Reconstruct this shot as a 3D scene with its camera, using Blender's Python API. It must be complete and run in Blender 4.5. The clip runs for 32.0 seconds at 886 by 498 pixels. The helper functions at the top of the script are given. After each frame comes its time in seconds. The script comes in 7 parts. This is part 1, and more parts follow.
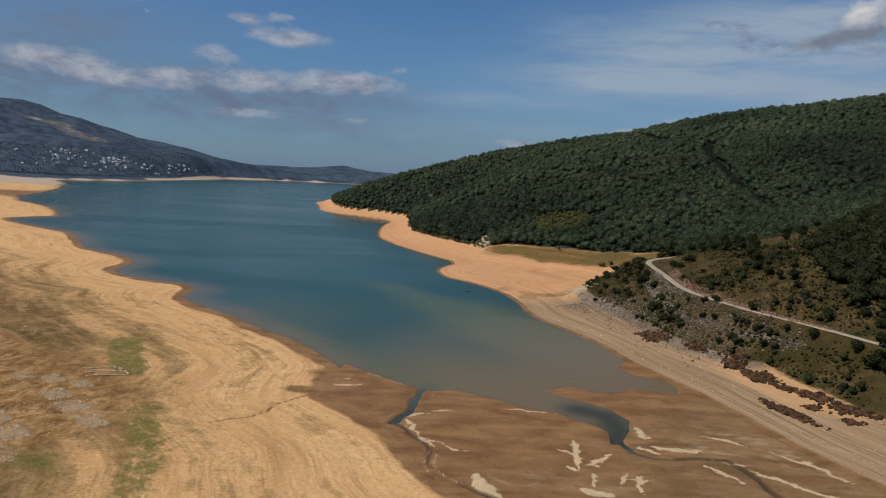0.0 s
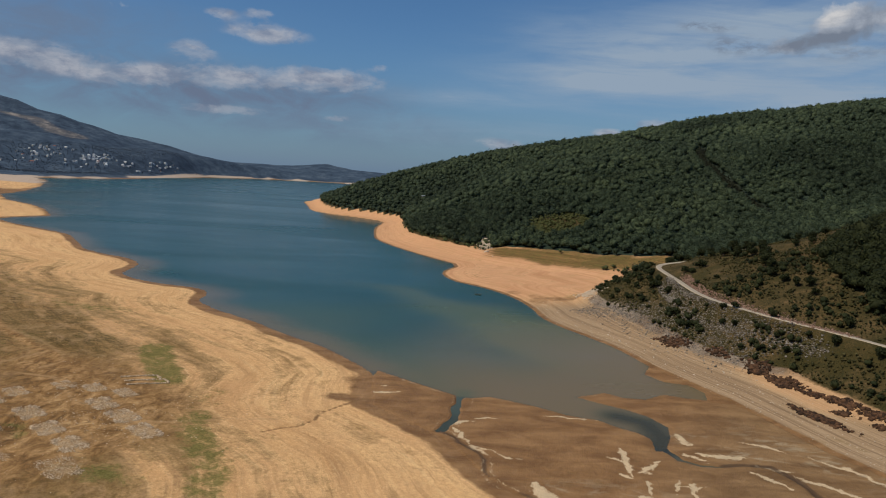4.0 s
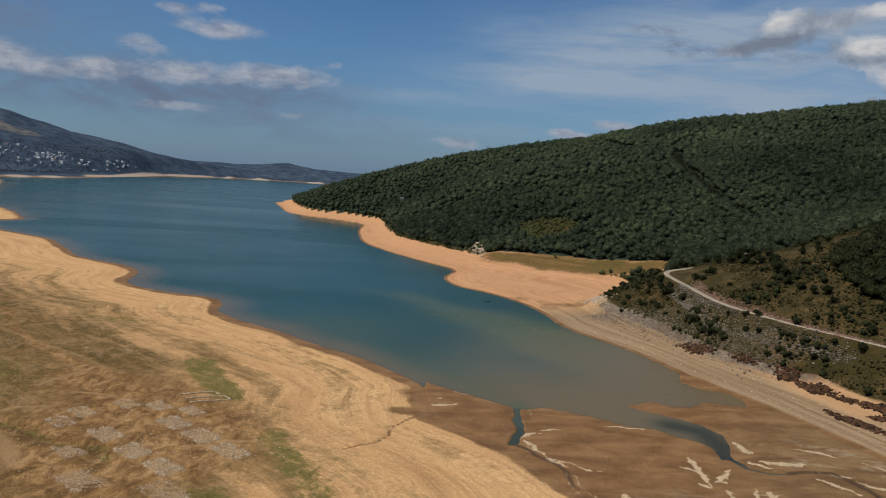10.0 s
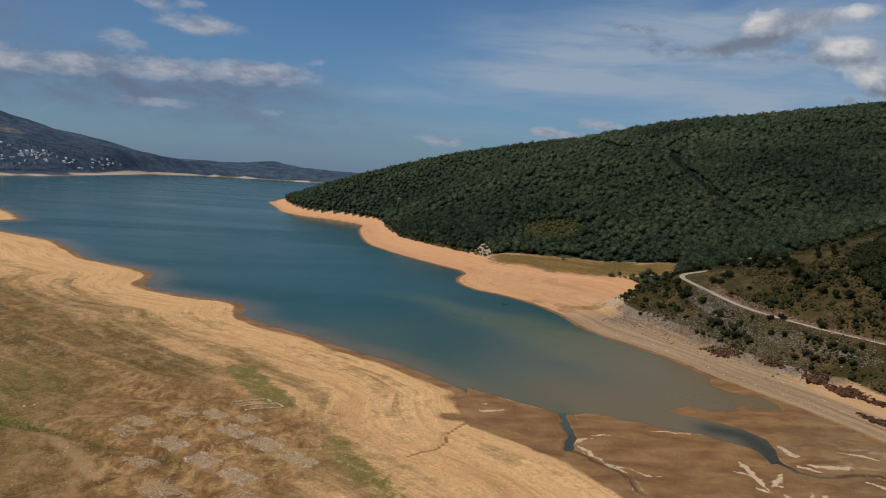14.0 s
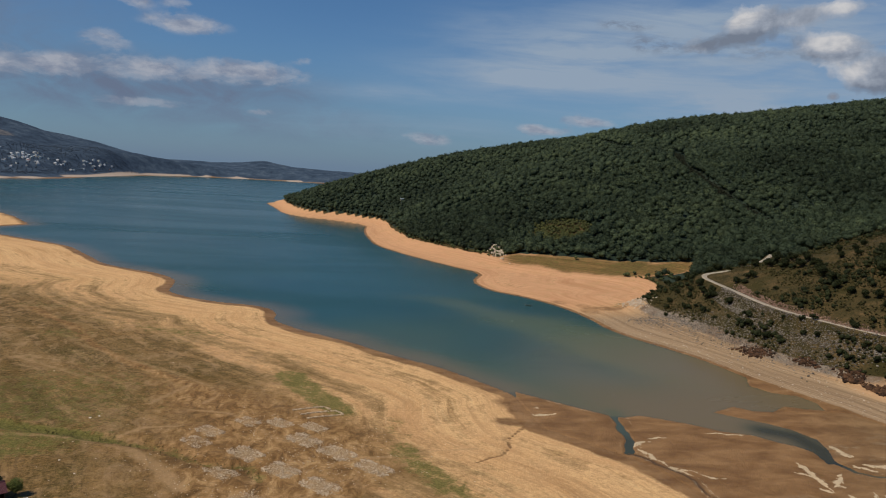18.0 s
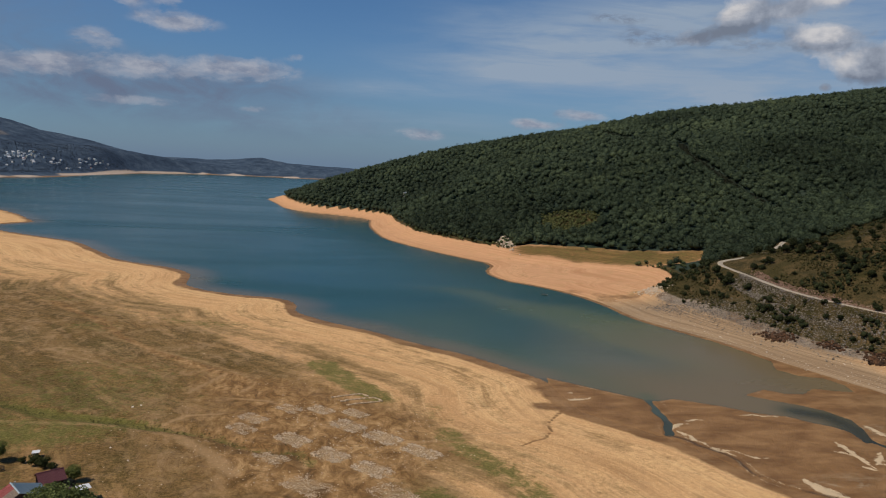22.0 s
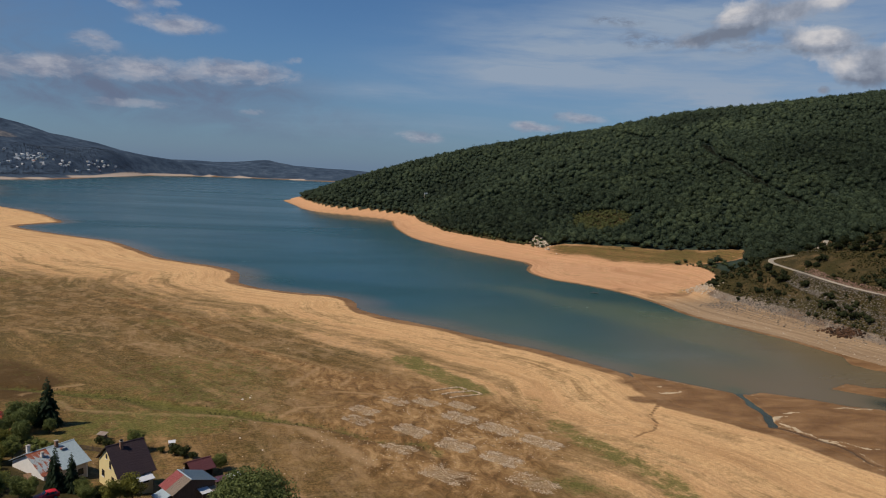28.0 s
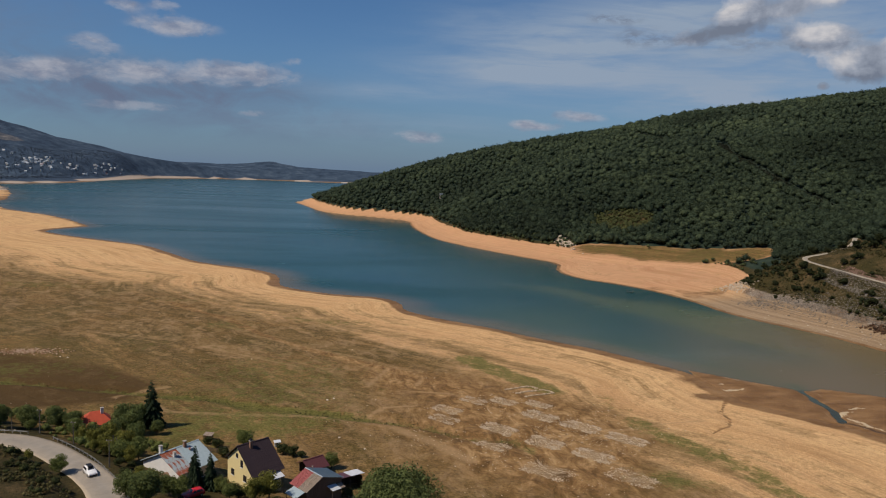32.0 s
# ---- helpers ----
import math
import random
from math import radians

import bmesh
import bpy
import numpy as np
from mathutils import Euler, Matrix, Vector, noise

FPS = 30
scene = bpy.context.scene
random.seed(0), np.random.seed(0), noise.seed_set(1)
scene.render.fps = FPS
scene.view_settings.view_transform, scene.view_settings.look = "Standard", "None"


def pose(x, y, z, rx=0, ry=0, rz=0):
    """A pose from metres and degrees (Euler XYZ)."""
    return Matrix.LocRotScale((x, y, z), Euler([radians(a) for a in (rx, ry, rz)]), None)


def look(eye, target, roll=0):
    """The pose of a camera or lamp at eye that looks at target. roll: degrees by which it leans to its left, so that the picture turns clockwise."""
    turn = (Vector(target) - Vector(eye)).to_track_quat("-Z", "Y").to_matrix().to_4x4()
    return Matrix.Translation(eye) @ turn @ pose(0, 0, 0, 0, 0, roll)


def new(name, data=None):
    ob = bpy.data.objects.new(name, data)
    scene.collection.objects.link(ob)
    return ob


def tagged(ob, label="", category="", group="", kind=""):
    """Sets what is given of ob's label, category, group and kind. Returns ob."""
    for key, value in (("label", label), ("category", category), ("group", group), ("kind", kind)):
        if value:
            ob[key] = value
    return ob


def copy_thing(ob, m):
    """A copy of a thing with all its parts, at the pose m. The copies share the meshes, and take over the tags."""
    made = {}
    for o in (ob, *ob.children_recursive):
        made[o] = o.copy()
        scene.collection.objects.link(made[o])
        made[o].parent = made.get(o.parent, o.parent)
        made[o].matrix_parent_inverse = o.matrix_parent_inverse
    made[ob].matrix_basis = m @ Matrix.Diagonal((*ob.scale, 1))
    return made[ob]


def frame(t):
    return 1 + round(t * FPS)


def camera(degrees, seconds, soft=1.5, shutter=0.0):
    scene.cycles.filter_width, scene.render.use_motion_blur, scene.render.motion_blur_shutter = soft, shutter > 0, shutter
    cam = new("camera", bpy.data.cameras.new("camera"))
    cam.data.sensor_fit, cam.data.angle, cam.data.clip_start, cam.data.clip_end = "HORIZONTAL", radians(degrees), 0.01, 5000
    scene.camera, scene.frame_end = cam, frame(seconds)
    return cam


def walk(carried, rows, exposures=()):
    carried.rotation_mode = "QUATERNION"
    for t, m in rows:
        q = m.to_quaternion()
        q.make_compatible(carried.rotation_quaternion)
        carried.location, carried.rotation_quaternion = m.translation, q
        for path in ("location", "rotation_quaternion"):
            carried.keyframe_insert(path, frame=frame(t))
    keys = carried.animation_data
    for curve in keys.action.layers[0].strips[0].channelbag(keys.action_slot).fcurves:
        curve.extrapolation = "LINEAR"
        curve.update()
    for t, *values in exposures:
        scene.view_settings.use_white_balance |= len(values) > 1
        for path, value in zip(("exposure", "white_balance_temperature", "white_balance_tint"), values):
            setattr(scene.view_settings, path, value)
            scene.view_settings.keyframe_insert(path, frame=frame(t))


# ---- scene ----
cam = camera(64.3, 32.0, soft=1.1)
# seconds, x, y, z, yaw, pitch, roll
PATH = [
    (0, 34.01, 3.22, 74.51, 1.462, -6.038, 2.970),
    (1, 29.06, 1.82, 75.27, 1.435, -6.066, 3.188),
    (1.5, 26.68, 1.46, 75.60, 1.478, -6.076, 3.228),
    (2, 24.26, 1.18, 75.92, 1.461, -6.099, 3.246),
    (2.5, 21.68, 0.95, 76.27, 1.003, -6.086, 3.343),
    (3, 18.97, 0.73, 76.65, 0.505, -6.075, 3.326),
    (6, 0.67, 0.05, 78.25, -1.429, -6.048, 3.579),
    (7.5, -8.37, -1.77, 79.53, -2.226, -5.967, 3.627),
    (9, -16.69, -1.47, 80.14, -3.070, -5.968, 3.705),
    (10.5, -25.75, -1.51, 81.50, -4.196, -5.968, 3.556),
    (11.5, -31.52, -1.74, 82.14, -4.811, -6.005, 3.625),
    (12, -34.54, -1.92, 82.43, -4.972, -5.995, 3.681),
    (13, -40.48, -2.67, 83.00, -5.048, -6.005, 3.745),
    (14.5, -49.03, -2.38, 83.68, -5.376, -6.060, 3.710),
    (17, -63.56, -2.32, 85.27, -6.011, -6.136, 3.456),
    (18, -69.51, -2.40, 85.50, -6.149, -6.154, 3.276),
    (18.5, -72.01, -2.31, 85.60, -6.243, -6.181, 2.833),
    (19, -74.16, -2.16, 85.50, -6.369, -6.220, 2.509),
    (19.5, -75.82, -2.04, 84.78, -6.486, -6.338, 2.318),
    (20, -77.21, -1.90, 83.94, -6.557, -6.449, 2.191),
    (20.5, -78.51, -1.78, 83.17, -6.591, -6.487, 2.257),
    (21, -79.85, -1.70, 82.50, -6.557, -6.474, 2.446),
    (22, -83.48, -1.78, 81.74, -6.587, -6.518, 2.633),
    (23, -87.92, -2.10, 80.79, -6.548, -6.485, 3.102),
    (24, -94.14, -1.89, 80.27, -6.688, -6.492, 2.979),
    (25, -100.18, -1.72, 79.29, -6.743, -6.412, 2.912),
    (27.5, -114.75, 0.14, 77.94, -6.674, -6.316, 2.591),
    (28, -117.46, 0.11, 77.42, -6.627, -6.301, 2.590),
    (29.5, -125.29, -0.90, 78.09, -6.485, -6.329, 2.356),
    (30.5, -132.28, -1.32, 78.22, -6.554, -6.365, 2.260),
    (32, -142.99, -2.73, 78.16, -6.596, -6.332, 2.076),
]
walk(cam, [(t, pose(x, y, z, 90 + p, 0, w) @ pose(0, 0, 0, 0, 0, r)) for t, x, y, z, w, p, r in PATH],
     exposures=[(0, 0.0, 6500, 10), (13, -0.02, 6500, 10), (22, -0.04, 6500, 12), (32, -0.06, 6500, 13)])
# ---- camera end ----

# ---- light ----
SUN_AZ, SUN_EL = 248.0, 53.0   # degrees, clockwise from +y
world = bpy.data.worlds.new("world")
scene.world = world
world.use_nodes = True


def node(tree, kind, **values):
    n = tree.nodes.new(kind)
    for key, value in values.items():
        if key in n.inputs:
            n.inputs[key].default_value = value
    return n


class Graph:
    """Short hand for node trees."""

    def __init__(self, tree):
        self.t = tree
        self.t.nodes.clear()

    def put(self, socket, value):
        if isinstance(value, bpy.types.NodeSocket):
            self.t.links.new(value, socket)
        elif value is not None:
            socket.default_value = value

    def math(self, op, a, b=None, c=None, clamp=False):
        n = self.t.nodes.new("ShaderNodeMath")
        n.operation, n.use_clamp = op, clamp
        for s, v in zip(n.inputs, (a, b, c)):
            self.put(s, v)
        return n.outputs[0]

    def vmath(self, op, a, b=None):
        n = self.t.nodes.new("ShaderNodeVectorMath")
        n.operation = op
        self.put(n.inputs[0], a)
        if b is not None:
            self.put(n.inputs[1], b)
        return n.outputs[0]

    def noise(self, vec, scale, detail=4.0, rough=0.55, distort=0.0):
        n = self.t.nodes.new("ShaderNodeTexNoise")
        self.put(n.inputs["Vector"], vec)
        n.inputs["Scale"].default_value, n.inputs["Detail"].default_value = scale, detail
        n.inputs["Roughness"].default_value, n.inputs["Distortion"].default_value = rough, distort
        return n.outputs["Fac"]

    def voronoi(self, vec, scale, feature="F1", out="Distance"):
        n = self.t.nodes.new("ShaderNodeTexVoronoi")
        n.feature = feature
        self.put(n.inputs["Vector"], vec)
        n.inputs["Scale"].default_value = scale
        return n.outputs[out]

    def ramp(self, fac, stops, interp="LINEAR"):
        n = self.t.nodes.new("ShaderNodeValToRGB")
        e = n.color_ramp.elements
        n.color_ramp.interpolation = interp
        while len(e) < len(stops):
            e.new(0.5)
        for el, (p, c) in zip(e, stops):
            el.position = p
            el.color = (c, c, c, 1) if isinstance(c, (int, float)) else (*c, 1)
        self.put(n.inputs[0], fac)
        return n.outputs[0]

    def mix(self, fac, a, b, blend="MIX"):
        n = self.t.nodes.new("ShaderNodeMix")
        n.data_type, n.blend_type = "RGBA", blend
        self.put(n.inputs[0], fac)
        for s, v in ((n.inputs[6], a), (n.inputs[7], b)):
            self.put(s, (*v, 1) if isinstance(v, tuple) and len(v) == 3 else v)
        return n.outputs[2]

    def attr(self, name):
        n = self.t.nodes.new("ShaderNodeAttribute")
        n.attribute_name = name
        return n.outputs["Fac"]

    def coords(self, out="Object"):
        return self.t.nodes.new("ShaderNodeTexCoord").outputs[out]

    def mapping(self, vec, scale=(1, 1, 1), rot=(0, 0, 0)):
        n = self.t.nodes.new("ShaderNodeMapping")
        self.put(n.inputs[0], vec)
        n.inputs["Scale"].default_value, n.inputs["Rotation"].default_value = scale, rot
        return n.outputs[0]

    def bump(self, height, strength=0.5, distance=0.1):
        n = self.t.nodes.new("ShaderNodeBump")
        n.inputs["Strength"].default_value, n.inputs["Distance"].default_value = strength, distance
        self.put(n.inputs["Height"], height)
        return n.outputs[0]

    def surface(self, color, rough=0.8, normal=None, metal=0.0, spec=0.3, **more):
        n = self.t.nodes.new("ShaderNodeBsdfPrincipled")
        self.put(n.inputs["Base Color"], (*color, 1) if isinstance(color, tuple) and len(color) == 3 else color)
        self.put(n.inputs["Roughness"], rough)
        self.put(n.inputs["Metallic"], metal)
        n.inputs["Specular IOR Level"].default_value = spec
        for key, value in more.items():
            self.put(n.inputs[key], value)
        if normal is not None:
            self.put(n.inputs["Normal"], normal)
        o = self.t.nodes.new("ShaderNodeOutputMaterial")
        self.t.links.new(n.outputs[0], o.inputs[0])
        return n


HAZE, MURKY, VEIL, CLOUD_GREY = (1.95, 2.9, 4.4), (1.95, 2.55, 3.8), (4.1, 5.3, 6.8), (2.5, 3.0, 3.9)


def build_sky():
    g = Graph(world.node_tree)
    sky = g.t.nodes.new("ShaderNodeTexSky")
    sky.sky_type, sky.sun_disc = "NISHITA", False
    sky.sun_elevation, sky.sun_rotation = radians(SUN_EL), radians(SUN_AZ)
    sky.air_density, sky.dust_density, sky.ozone_density, sky.altitude = 1.1, 0.5, 3.0, 1000
    d = g.coords("Generated")
    sep = g.t.nodes.new("ShaderNodeSeparateXYZ")
    g.put(sep.inputs[0], d)
    x, y, z = sep.outputs
    az = g.math("MULTIPLY", g.math("ARCTAN2", x, y), 57.29578)
    el = g.math("MULTIPLY", g.math("ARCSINE", z), 57.29578)
    # the cloud sheet is a plane overhead
    up = g.math("ADD", g.math("MAXIMUM", z, 0.0), 0.10)
    comb = g.t.nodes.new("ShaderNodeCombineXYZ")
    g.put(comb.inputs[0], g.math("DIVIDE", x, up))
    g.put(comb.inputs[1], g.math("DIVIDE", y, up))
    sheet = comb.outputs[0]

    def bank(a, e, wa, we):
        u = g.math("DIVIDE", g.math("SUBTRACT", az, a), wa)
        v = g.math("DIVIDE", g.math("SUBTRACT", el, e), we)
        return g.math("POWER", 2.718, g.math("MULTIPLY", g.math("ADD", g.math("MULTIPLY", u, u), g.math("MULTIPLY", v, v)), -1.0))

    def total(banks):
        s = None
        for b in banks:
            m = g.math("MULTIPLY", bank(*b[:4]), b[4])
            s = m if s is None else g.math("ADD", s, m)
        return s

    # thin veil
    ang = g.t.nodes.new("ShaderNodeCombineXYZ")
    g.put(ang.inputs[0], az)
    g.put(ang.inputs[1], g.math("MULTIPLY", el, 2.2))
    a = ang.outputs[0]
    veil_n = g.noise(g.mapping(sheet, (0.45, 1.5, 1), (0, 0, 0.5)), 1.1, 7, 0.62, 0.8)
    streak = g.noise(g.mapping(a, (0.35, 1.0, 1), (0, 0, -0.18)), 0.30, 6, 0.6, 0.4)
    veil = total([(16.6, 9.4, 8.5, 3.0, 1.25), (11, 7.6, 9, 1.8, 0.7), (0.3, 6.0, 4.8, 0.6, 0.7), (27, 5.9, 8, 1.2, 0.95), (32, 10, 9, 4.0, 1.15), (24, 12.5, 8, 2.0, 0.6), (8, 11.5, 5, 1.2, 0.3), (5, 3.4, 12, 1.2, 0.35), (60, 12, 24, 6, .6), (-75, 12, 35, 7, .4), (0, 60, 60, 22, .3)])
    veil = g.math("MULTIPLY", veil, g.math("MULTIPLY", g.ramp(veil_n, [(0.30, 0.45), (0.58, 1.0)]), g.ramp(streak, [(0.34, 0.45), (0.56, 1.0)])))
    murky = total([(-21.5, 5.0, 11, 1.9, 1.15), (-10, 5.6, 7, 1.3, 0.8), (-36, 6, 9, 2.6, 1.0), (-6, 3.0, 12, 1.5, 0.6), (-30, 9.5, 10, 2.4, 0.7)])
    murky = g.math("MULTIPLY", murky, g.ramp(g.noise(a, 0.22, 7, 0.62, 0.5), [(0.32, 0.30), (0.62, 1.0)]))
    # soft ragged clouds
    b = g.mapping(a, (1, 0.8, 1))
    puff_n = g.noise(b, 0.38, 10, 0.60, 0.35)
    fray = g.math("MULTIPLY", g.math("SUBTRACT", puff_n, 0.5), 2.4)
    soft = total([(-10.0, 6.8, 4.4, 0.85, 1.0), (-24.8, 5.9, 4.0, 0.8, 0.85), (-30.5, 6.6, 3.5, 0.9, 0.8), (-17.7, 6.3, 4.0, 0.9, 0.65), (-17.3, 3.9, 3.8, 0.42, 0.6), (-14.3, 9.8, 2.9, 0.7, 0.85), (-19.7, 8.1, 1.6, 0.7, 0.8), (-17.7, 10.9, 1.1, 0.4, 0.8),
                  (-14.9, 11.2, 1.0, 0.4, 0.75), (-8.8, 3.9, 1.4, 0.3, 0.5), (-5.5, 8.0, 0.9, 0.32, 0.55), (-26.5, 11.6, 2.2, 0.5, 0.7), (13.3, 3.8, 2.0, 0.42, 1.0), (17.2, 4.7, 2.4, 0.5, 0.75), (4.1, 2.6, 2.2, 0.5, 0.75), (-48, 9, 10, 2, .7)])
    gate = g.ramp(soft, [(0.12, 0.0), (0.42, 1.0)], "EASE")
    soft = g.ramp(g.math("ADD", soft, fray), [(0.12, 0.0), (0.50, 0.50), (0.95, 0.95)], "EASE")
    soft = g.math("MULTIPLY", g.math("MULTIPLY", soft, gate), 0.9)
    # heaped clouds with bright tops and grey bases
    c = g.mapping(a, (1, 0.55, 1))
    heap_n = g.noise(c, 0.34, 9, 0.55, 0.2)
    heaped = total([(28.3, 11.7, 2.3, 1.2, 1.15), (31.6, 12.3, 2.2, 0.8, 1.0), (33.0, 10.1, 2.9, 0.9, 1.3), (36.8, 8.2, 2.6, 1.3, 1.35), (26.2, 10.7, 2.0, 0.8, 0.8), (24.4, 10.3, 1.4, 0.5, 0.6), (34, 6.8, 0.5, 0.4, 0.9), (34.5, 12.9, 3, 0.6, .7), (42, 10, 5, 2.2, 1.1), (55, 12, 6, 3, 1.0)])
    heaped = g.ramp(g.math("ADD", heaped, g.math("MULTIPLY", g.math("SUBTRACT", heap_n, 0.52), 2.2)), [(0.40, 0.0), (0.66, 0.55), (0.95, 1.0)], "EASE")
    base_of = total([(26.9, 10.6, 1.8, 0.5, 0.8), (31.9, 9.5, 3.0, 0.42, 1.0), (36.6, 7.2, 3.2, 0.6, 0.9), (25.6, 10.2, 2.4, 0.9, 0.9), (29.3, 10.9, 2.4, 0.6, 0.8), (30.6, 12.6, 1.4, 0.5, 0.5), (34.5, 11.8, 4, 0.6, .7), (42, 8.5, 5, 1.0, .9)])
    light_n = g.noise(g.vmath("ADD", c, (0.5, -0.6, 0)), 0.34, 7, 0.55, 0.2)
    lit = g.math("SUBTRACT", g.math("MULTIPLY", g.math("SUBTRACT", light_n, 0.24), 2.4), g.math("MULTIPLY", base_of, 0.75))
    tone = g.ramp(lit, [(0.0, CLOUD_GREY), (0.40, (4.6, 5.2, 6.2)), (0.85, (8.6, 8.6, 8.7))])
    dark = total([(18.4, 12.0, 1.0, 0.35, 0.95), (20.2, 11.8, 0.9, 0.3, 0.9), (20.5, 10.6, 0.8, 0.6, 0.9), (22.0, 10.5, 0.9, 0.5, 0.95), (24.0, 10.2, 1.6, 0.5, 0.6), (29, 9.9, 2.2, 0.5, 0.6), (34.6, 9.6, 1.8, 0.8, 0.6), (29.5, 12.0, 2.5, 0.7, 0.5)])
    dark = g.math("MULTIPLY", dark, g.ramp(g.noise(a, 0.9, 7, 0.66, 0.4), [(0.42, 0.0), (0.60, 1.0)]))
    base = g.mix(1.0, sky.outputs[0], (0.55, 0.84, 1.08), "MULTIPLY")
    haze_f = g.math("MULTIPLY", g.math("POWER", 2.718, g.math("MULTIPLY", g.math("MAXIMUM", el, 0.0), -0.20)), 0.85)
    base = g.mix(haze_f, base, HAZE)
    base = g.mix(g.math("MULTIPLY", murky, 0.85, clamp=True), base, MURKY)
    base = g.mix(g.math("MULTIPLY", veil, 0.92, clamp=True), base, VEIL)
    base = g.mix(soft, base, g.ramp(g.noise(a, 0.5, 5, 0.6), [(0.38, (3.3, 3.8, 5.0)), (0.58, (5.6, 5.9, 6.7))]))
    base = g.mix(heaped, base, tone)
    base = g.mix(g.math("MULTIPLY", dark, 0.75, clamp=True), base, (2.3, 2.8, 3.8))
    bg = g.t.nodes.new("ShaderNodeBackground")
    bg.inputs["Strength"].default_value = SKY_STRENGTH
    g.put(bg.inputs["Color"], base)
    out = g.t.nodes.new("ShaderNodeOutputWorld")
    g.t.links.new(bg.outputs[0], out.inputs[0])


SKY_STRENGTH = 0.068
build_sky()
sun = new("sun", bpy.data.lights.new("sun", "SUN"))
sun.data.energy, sun.data.angle, sun.data.color = 4.2, radians(0.55), (1.0, 0.895, 0.74)
sun.matrix_basis = look((0, 0, 800), Vector((0, 0, 800)) - Vector((math.sin(radians(SUN_AZ)) * math.cos(radians(SUN_EL)), math.cos(radians(SUN_AZ)) * math.cos(radians(SUN_EL)), math.sin(radians(SUN_EL)))))

# ---- plan of the valley ----
def soften(line, times):
    """A line with its corners cut."""
    for _ in range(times):
        cut = [line[0]]
        for (ax, ay), (bx, by) in zip(line, line[1:]):
            cut += [(ax * 0.78 + bx * 0.22, ay * 0.78 + by * 0.22), (ax * 0.22 + bx * 0.78, ay * 0.22 + by * 0.78)]
        line = cut + [line[-1]]
    return line


LEFT_WATER = soften([(-9, 260), (-11.5, 267), (-25, 287), (-36, 301), (-55.6, 318), (-76, 341), (-98, 360), (-112, 375), (-119, 386), (-119, 400), (-124, 415), (-136, 425), (-155, 429), (-180, 443), (-196, 461), (-198, 482), (-203, 507), (-222, 532),
                     (-251, 549), (-276, 570), (-291, 595), (-306, 618), (-341, 671), (-384, 700), (-440, 742), (-482, 782), (-454, 846)], 2)
LEFT_WATER += [(-515, 940), (-572, 1010), (-650, 1080), (-735, 1200), (-770, 1330), (-860, 1540), (-946, 1712)]
LEFT_SHORE = [(60, 130), (42, 160), (29, 176), (18, 201), (-6, 228)] + LEFT_WATER
FAR_SHORE = [(-990, 1780), (-1090, 1900), (-1180, 1960), (-1120, 2080), (-1040, 2275), (-1075, 2700), (-1052, 3230), (-860, 3500), (-590, 3600), (-340, 3520), (60, 3450), (300, 3000), (150, 2300), (-120, 1850), (-240, 1640)]
RIGHT_SHORE = [(-289, 1532), (-250, 1380), (-219, 1240), (-172, 1170), (-128, 1136), (-73, 1068), (-77, 960), (-70, 870), (-61, 792), (-41, 738), (-18, 688), (6, 642),
               (30, 603), (14, 552), (22, 512), (41, 492), (56, 469), (66, 442), (71, 413), (72, 392), (79, 370), (89, 350), (99, 328), (106, 297), (113, 278), (121, 258),
               (127, 236), (134, 206), (146, 176), (165, 130)]
RIGHT_WATER = soften(RIGHT_SHORE[:24], 1)
DELTA_FRONT = [(104, 294), (100, 284), (105, 274), (114, 271), (117, 262), (114.5, 253), (107, 254.5), (100, 257.3), (91, 250), (83, 250.5), (77.6, 255.5), (65.2, 248), (72, 242.4), (80.5, 236.5), (86.3, 230.4), (90, 221), (87.7, 211.5),
               (83, 201), (80, 200), (81.5, 210), (78.8, 214.5), (74, 218.3), (68, 224.7), (59, 227.5), (49, 235), (34, 243), (27, 240), (22, 242), (9, 253), (-8, 268)]
CHANNELS = [([(25, 246), (23, 232), (20, 218), (16.5, 206.6)], 1.05), ([(83, 203), (84.5, 193.5), (89.4, 190.5), (96, 190)], 0.42), ([(96, 190), (103, 191.6), (109.7, 191), (113, 183), (114, 175), (116, 164), (124, 146), (132, 120)], 0.3),
            ([(16.5, 206.6), (20, 202), (25, 194.5), (29, 187), (28, 178), (29.5, 172.6), (34.6, 167), (44, 161), (56, 146), (66, 120)], 0.25)]
GULLY = [(-35, 195), (-30, 199), (-25.5, 202), (-22, 208.3), (-21, 216), (-15, 225), (-8, 234), (4.6, 238.5), (9, 243), (16, 247)]
CREEK = [(-330, 247), (-280, 238), (-245, 232), (-215, 225), (-188, 220), (-175, 212.7), (-161, 209), (-149, 205.7), (-135, 201), (-122, 196), (-116, 190.5), (-108, 187.6), (-100, 188), (-95, 180)]
ROAD_WEST = [(-262, 168), (-240, 168), (-222, 164), (-214.5, 160), (-206.8, 152.9), (-197.7, 143.2), (-191.4, 134.5), (-186, 124), (-180, 105), (-172, 80), (-150, 30)]
ROAD_EAST = [(235, 500), (210, 468), (190, 450), (174, 442), (161, 438), (153, 436), (148, 431), (146, 423), (146, 400), (144, 370), (142, 345), (145, 326), (158, 297), (173, 273), (182, 252), (196, 222), (214, 180), (235, 120), (250, 40)]
SWATH = [(344, 1402), (338, 1300), (328, 1185), (333, 1090), (352, 1040), (357, 976), (345, 925), (323.5, 865), (320, 790), (312, 702), (306, 627)]
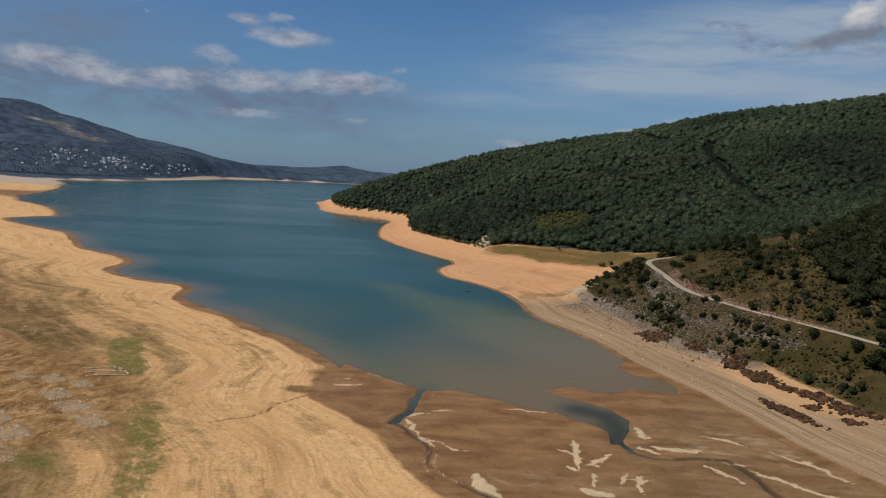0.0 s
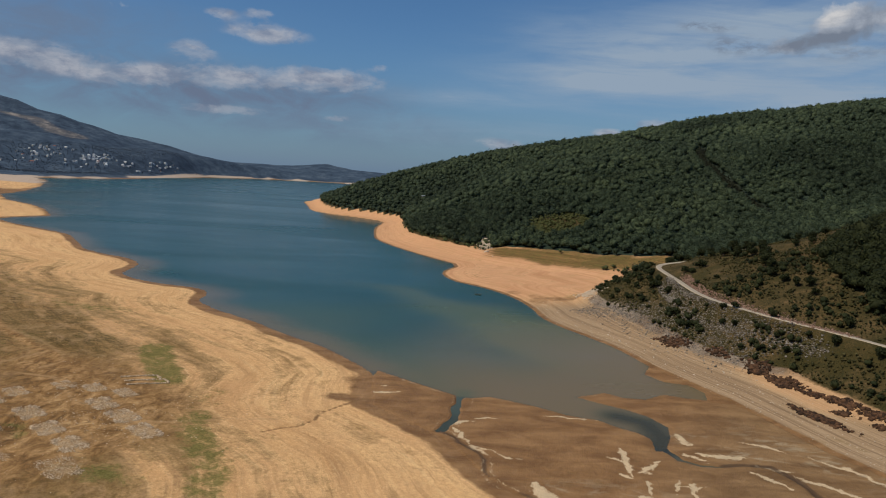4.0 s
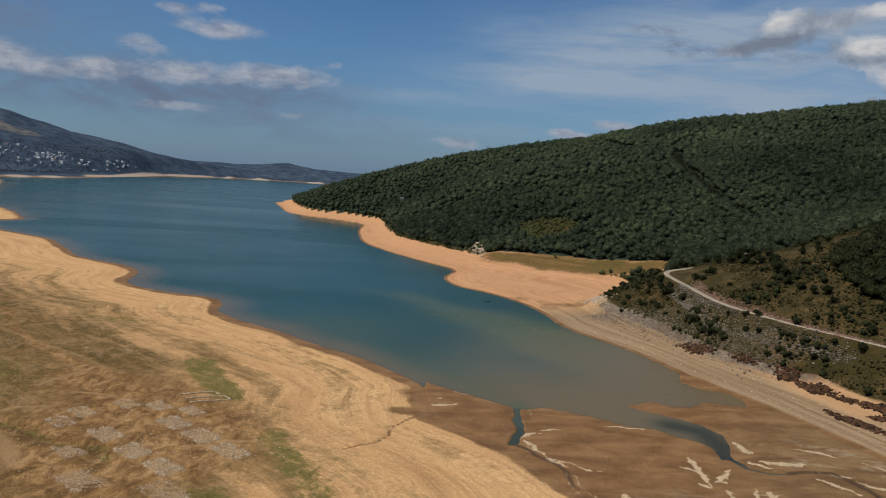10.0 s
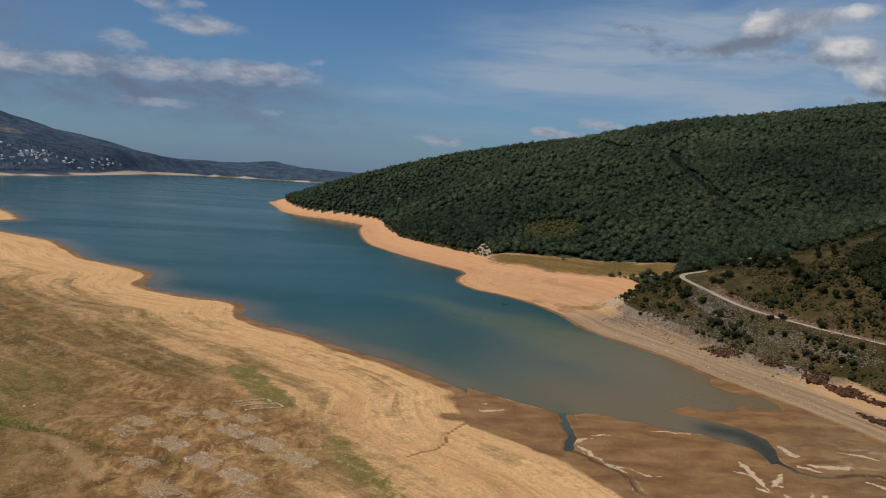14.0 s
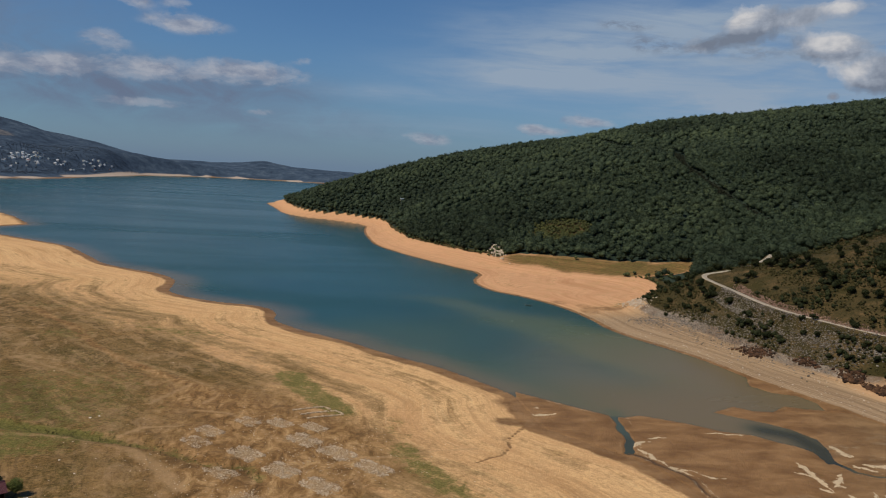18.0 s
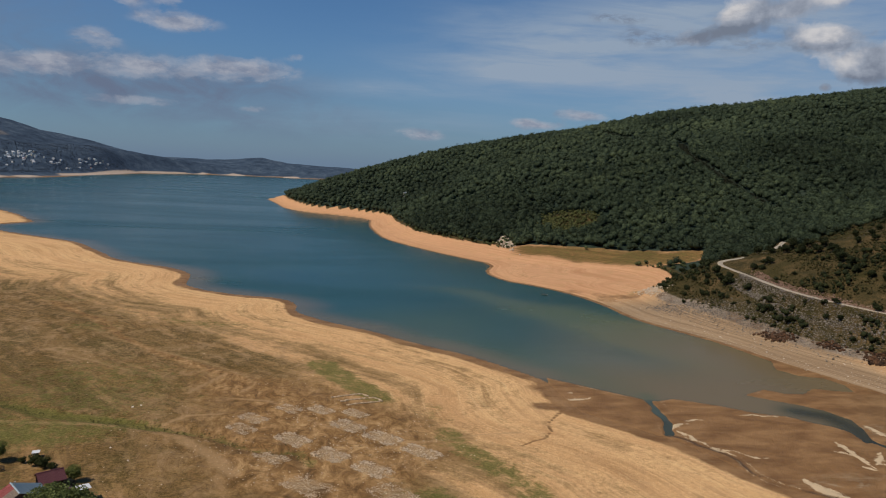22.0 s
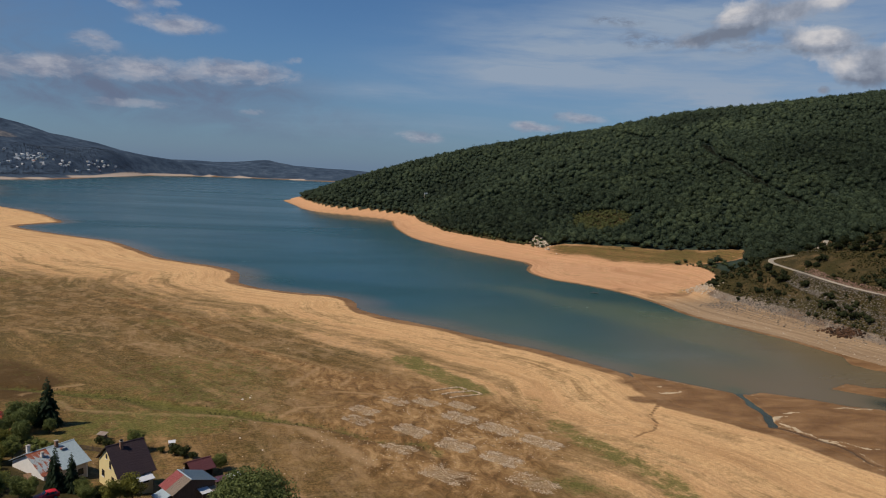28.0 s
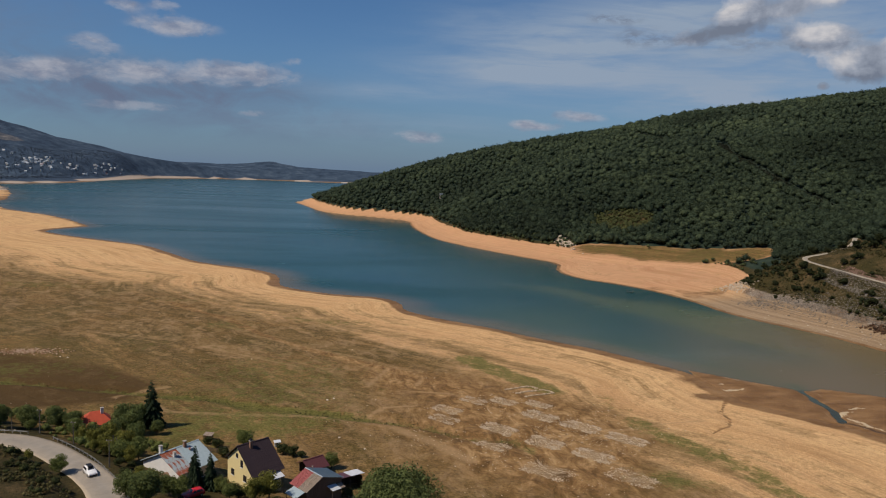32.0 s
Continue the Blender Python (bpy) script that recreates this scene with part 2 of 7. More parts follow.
RUINS = [(-86, 207, 5.2, 3.2), (-75.5, 198, 5.6, 3.4), (-65, 188, 5.6, 3.0), (-101.5, 196, 5.0, 3.2), (-90, 185, 5.0, 3.2), (-79, 175.5, 5.2, 3.2), (-74, 161, 5.8, 3.8), (-95, 165, 6.0, 4.0), (-115, 212, 4.6, 2.8), (-117, 203, 4.4, 2.8), (-105, 221, 4.0, 2.6), (-95, 221, 4.2, 2.6), (-106, 183, 5.0, 3.0), (-84, 218, 4.0, 2.4)]
SILT = [([(19.4, 212.7), (27.3, 215.2)], 0.9), ([(20.4, 210), (23.2, 202.3), (25, 198)], 0.9), ([(25, 198), (29, 188.4)], 0.4), ([(28.2, 218), (35.4, 221)], 0.45), ([(51, 225.2), (57.5, 223.7), (67.7, 224.5)], 0.55), ([(70, 199.5), (68.7, 189), (68, 179.2)], 1.4), ([(63.8, 192.3), (68, 190.2)], 0.6),
        ([(64, 181), (68, 178.8)], 0.8), ([(71, 182), (76.7, 190.5), (79.5, 192)], 1.2), ([(71, 178.6), (69.7, 170)], 0.6), ([(76.2, 171), (80.6, 182)], 0.3), ([(82.6, 178.7), (82.6, 173.7), (81, 168)], 0.7), ([(79, 176), (82.5, 174.5), (86, 177.5)], 0.4), ([(41, 172), (44, 164.7), (47, 160.7)], 2.6), ([(67, 168), (73.5, 166)], 2.2),
        ([(87.5, 198.3), (91, 194), (93, 193.2)], 0.8), ([(89.5, 214.3), (92, 205.6)], 1.1), ([(92, 199), (99.6, 198.3), (105.6, 197.3)], 1.7), ([(106.5, 193.5), (110.2, 191), (115.2, 190)], 0.9), ([(102.6, 187.2), (106, 182.4), (109.4, 177)], 0.9), ([(113.5, 187.8), (117.8, 182.5), (126, 175.5), (134, 168)], 1.0),
        ([(-7.5, 240.3), (-3.5, 239.8), (2.2, 242.4)], 0.8), ([(-5.4, 247), (-2, 248.3)], 0.7), ([(109, 210.8), (116.2, 207.5), (119.6, 203.8)], 0.8), ([(25, 196), (34.5, 189.3), (40.6, 186.4)], 0.3), ([(126, 201), (132, 194), (138, 182)], 0.6)]
BAY_STRIP = [(66, 640), (92, 622), (118, 602), (160, 574), (185, 556)]
FURROW = [(-246, 387), (-208, 345), (-185, 310), (-165, 288), (-141, 266), (-128, 256), (-121, 246), (-123, 239)]
# heights: crest, slope, spur
CREST = [(-285, 1525, 2), (-215, 1450, 20), (-103, 1400, 60), (7, 1400, 92), (95, 1400, 118), (225, 1400, 144), (344, 1402, 165), (504, 1390, 205), (653, 1350, 226), (829, 1300, 250), (950, 1250, 258), (1200, 1150, 268), (1500, 1000, 280),
         (344, 1900, 110), (800, 1800, 150), (0, 1800, 40), (1300, 1700, 170)]
SLOPE = [(-200, 1215, 4), (-60, 1060, 5), (-45, 880, 5), (-20, 765, 6), (35, 690, 8), (60, 640, 9), (110, 605, 9), (165, 545, 10), (135, 717, 31), (313, 854, 108), (289, 599, 48), (200, 1000, 100), (60, 1000, 58), (-60, 1200, 33),
         (450, 1000, 148), (500, 700, 112), (650, 900, 180), (420, 500, 84), (620, 500, 135), (900, 700, 205), (1200, 300, 230), (700, 100, 140)]
SPUR = [(158, 450, 28), (150, 436, 28.5), (138, 452, 22), (120, 447, 14), (111, 448, 7), (128, 470, 7), (145, 478, 9), (165, 470, 22), (157, 389, 31), (200, 387, 47), (143, 350, 25), (144, 327, 24), (158, 297, 23.5), (139, 298, 13), (150, 267, 7.5), (138, 237, 4), (250, 400, 62), (300, 330, 76), (230, 300, 46), (200, 240, 22), (182, 252, 22.5), (235, 180, 27),
        (180, 180, 8), (260, 100, 32), (225, 470, 34), (262, 535, 42), (128, 380, 14), (130, 435, 18), (108, 400, 5), (150, 497, 9), (400, 200, 80), (200, 60, 14)]


def seg_dist(px, py, line):
    """Distance to a polyline, and how far along it."""
    best, along, run = np.full(px.shape, 1e9), np.zeros(px.shape), 0.0
    for (ax, ay), (bx, by) in zip(line, line[1:]):
        dx, dy = bx - ax, by - ay
        n = math.hypot(dx, dy)
        s = np.clip(((px - ax) * dx + (py - ay) * dy) / n ** 2, 0, 1)
        d = np.hypot(px - ax - s * dx, py - ay - s * dy)
        hit = d < best
        best = np.where(hit, d, best)
        along = np.where(hit, run + s * n, along)
        run += n
    return best, along


def inside(px, py, ring):
    odd = np.zeros(px.shape, bool)
    for (ax, ay), (bx, by) in zip(ring, ring[1:] + ring[:1]):
        if ay != by:
            odd ^= ((ay > py) != (by > py)) & (px < (bx - ax) * (py - ay) / (by - ay) + ax)
    return odd


def smooth(a, b, v):
    t = np.clip((v - a) / (b - a), 0, 1)
    return t * t * (3 - 2 * t)


def lattice(ix, iy, seed):
    n = (ix.astype(np.int64) * 374761393 + iy.astype(np.int64) * 668265263 + seed * 974711) & 0x7FFFFFFF
    n = ((n ^ (n >> 13)) * 1274126177) & 0x7FFFFFFF
    return ((n ^ (n >> 16)) & 0xFFFF) / 65535.0


def value_noise(x, y, size, seed=0, octaves=4, gain=0.5):
    """Smooth noise in -1..1 with features of that size in metres."""
    out, amp, norm = np.zeros(np.shape(x)), 1.0, 0.0
    for o in range(octaves):
        u, v = np.asarray(x) / size + 17.3 * o, np.asarray(y) / size - 9.1 * o
        i, j = np.floor(u), np.floor(v)
        a, b = u - i, v - j
        a, b = a * a * a * (a * (a * 6 - 15) + 10), b * b * b * (b * (b * 6 - 15) + 10)
        q = lattice
        n = (q(i, j, seed + o) * (1 - a) + q(i + 1, j, seed + o) * a) * (1 - b) + (q(i, j + 1, seed + o) * (1 - a) + q(i + 1, j + 1, seed + o) * a) * b
        out += amp * (2 * n - 1)
        norm += amp
        amp, size = amp * gain, size / 2.03
    return out / norm


def plate(points):
    """A thin plate bent through heights."""
    p = np.array(points, float)
    k = lambda r: np.where(r > 0, r * r * np.log(r + 1e-9), 0.0)
    xy = p[:, :2] / 300.0
    n = len(p)
    a = np.zeros((n + 3, n + 3))
    a[:n, :n] = k(np.hypot(*(xy[:, None] - xy[None]).transpose(2, 0, 1))) + 0.004 * np.eye(n)
    a[:n, n], a[:n, n + 1:] = 1, xy
    a[n:, :n] = a[:n, n:].T
    w = np.linalg.solve(a, np.r_[p[:, 2], 0, 0, 0])

    def height(x, y):
        x, y = np.asarray(x, float) / 300.0, np.asarray(y, float) / 300.0
        out = w[n] + w[n + 1] * x + w[n + 2] * y
        for (qx, qy), c in zip(xy, w[:n]):
            r2 = (x - qx) ** 2 + (y - qy) ** 2
            out = out + c * 0.5 * r2 * np.log(r2 + 1e-12)
        return out
    return height


east_plate = plate(CREST + SLOPE + SPUR)
LAKE = LEFT_WATER + FAR_SHORE + RIGHT_WATER + DELTA_FRONT[1:]


def range_height(x, y, ridge, width, power=1.3):
    """A mountain range along a line of x, y, height."""
    line = [(a, b) for a, b, _ in ridge]
    d, s = seg_dist(x, y, line)
    runs = np.r_[0, np.cumsum([math.hypot(b[0] - a[0], b[1] - a[1]) for a, b in zip(line, line[1:])])]
    h = np.interp(s, runs, [c for _, _, c in ridge])
    return h * np.clip(1 - d / width, 0, 1) ** power


def ramp_road(x, y, h, line, zs, flat, bank):
    d, s = seg_dist(x, y, line)
    runs = np.r_[0, np.cumsum([math.hypot(b[0] - a[0], b[1] - a[1]) for a, b in zip(line, line[1:])])]
    z = np.interp(s, runs, zs)
    return np.where(d < bank, z + (h - z) * smooth(flat, bank, d), h)


ROAD_WEST_Z = [12.0, 12.4, 12.8, 13.0, 13.3, 13.7, 14.0, 14.4, 15.0, 16, 18]
ROAD_EAST_Z = [38, 36, 34, 32, 30.5, 29.5, 28.6, 27.8, 26.8, 26.0, 25.6, 25.2, 24.2, 23.6, 23.2, 22.8, 22.6, 23, 24]


def terrain(x, y, raw=False):
    """Height of the ground and the zones that lie on it."""
    x, y = np.asarray(x, float), np.asarray(y, float)
    dl = seg_dist(x, y, LEFT_SHORE)[0]
    dr = seg_dist(x, y, RIGHT_WATER + RIGHT_SHORE[24:])[0]
    df = seg_dist(x, y, FAR_SHORE)[0]
    lake = inside(x, y, LAKE)
    wob = value_noise(x, y, 90, 3, 4)
    left = inside(x, y, LEFT_SHORE + FAR_SHORE[:3] + [(-6000, 2000), (-6000, -4000), (60, -4000)])
    right = inside(x, y, FAR_SHORE[-1:] + RIGHT_WATER + RIGHT_SHORE[24:] + [(165, -4000), (6000, -4000), (6000, 3000), (300, 3000)] + FAR_SHORE[-3:-1])
    # west bank: gentle beach, meadow, then the village slope
    west = np.interp(dl, [0, 6, 25, 80, 150, 300, 700, 1600, 4000], [0.05, 0.30, 0.75, 2.1, 3.6, 6.5, 14, 46, 200])
    west = west + smooth(4, 60, dl) * (0.55 * value_noise(x, y, 46, 5, 3) + 0.35 * value_noise(x, y, 130, 8, 3))
    west = west + smooth(120, 500, dl) * 3 * value_noise(x, y, 260, 9, 4)
    q = (215 - 0.594 * (x + 250) - y) * 0.86
    q = np.minimum(q, 40 + 0.75 * (q - 40))
    hill = 0.262 * (np.sqrt(q * q + 90) + q) / 2
    west = west + hill * smooth(-30, -95, x)
    # a step of old terraces along the beach
    west = west + 0.05 * np.sin(west * 18 + 3 * wob) * smooth(0.3, 0.8, west) * (1 - smooth(2.6, 4.0, west))
    # delta mud
    mud = 0.22 + 0.10 * value_noise(x, y, 14, 21, 4) + 0.0016 * np.clip(240 - y, 0, 400)
    dd = seg_dist(x, y, DELTA_FRONT)[0]
    mud = mud * smooth(-0.1, 2.5, dd) + 0.02
    # east side: beach strip that climbs into the hill
    ep = east_plate(x, y) + smooth(20, 120, dr) * (3.5 * value_noise(x, y, 120, 31, 5) + 1.2 * value_noise(x, y, 22, 33, 3))
    beach = np.interp(dr, [0, 5, 20, 45, 90, 200], [0.03, 0.35, 1.7, 4.2, 7.0, 9])
    bay = smooth(40, 70, x) * smooth(480, 510, y) * (1 - smooth(600, 640, y))
    beach = beach * (1 - 0.35 * bay)
    k = smooth(12, 46, dr)
    east = beach * (1 - k) + np.maximum(ep, beach * 0.8) * k
    # far side: village mountain and low hills
    m = range_height(x, y, [(-5200, 1700, 620), (-3600, 2300, 520), (-2700, 2700, 400), (-2070, 3250, 315), (-1800, 3300, 262), (-1600, 3320, 205), (-1450, 3350, 150)], 1150, 1.25)
    m = np.maximum(m, range_height(x, y, [(-2300, 4300, 300), (-1700, 4250, 160), (-1290, 4150, 78), (-1130, 4100, 78), (-960, 4080, 73), (-800, 4050, 86), (-655, 4020, 97), (-510, 4000, 73), (-340, 4000, 66), (-100, 4050, 55), (900, 4000, 90), (2500, 3900, 200)], 520, 0.9))
    m = np.maximum(m, range_height(x, y, [(-1640, 2620, 150), (-1420, 2820, 120), (-1200, 3150, 90)], 560, 1.2))
    relief = value_noise(x, y, 420, 41, 6, 0.55)
    m = m * (1 + 0.16 * relief * smooth(15, 90, m))
    far = np.maximum(m * smooth(0, 160, df), np.interp(df, [0, 10, 40, 90, 400], [0.05, 2.5, 7.5, 11, 14]))
    h = np.where(left, west, np.where(right, east, np.where(dd < 200, mud, far)))
    strip = ~left & ~right & (y < 300)
    h = np.where(strip, mud, h)
    h = np.where(left, np.maximum(h, m * smooth(300, 1500, dl)), h)
    # the lake floor
    dlake = np.minimum(np.minimum(dl, dr), np.minimum(df, dd))
    h = np.where(lake, -0.12 - 0.05 * np.minimum(dlake, 300), h)
    for line, w in CHANNELS:
        d = seg_dist(x + 1.6 * value_noise(x, y, 11, 75, 3), y + 1.6 * value_noise(x, y, 11, 76, 3), line)[0] + 0.5 * value_noise(x, y, 5, 77, 2)
        cut = (1 - smooth(w * 0.6, w * 1.3 + 0.5, d)) * (~lake)
        h = h * (1 - cut) + cut * (-0.30 if w > 0.4 else 0.06)
    d = seg_dist(x, y, GULLY)[0] + 0.3 * value_noise(x, y, 4, 78, 2)
    h = h - 0.4 * (1 - smooth(0.1, 0.8, d)) * (~lake) * smooth(0.2, 0.5, h)
    d = seg_dist(x, y, CREEK)[0]
    h = h - 0.9 * (1 - smooth(0.5, 4.5, d + value_noise(x, y, 7, 79, 2)))
    h = ramp_road(x, y, h, ROAD_WEST, ROAD_WEST_Z, 4.6, 9.0)
    h = ramp_road(x, y, h, ROAD_EAST, ROAD_EAST_Z, 2.6, 7.0)
    if raw:
        return h
    return h, dict(dl=dl, dr=dr, df=df, dd=dd, lake=lake, left=left, right=right, strip=strip)


def ground_z(x, y):
    return float(terrain(np.array([x]), np.array([y]), True)[0])


def grown(start, end, step, rate):
    out, v = [], start
    while (v < end) if end > start else (v > end):
        v += step if end > start else -step
        step *= rate
        out.append(v)
    return out


# ---- materials ----
def material(name):
    m = bpy.data.materials.new(name)
    m.use_nodes = True
    return m, Graph(m.node_tree)


def sheet_mesh(name, xs, ys, z, mat, zones=None):
    nx, ny = len(xs), len(ys)
    gx, gy = np.meshgrid(xs, ys)
    co = np.stack([gx, gy, z], -1).reshape(-1, 3).astype(np.float32)
    i = np.arange((nx - 1) * (ny - 1))
    a = (i // (nx - 1)) * nx + i % (nx - 1)
    quads = np.stack([a, a + 1, a + 1 + nx, a + nx], -1).astype(np.int32)
    me = mesh_arrays(name, co, quads)
    for key, v in (zones or {}).items():
        me.attributes.new(key, "FLOAT", "POINT").data.foreach_set("value", np.ascontiguousarray(v, dtype=np.float32).ravel())
    me.materials.append(mat)
    me.polygons.foreach_set("use_smooth", np.ones(len(quads), bool))
    return me


def mesh_arrays(name, co, faces):
    me = bpy.data.meshes.new(name)
    k = faces.shape[1]
    me.vertices.add(len(co))
    me.vertices.foreach_set("co", np.ascontiguousarray(co, dtype=np.float32).ravel())
    me.loops.add(faces.size)
    me.loops.foreach_set("vertex_index", np.ascontiguousarray(faces, dtype=np.int32).ravel())
    me.polygons.add(len(faces))
    me.polygons.foreach_set("loop_start", np.arange(0, faces.size, k, dtype=np.int32))
    me.update(calc_edges=True)
    return me


def ground_material():
    m, g = material("ground")
    p = g.coords("Object")
    sep = g.t.nodes.new("ShaderNodeSeparateXYZ")
    g.put(sep.inputs[0], p)
    flow = g.attr("flow")
    big, mid, fine, grit = g.noise(p, 0.012, 5, 0.6), g.noise(p, 0.09, 6, 0.62), g.noise(p, 0.9, 5, 0.7), g.noise(p, 3.2, 3, 0.7)
    rag = g.math("ADD", g.math("MULTIPLY", g.noise(p, 0.16, 7, 0.68), 0.7), g.math("MULTIPLY", fine, 0.3))

    def zone(name, soft=0.10, ragged=0.9):
        """A zone with a ragged border."""
        v = g.math("ADD", g.attr(name), g.math("MULTIPLY", g.math("SUBTRACT", rag, 0.5), ragged))
        return g.ramp(v, [(0.5 - soft, 0.0), (0.5 + soft, 1.0)])

    def contour(rate, wander, scale=0.012, detail=7):
        """Bands that follow the contours of the bed."""
        comb = g.t.nodes.new("ShaderNodeCombineXYZ")
        g.put(comb.inputs[0], g.math("MULTIPLY", sep.outputs[0], scale))
        g.put(comb.inputs[1], g.math("MULTIPLY", sep.outputs[1], scale))
        g.put(comb.inputs[2], g.math("ADD", g.math("MULTIPLY", flow, rate), g.math("MULTIPLY", mid, wander)))
        return g.noise(comb.outputs[0], 1.0, detail, 0.68, 0.15)

    strand, lines, hair = contour(3.6, 0.35), contour(15.0, 0.9, 0.016, 5), contour(38.0, 2.2, 0.03, 4)
    sand = g.ramp(strand, [(0.30, (0.390, 0.216, 0.092)), (0.42, (0.545, 0.326, 0.148)), (0.56, (0.645, 0.408, 0.194)), (0.70, (0.57, 0.342, 0.156))])
    sand = g.mix(g.ramp(lines, [(0.52, 0.0), (0.62, 0.45)]), sand, (0.300, 0.172, 0.080))
    sand = g.mix(g.ramp(lines, [(0.32, 0.55), (0.43, 0.0)]), sand, (0.67, 0.47, 0.24))
    sand = g.mix(g.ramp(hair, [(0.57, 0.0), (0.66, 0.38)]), sand, (0.285, 0.165, 0.078))
    sand = g.mix(g.ramp(hair, [(0.31, 0.35), (0.40, 0.0)]), sand, (0.68, 0.49, 0.265))
    sand = g.mix(g.ramp(fine, [(0.50, 0.0), (0.60, 0.45)]), sand, (0.42, 0.255, 0.122))
    sand = g.mix(g.ramp(fine, [(0.36, 0.5), (0.46, 0.0)]), sand, (0.68, 0.47, 0.23))
    sand = g.mix(g.ramp(grit, [(0.54, 0.0), (0.64, 0.5)]), sand, (0.25, 0.148, 0.072))
    sand = g.mix(g.ramp(big, [(0.45, 0.0), (0.68, 0.45)]), sand, (0.57, 0.335, 0.165))
    pink = g.ramp(strand, [(0.3, (0.40, 0.205, 0.102)), (0.6, (0.55, 0.315, 0.168))])
    pink = g.mix(g.ramp(lines, [(0.54, 0.0), (0.66, 0.4)]), pink, (0.33, 0.165, 0.085))
    pink = g.mix(g.ramp(mid, [(0.48, 0.0), (0.72, 0.6)]), pink, (0.40, 0.245, 0.115))
    col = g.mix(g.attr("pink"), sand, pink)
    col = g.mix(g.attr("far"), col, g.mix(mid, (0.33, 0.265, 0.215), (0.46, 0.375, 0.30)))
    # greyer shore of fine gravel, ruled by old water lines
    grey = g.ramp(strand, [(0.30, (0.205, 0.138, 0.080)), (0.55, (0.320, 0.226, 0.136)), (0.72, (0.39, 0.29, 0.184))])
    grey = g.mix(g.ramp(contour(7.0, 0.35, 0.006, 5), [(0.52, 0.0), (0.60, 0.75)]), grey, (0.165, 0.108, 0.064))
    grey = g.mix(g.ramp(grit, [(0.52, 0.0), (0.7, 0.5)]), grey, (0.19, 0.135, 0.085))
    col = g.mix(g.attr("grey"), col, grey)
    # stony strip at the foot of the slope
    grav = g.ramp(g.noise(p, 1.3, 6, 0.78), [(0.32, (0.085, 0.066, 0.050)), (0.52, (0.215, 0.175, 0.135)), (0.68, (0.36, 0.305, 0.245))])
    grav = g.mix(g.ramp(g.noise(p, 0.06, 5, 0.7), [(0.45, 0.0), (0.6, 0.8)]), grav, (0.12, 0.075, 0.045))
    col = g.mix(zone("gravel", 0.2), col, grav)
    # wet mud
    mudn = g.noise(g.mapping(p, (1, 2.2, 1)), 0.06, 7, 0.66, 0.4)
    mud = g.ramp(mudn, [(0.38, (0.148, 0.078, 0.033)), (0.50, (0.205, 0.112, 0.048)), (0.64, (0.268, 0.154, 0.069))])
    mud = g.mix(g.ramp(fine, [(0.45, 0.0), (0.8, 0.35)]), mud, (0.125, 0.078, 0.040))
    mud = g.mix(g.attr("drab"), mud, g.ramp(mudn, [(0.38, (0.125, 0.085, 0.043)), (0.62, (0.235, 0.170, 0.092))]))
    col = g.mix(zone("wet", 0.16, 0.9), col, mud)
    # dried pale silt on the delta
    twig = g.noise(g.mapping(p, (1.0, 0.7, 1), (0, 0, 0.3)), 0.30, 6, 0.62, 2.6)
    ragged = g.math("ADD", g.math("MULTIPLY", twig, 0.4), g.math("MULTIPLY", g.noise(g.mapping(p, (1.7, 0.6, 1), (0, 0, 0.35)), 1.1, 7, 0.78, 2.2), 0.6))
    sv = g.math("ADD", g.attr("silt"), g.math("MULTIPLY", g.math("SUBTRACT", ragged, 0.50), 3.4))
    pale = g.mix(g.ramp(mid, [(0.4, 0.0), (0.7, 1.0)]), (0.56, 0.43, 0.27), (0.43, 0.35, 0.23))
    col = g.mix(g.math("MULTIPLY", g.ramp(sv, [(0.42, 0.0), (0.56, 0.95)]), g.ramp(g.attr("silt"), [(0.10, 0.0), (0.30, 1.0)])), col, pale)
    col = g.mix(g.math("MULTIPLY", g.attr("channel"), 0.8), col, (0.055, 0.036, 0.024))
    col = g.mix(g.math("MULTIPLY", g.attr("film"), g.ramp(g.noise(g.mapping(p, (0.6, 1.5, 1), (0, 0, -0.5)), 0.12, 8, 0.72, 1.2), [(0.52, 0.0), (0.62, 0.75)])), col, (0.34, 0.275, 0.18))
    # meadow: burnt grass with brown and olive patches
    gn = contour(2.2, 1.0, 0.009, 9)
    meadow = g.ramp(gn, [(0.34, (0.070, 0.047, 0.014)), (0.45, (0.122, 0.075, 0.023)), (0.54, (0.176, 0.105, 0.036)), (0.62, (0.245, 0.146, 0.058)), (0.72, (0.140, 0.087, 0.028))])
    meadow = g.mix(g.ramp(g.noise(p, 0.022, 6, 0.65), [(0.44, 0.0), (0.60, 0.8)]), meadow, (0.082, 0.066, 0.020))
    tuft = g.noise(p, 1.3, 7, 0.80)
    clod = g.noise(g.mapping(p, (0.55, 1.3, 1), (0, 0, 0.62)), 0.45, 7, 0.74, 0.4)
    meadow = g.mix(g.ramp(clod, [(0.50, 0.0), (0.60, 0.55)]), meadow, (0.066, 0.042, 0.014))
    meadow = g.mix(g.ramp(clod, [(0.36, 0.55), (0.46, 0.0)]), meadow, (0.245, 0.152, 0.058))
    meadow = g.mix(g.ramp(tuft, [(0.50, 0.0), (0.56, 0.6)]), meadow, (0.045, 0.030, 0.010))
    meadow = g.mix(g.ramp(tuft, [(0.42, 0.45), (0.48, 0.0)]), meadow, (0.255, 0.160, 0.066))
    meadow = g.mix(g.ramp(strand, [(0.53, 0.0), (0.60, 0.4)]), meadow, (0.225, 0.140, 0.058))
    meadow = g.mix(g.ramp(lines, [(0.55, 0.0), (0.61, 0.4)]), meadow, (0.060, 0.038, 0.013))
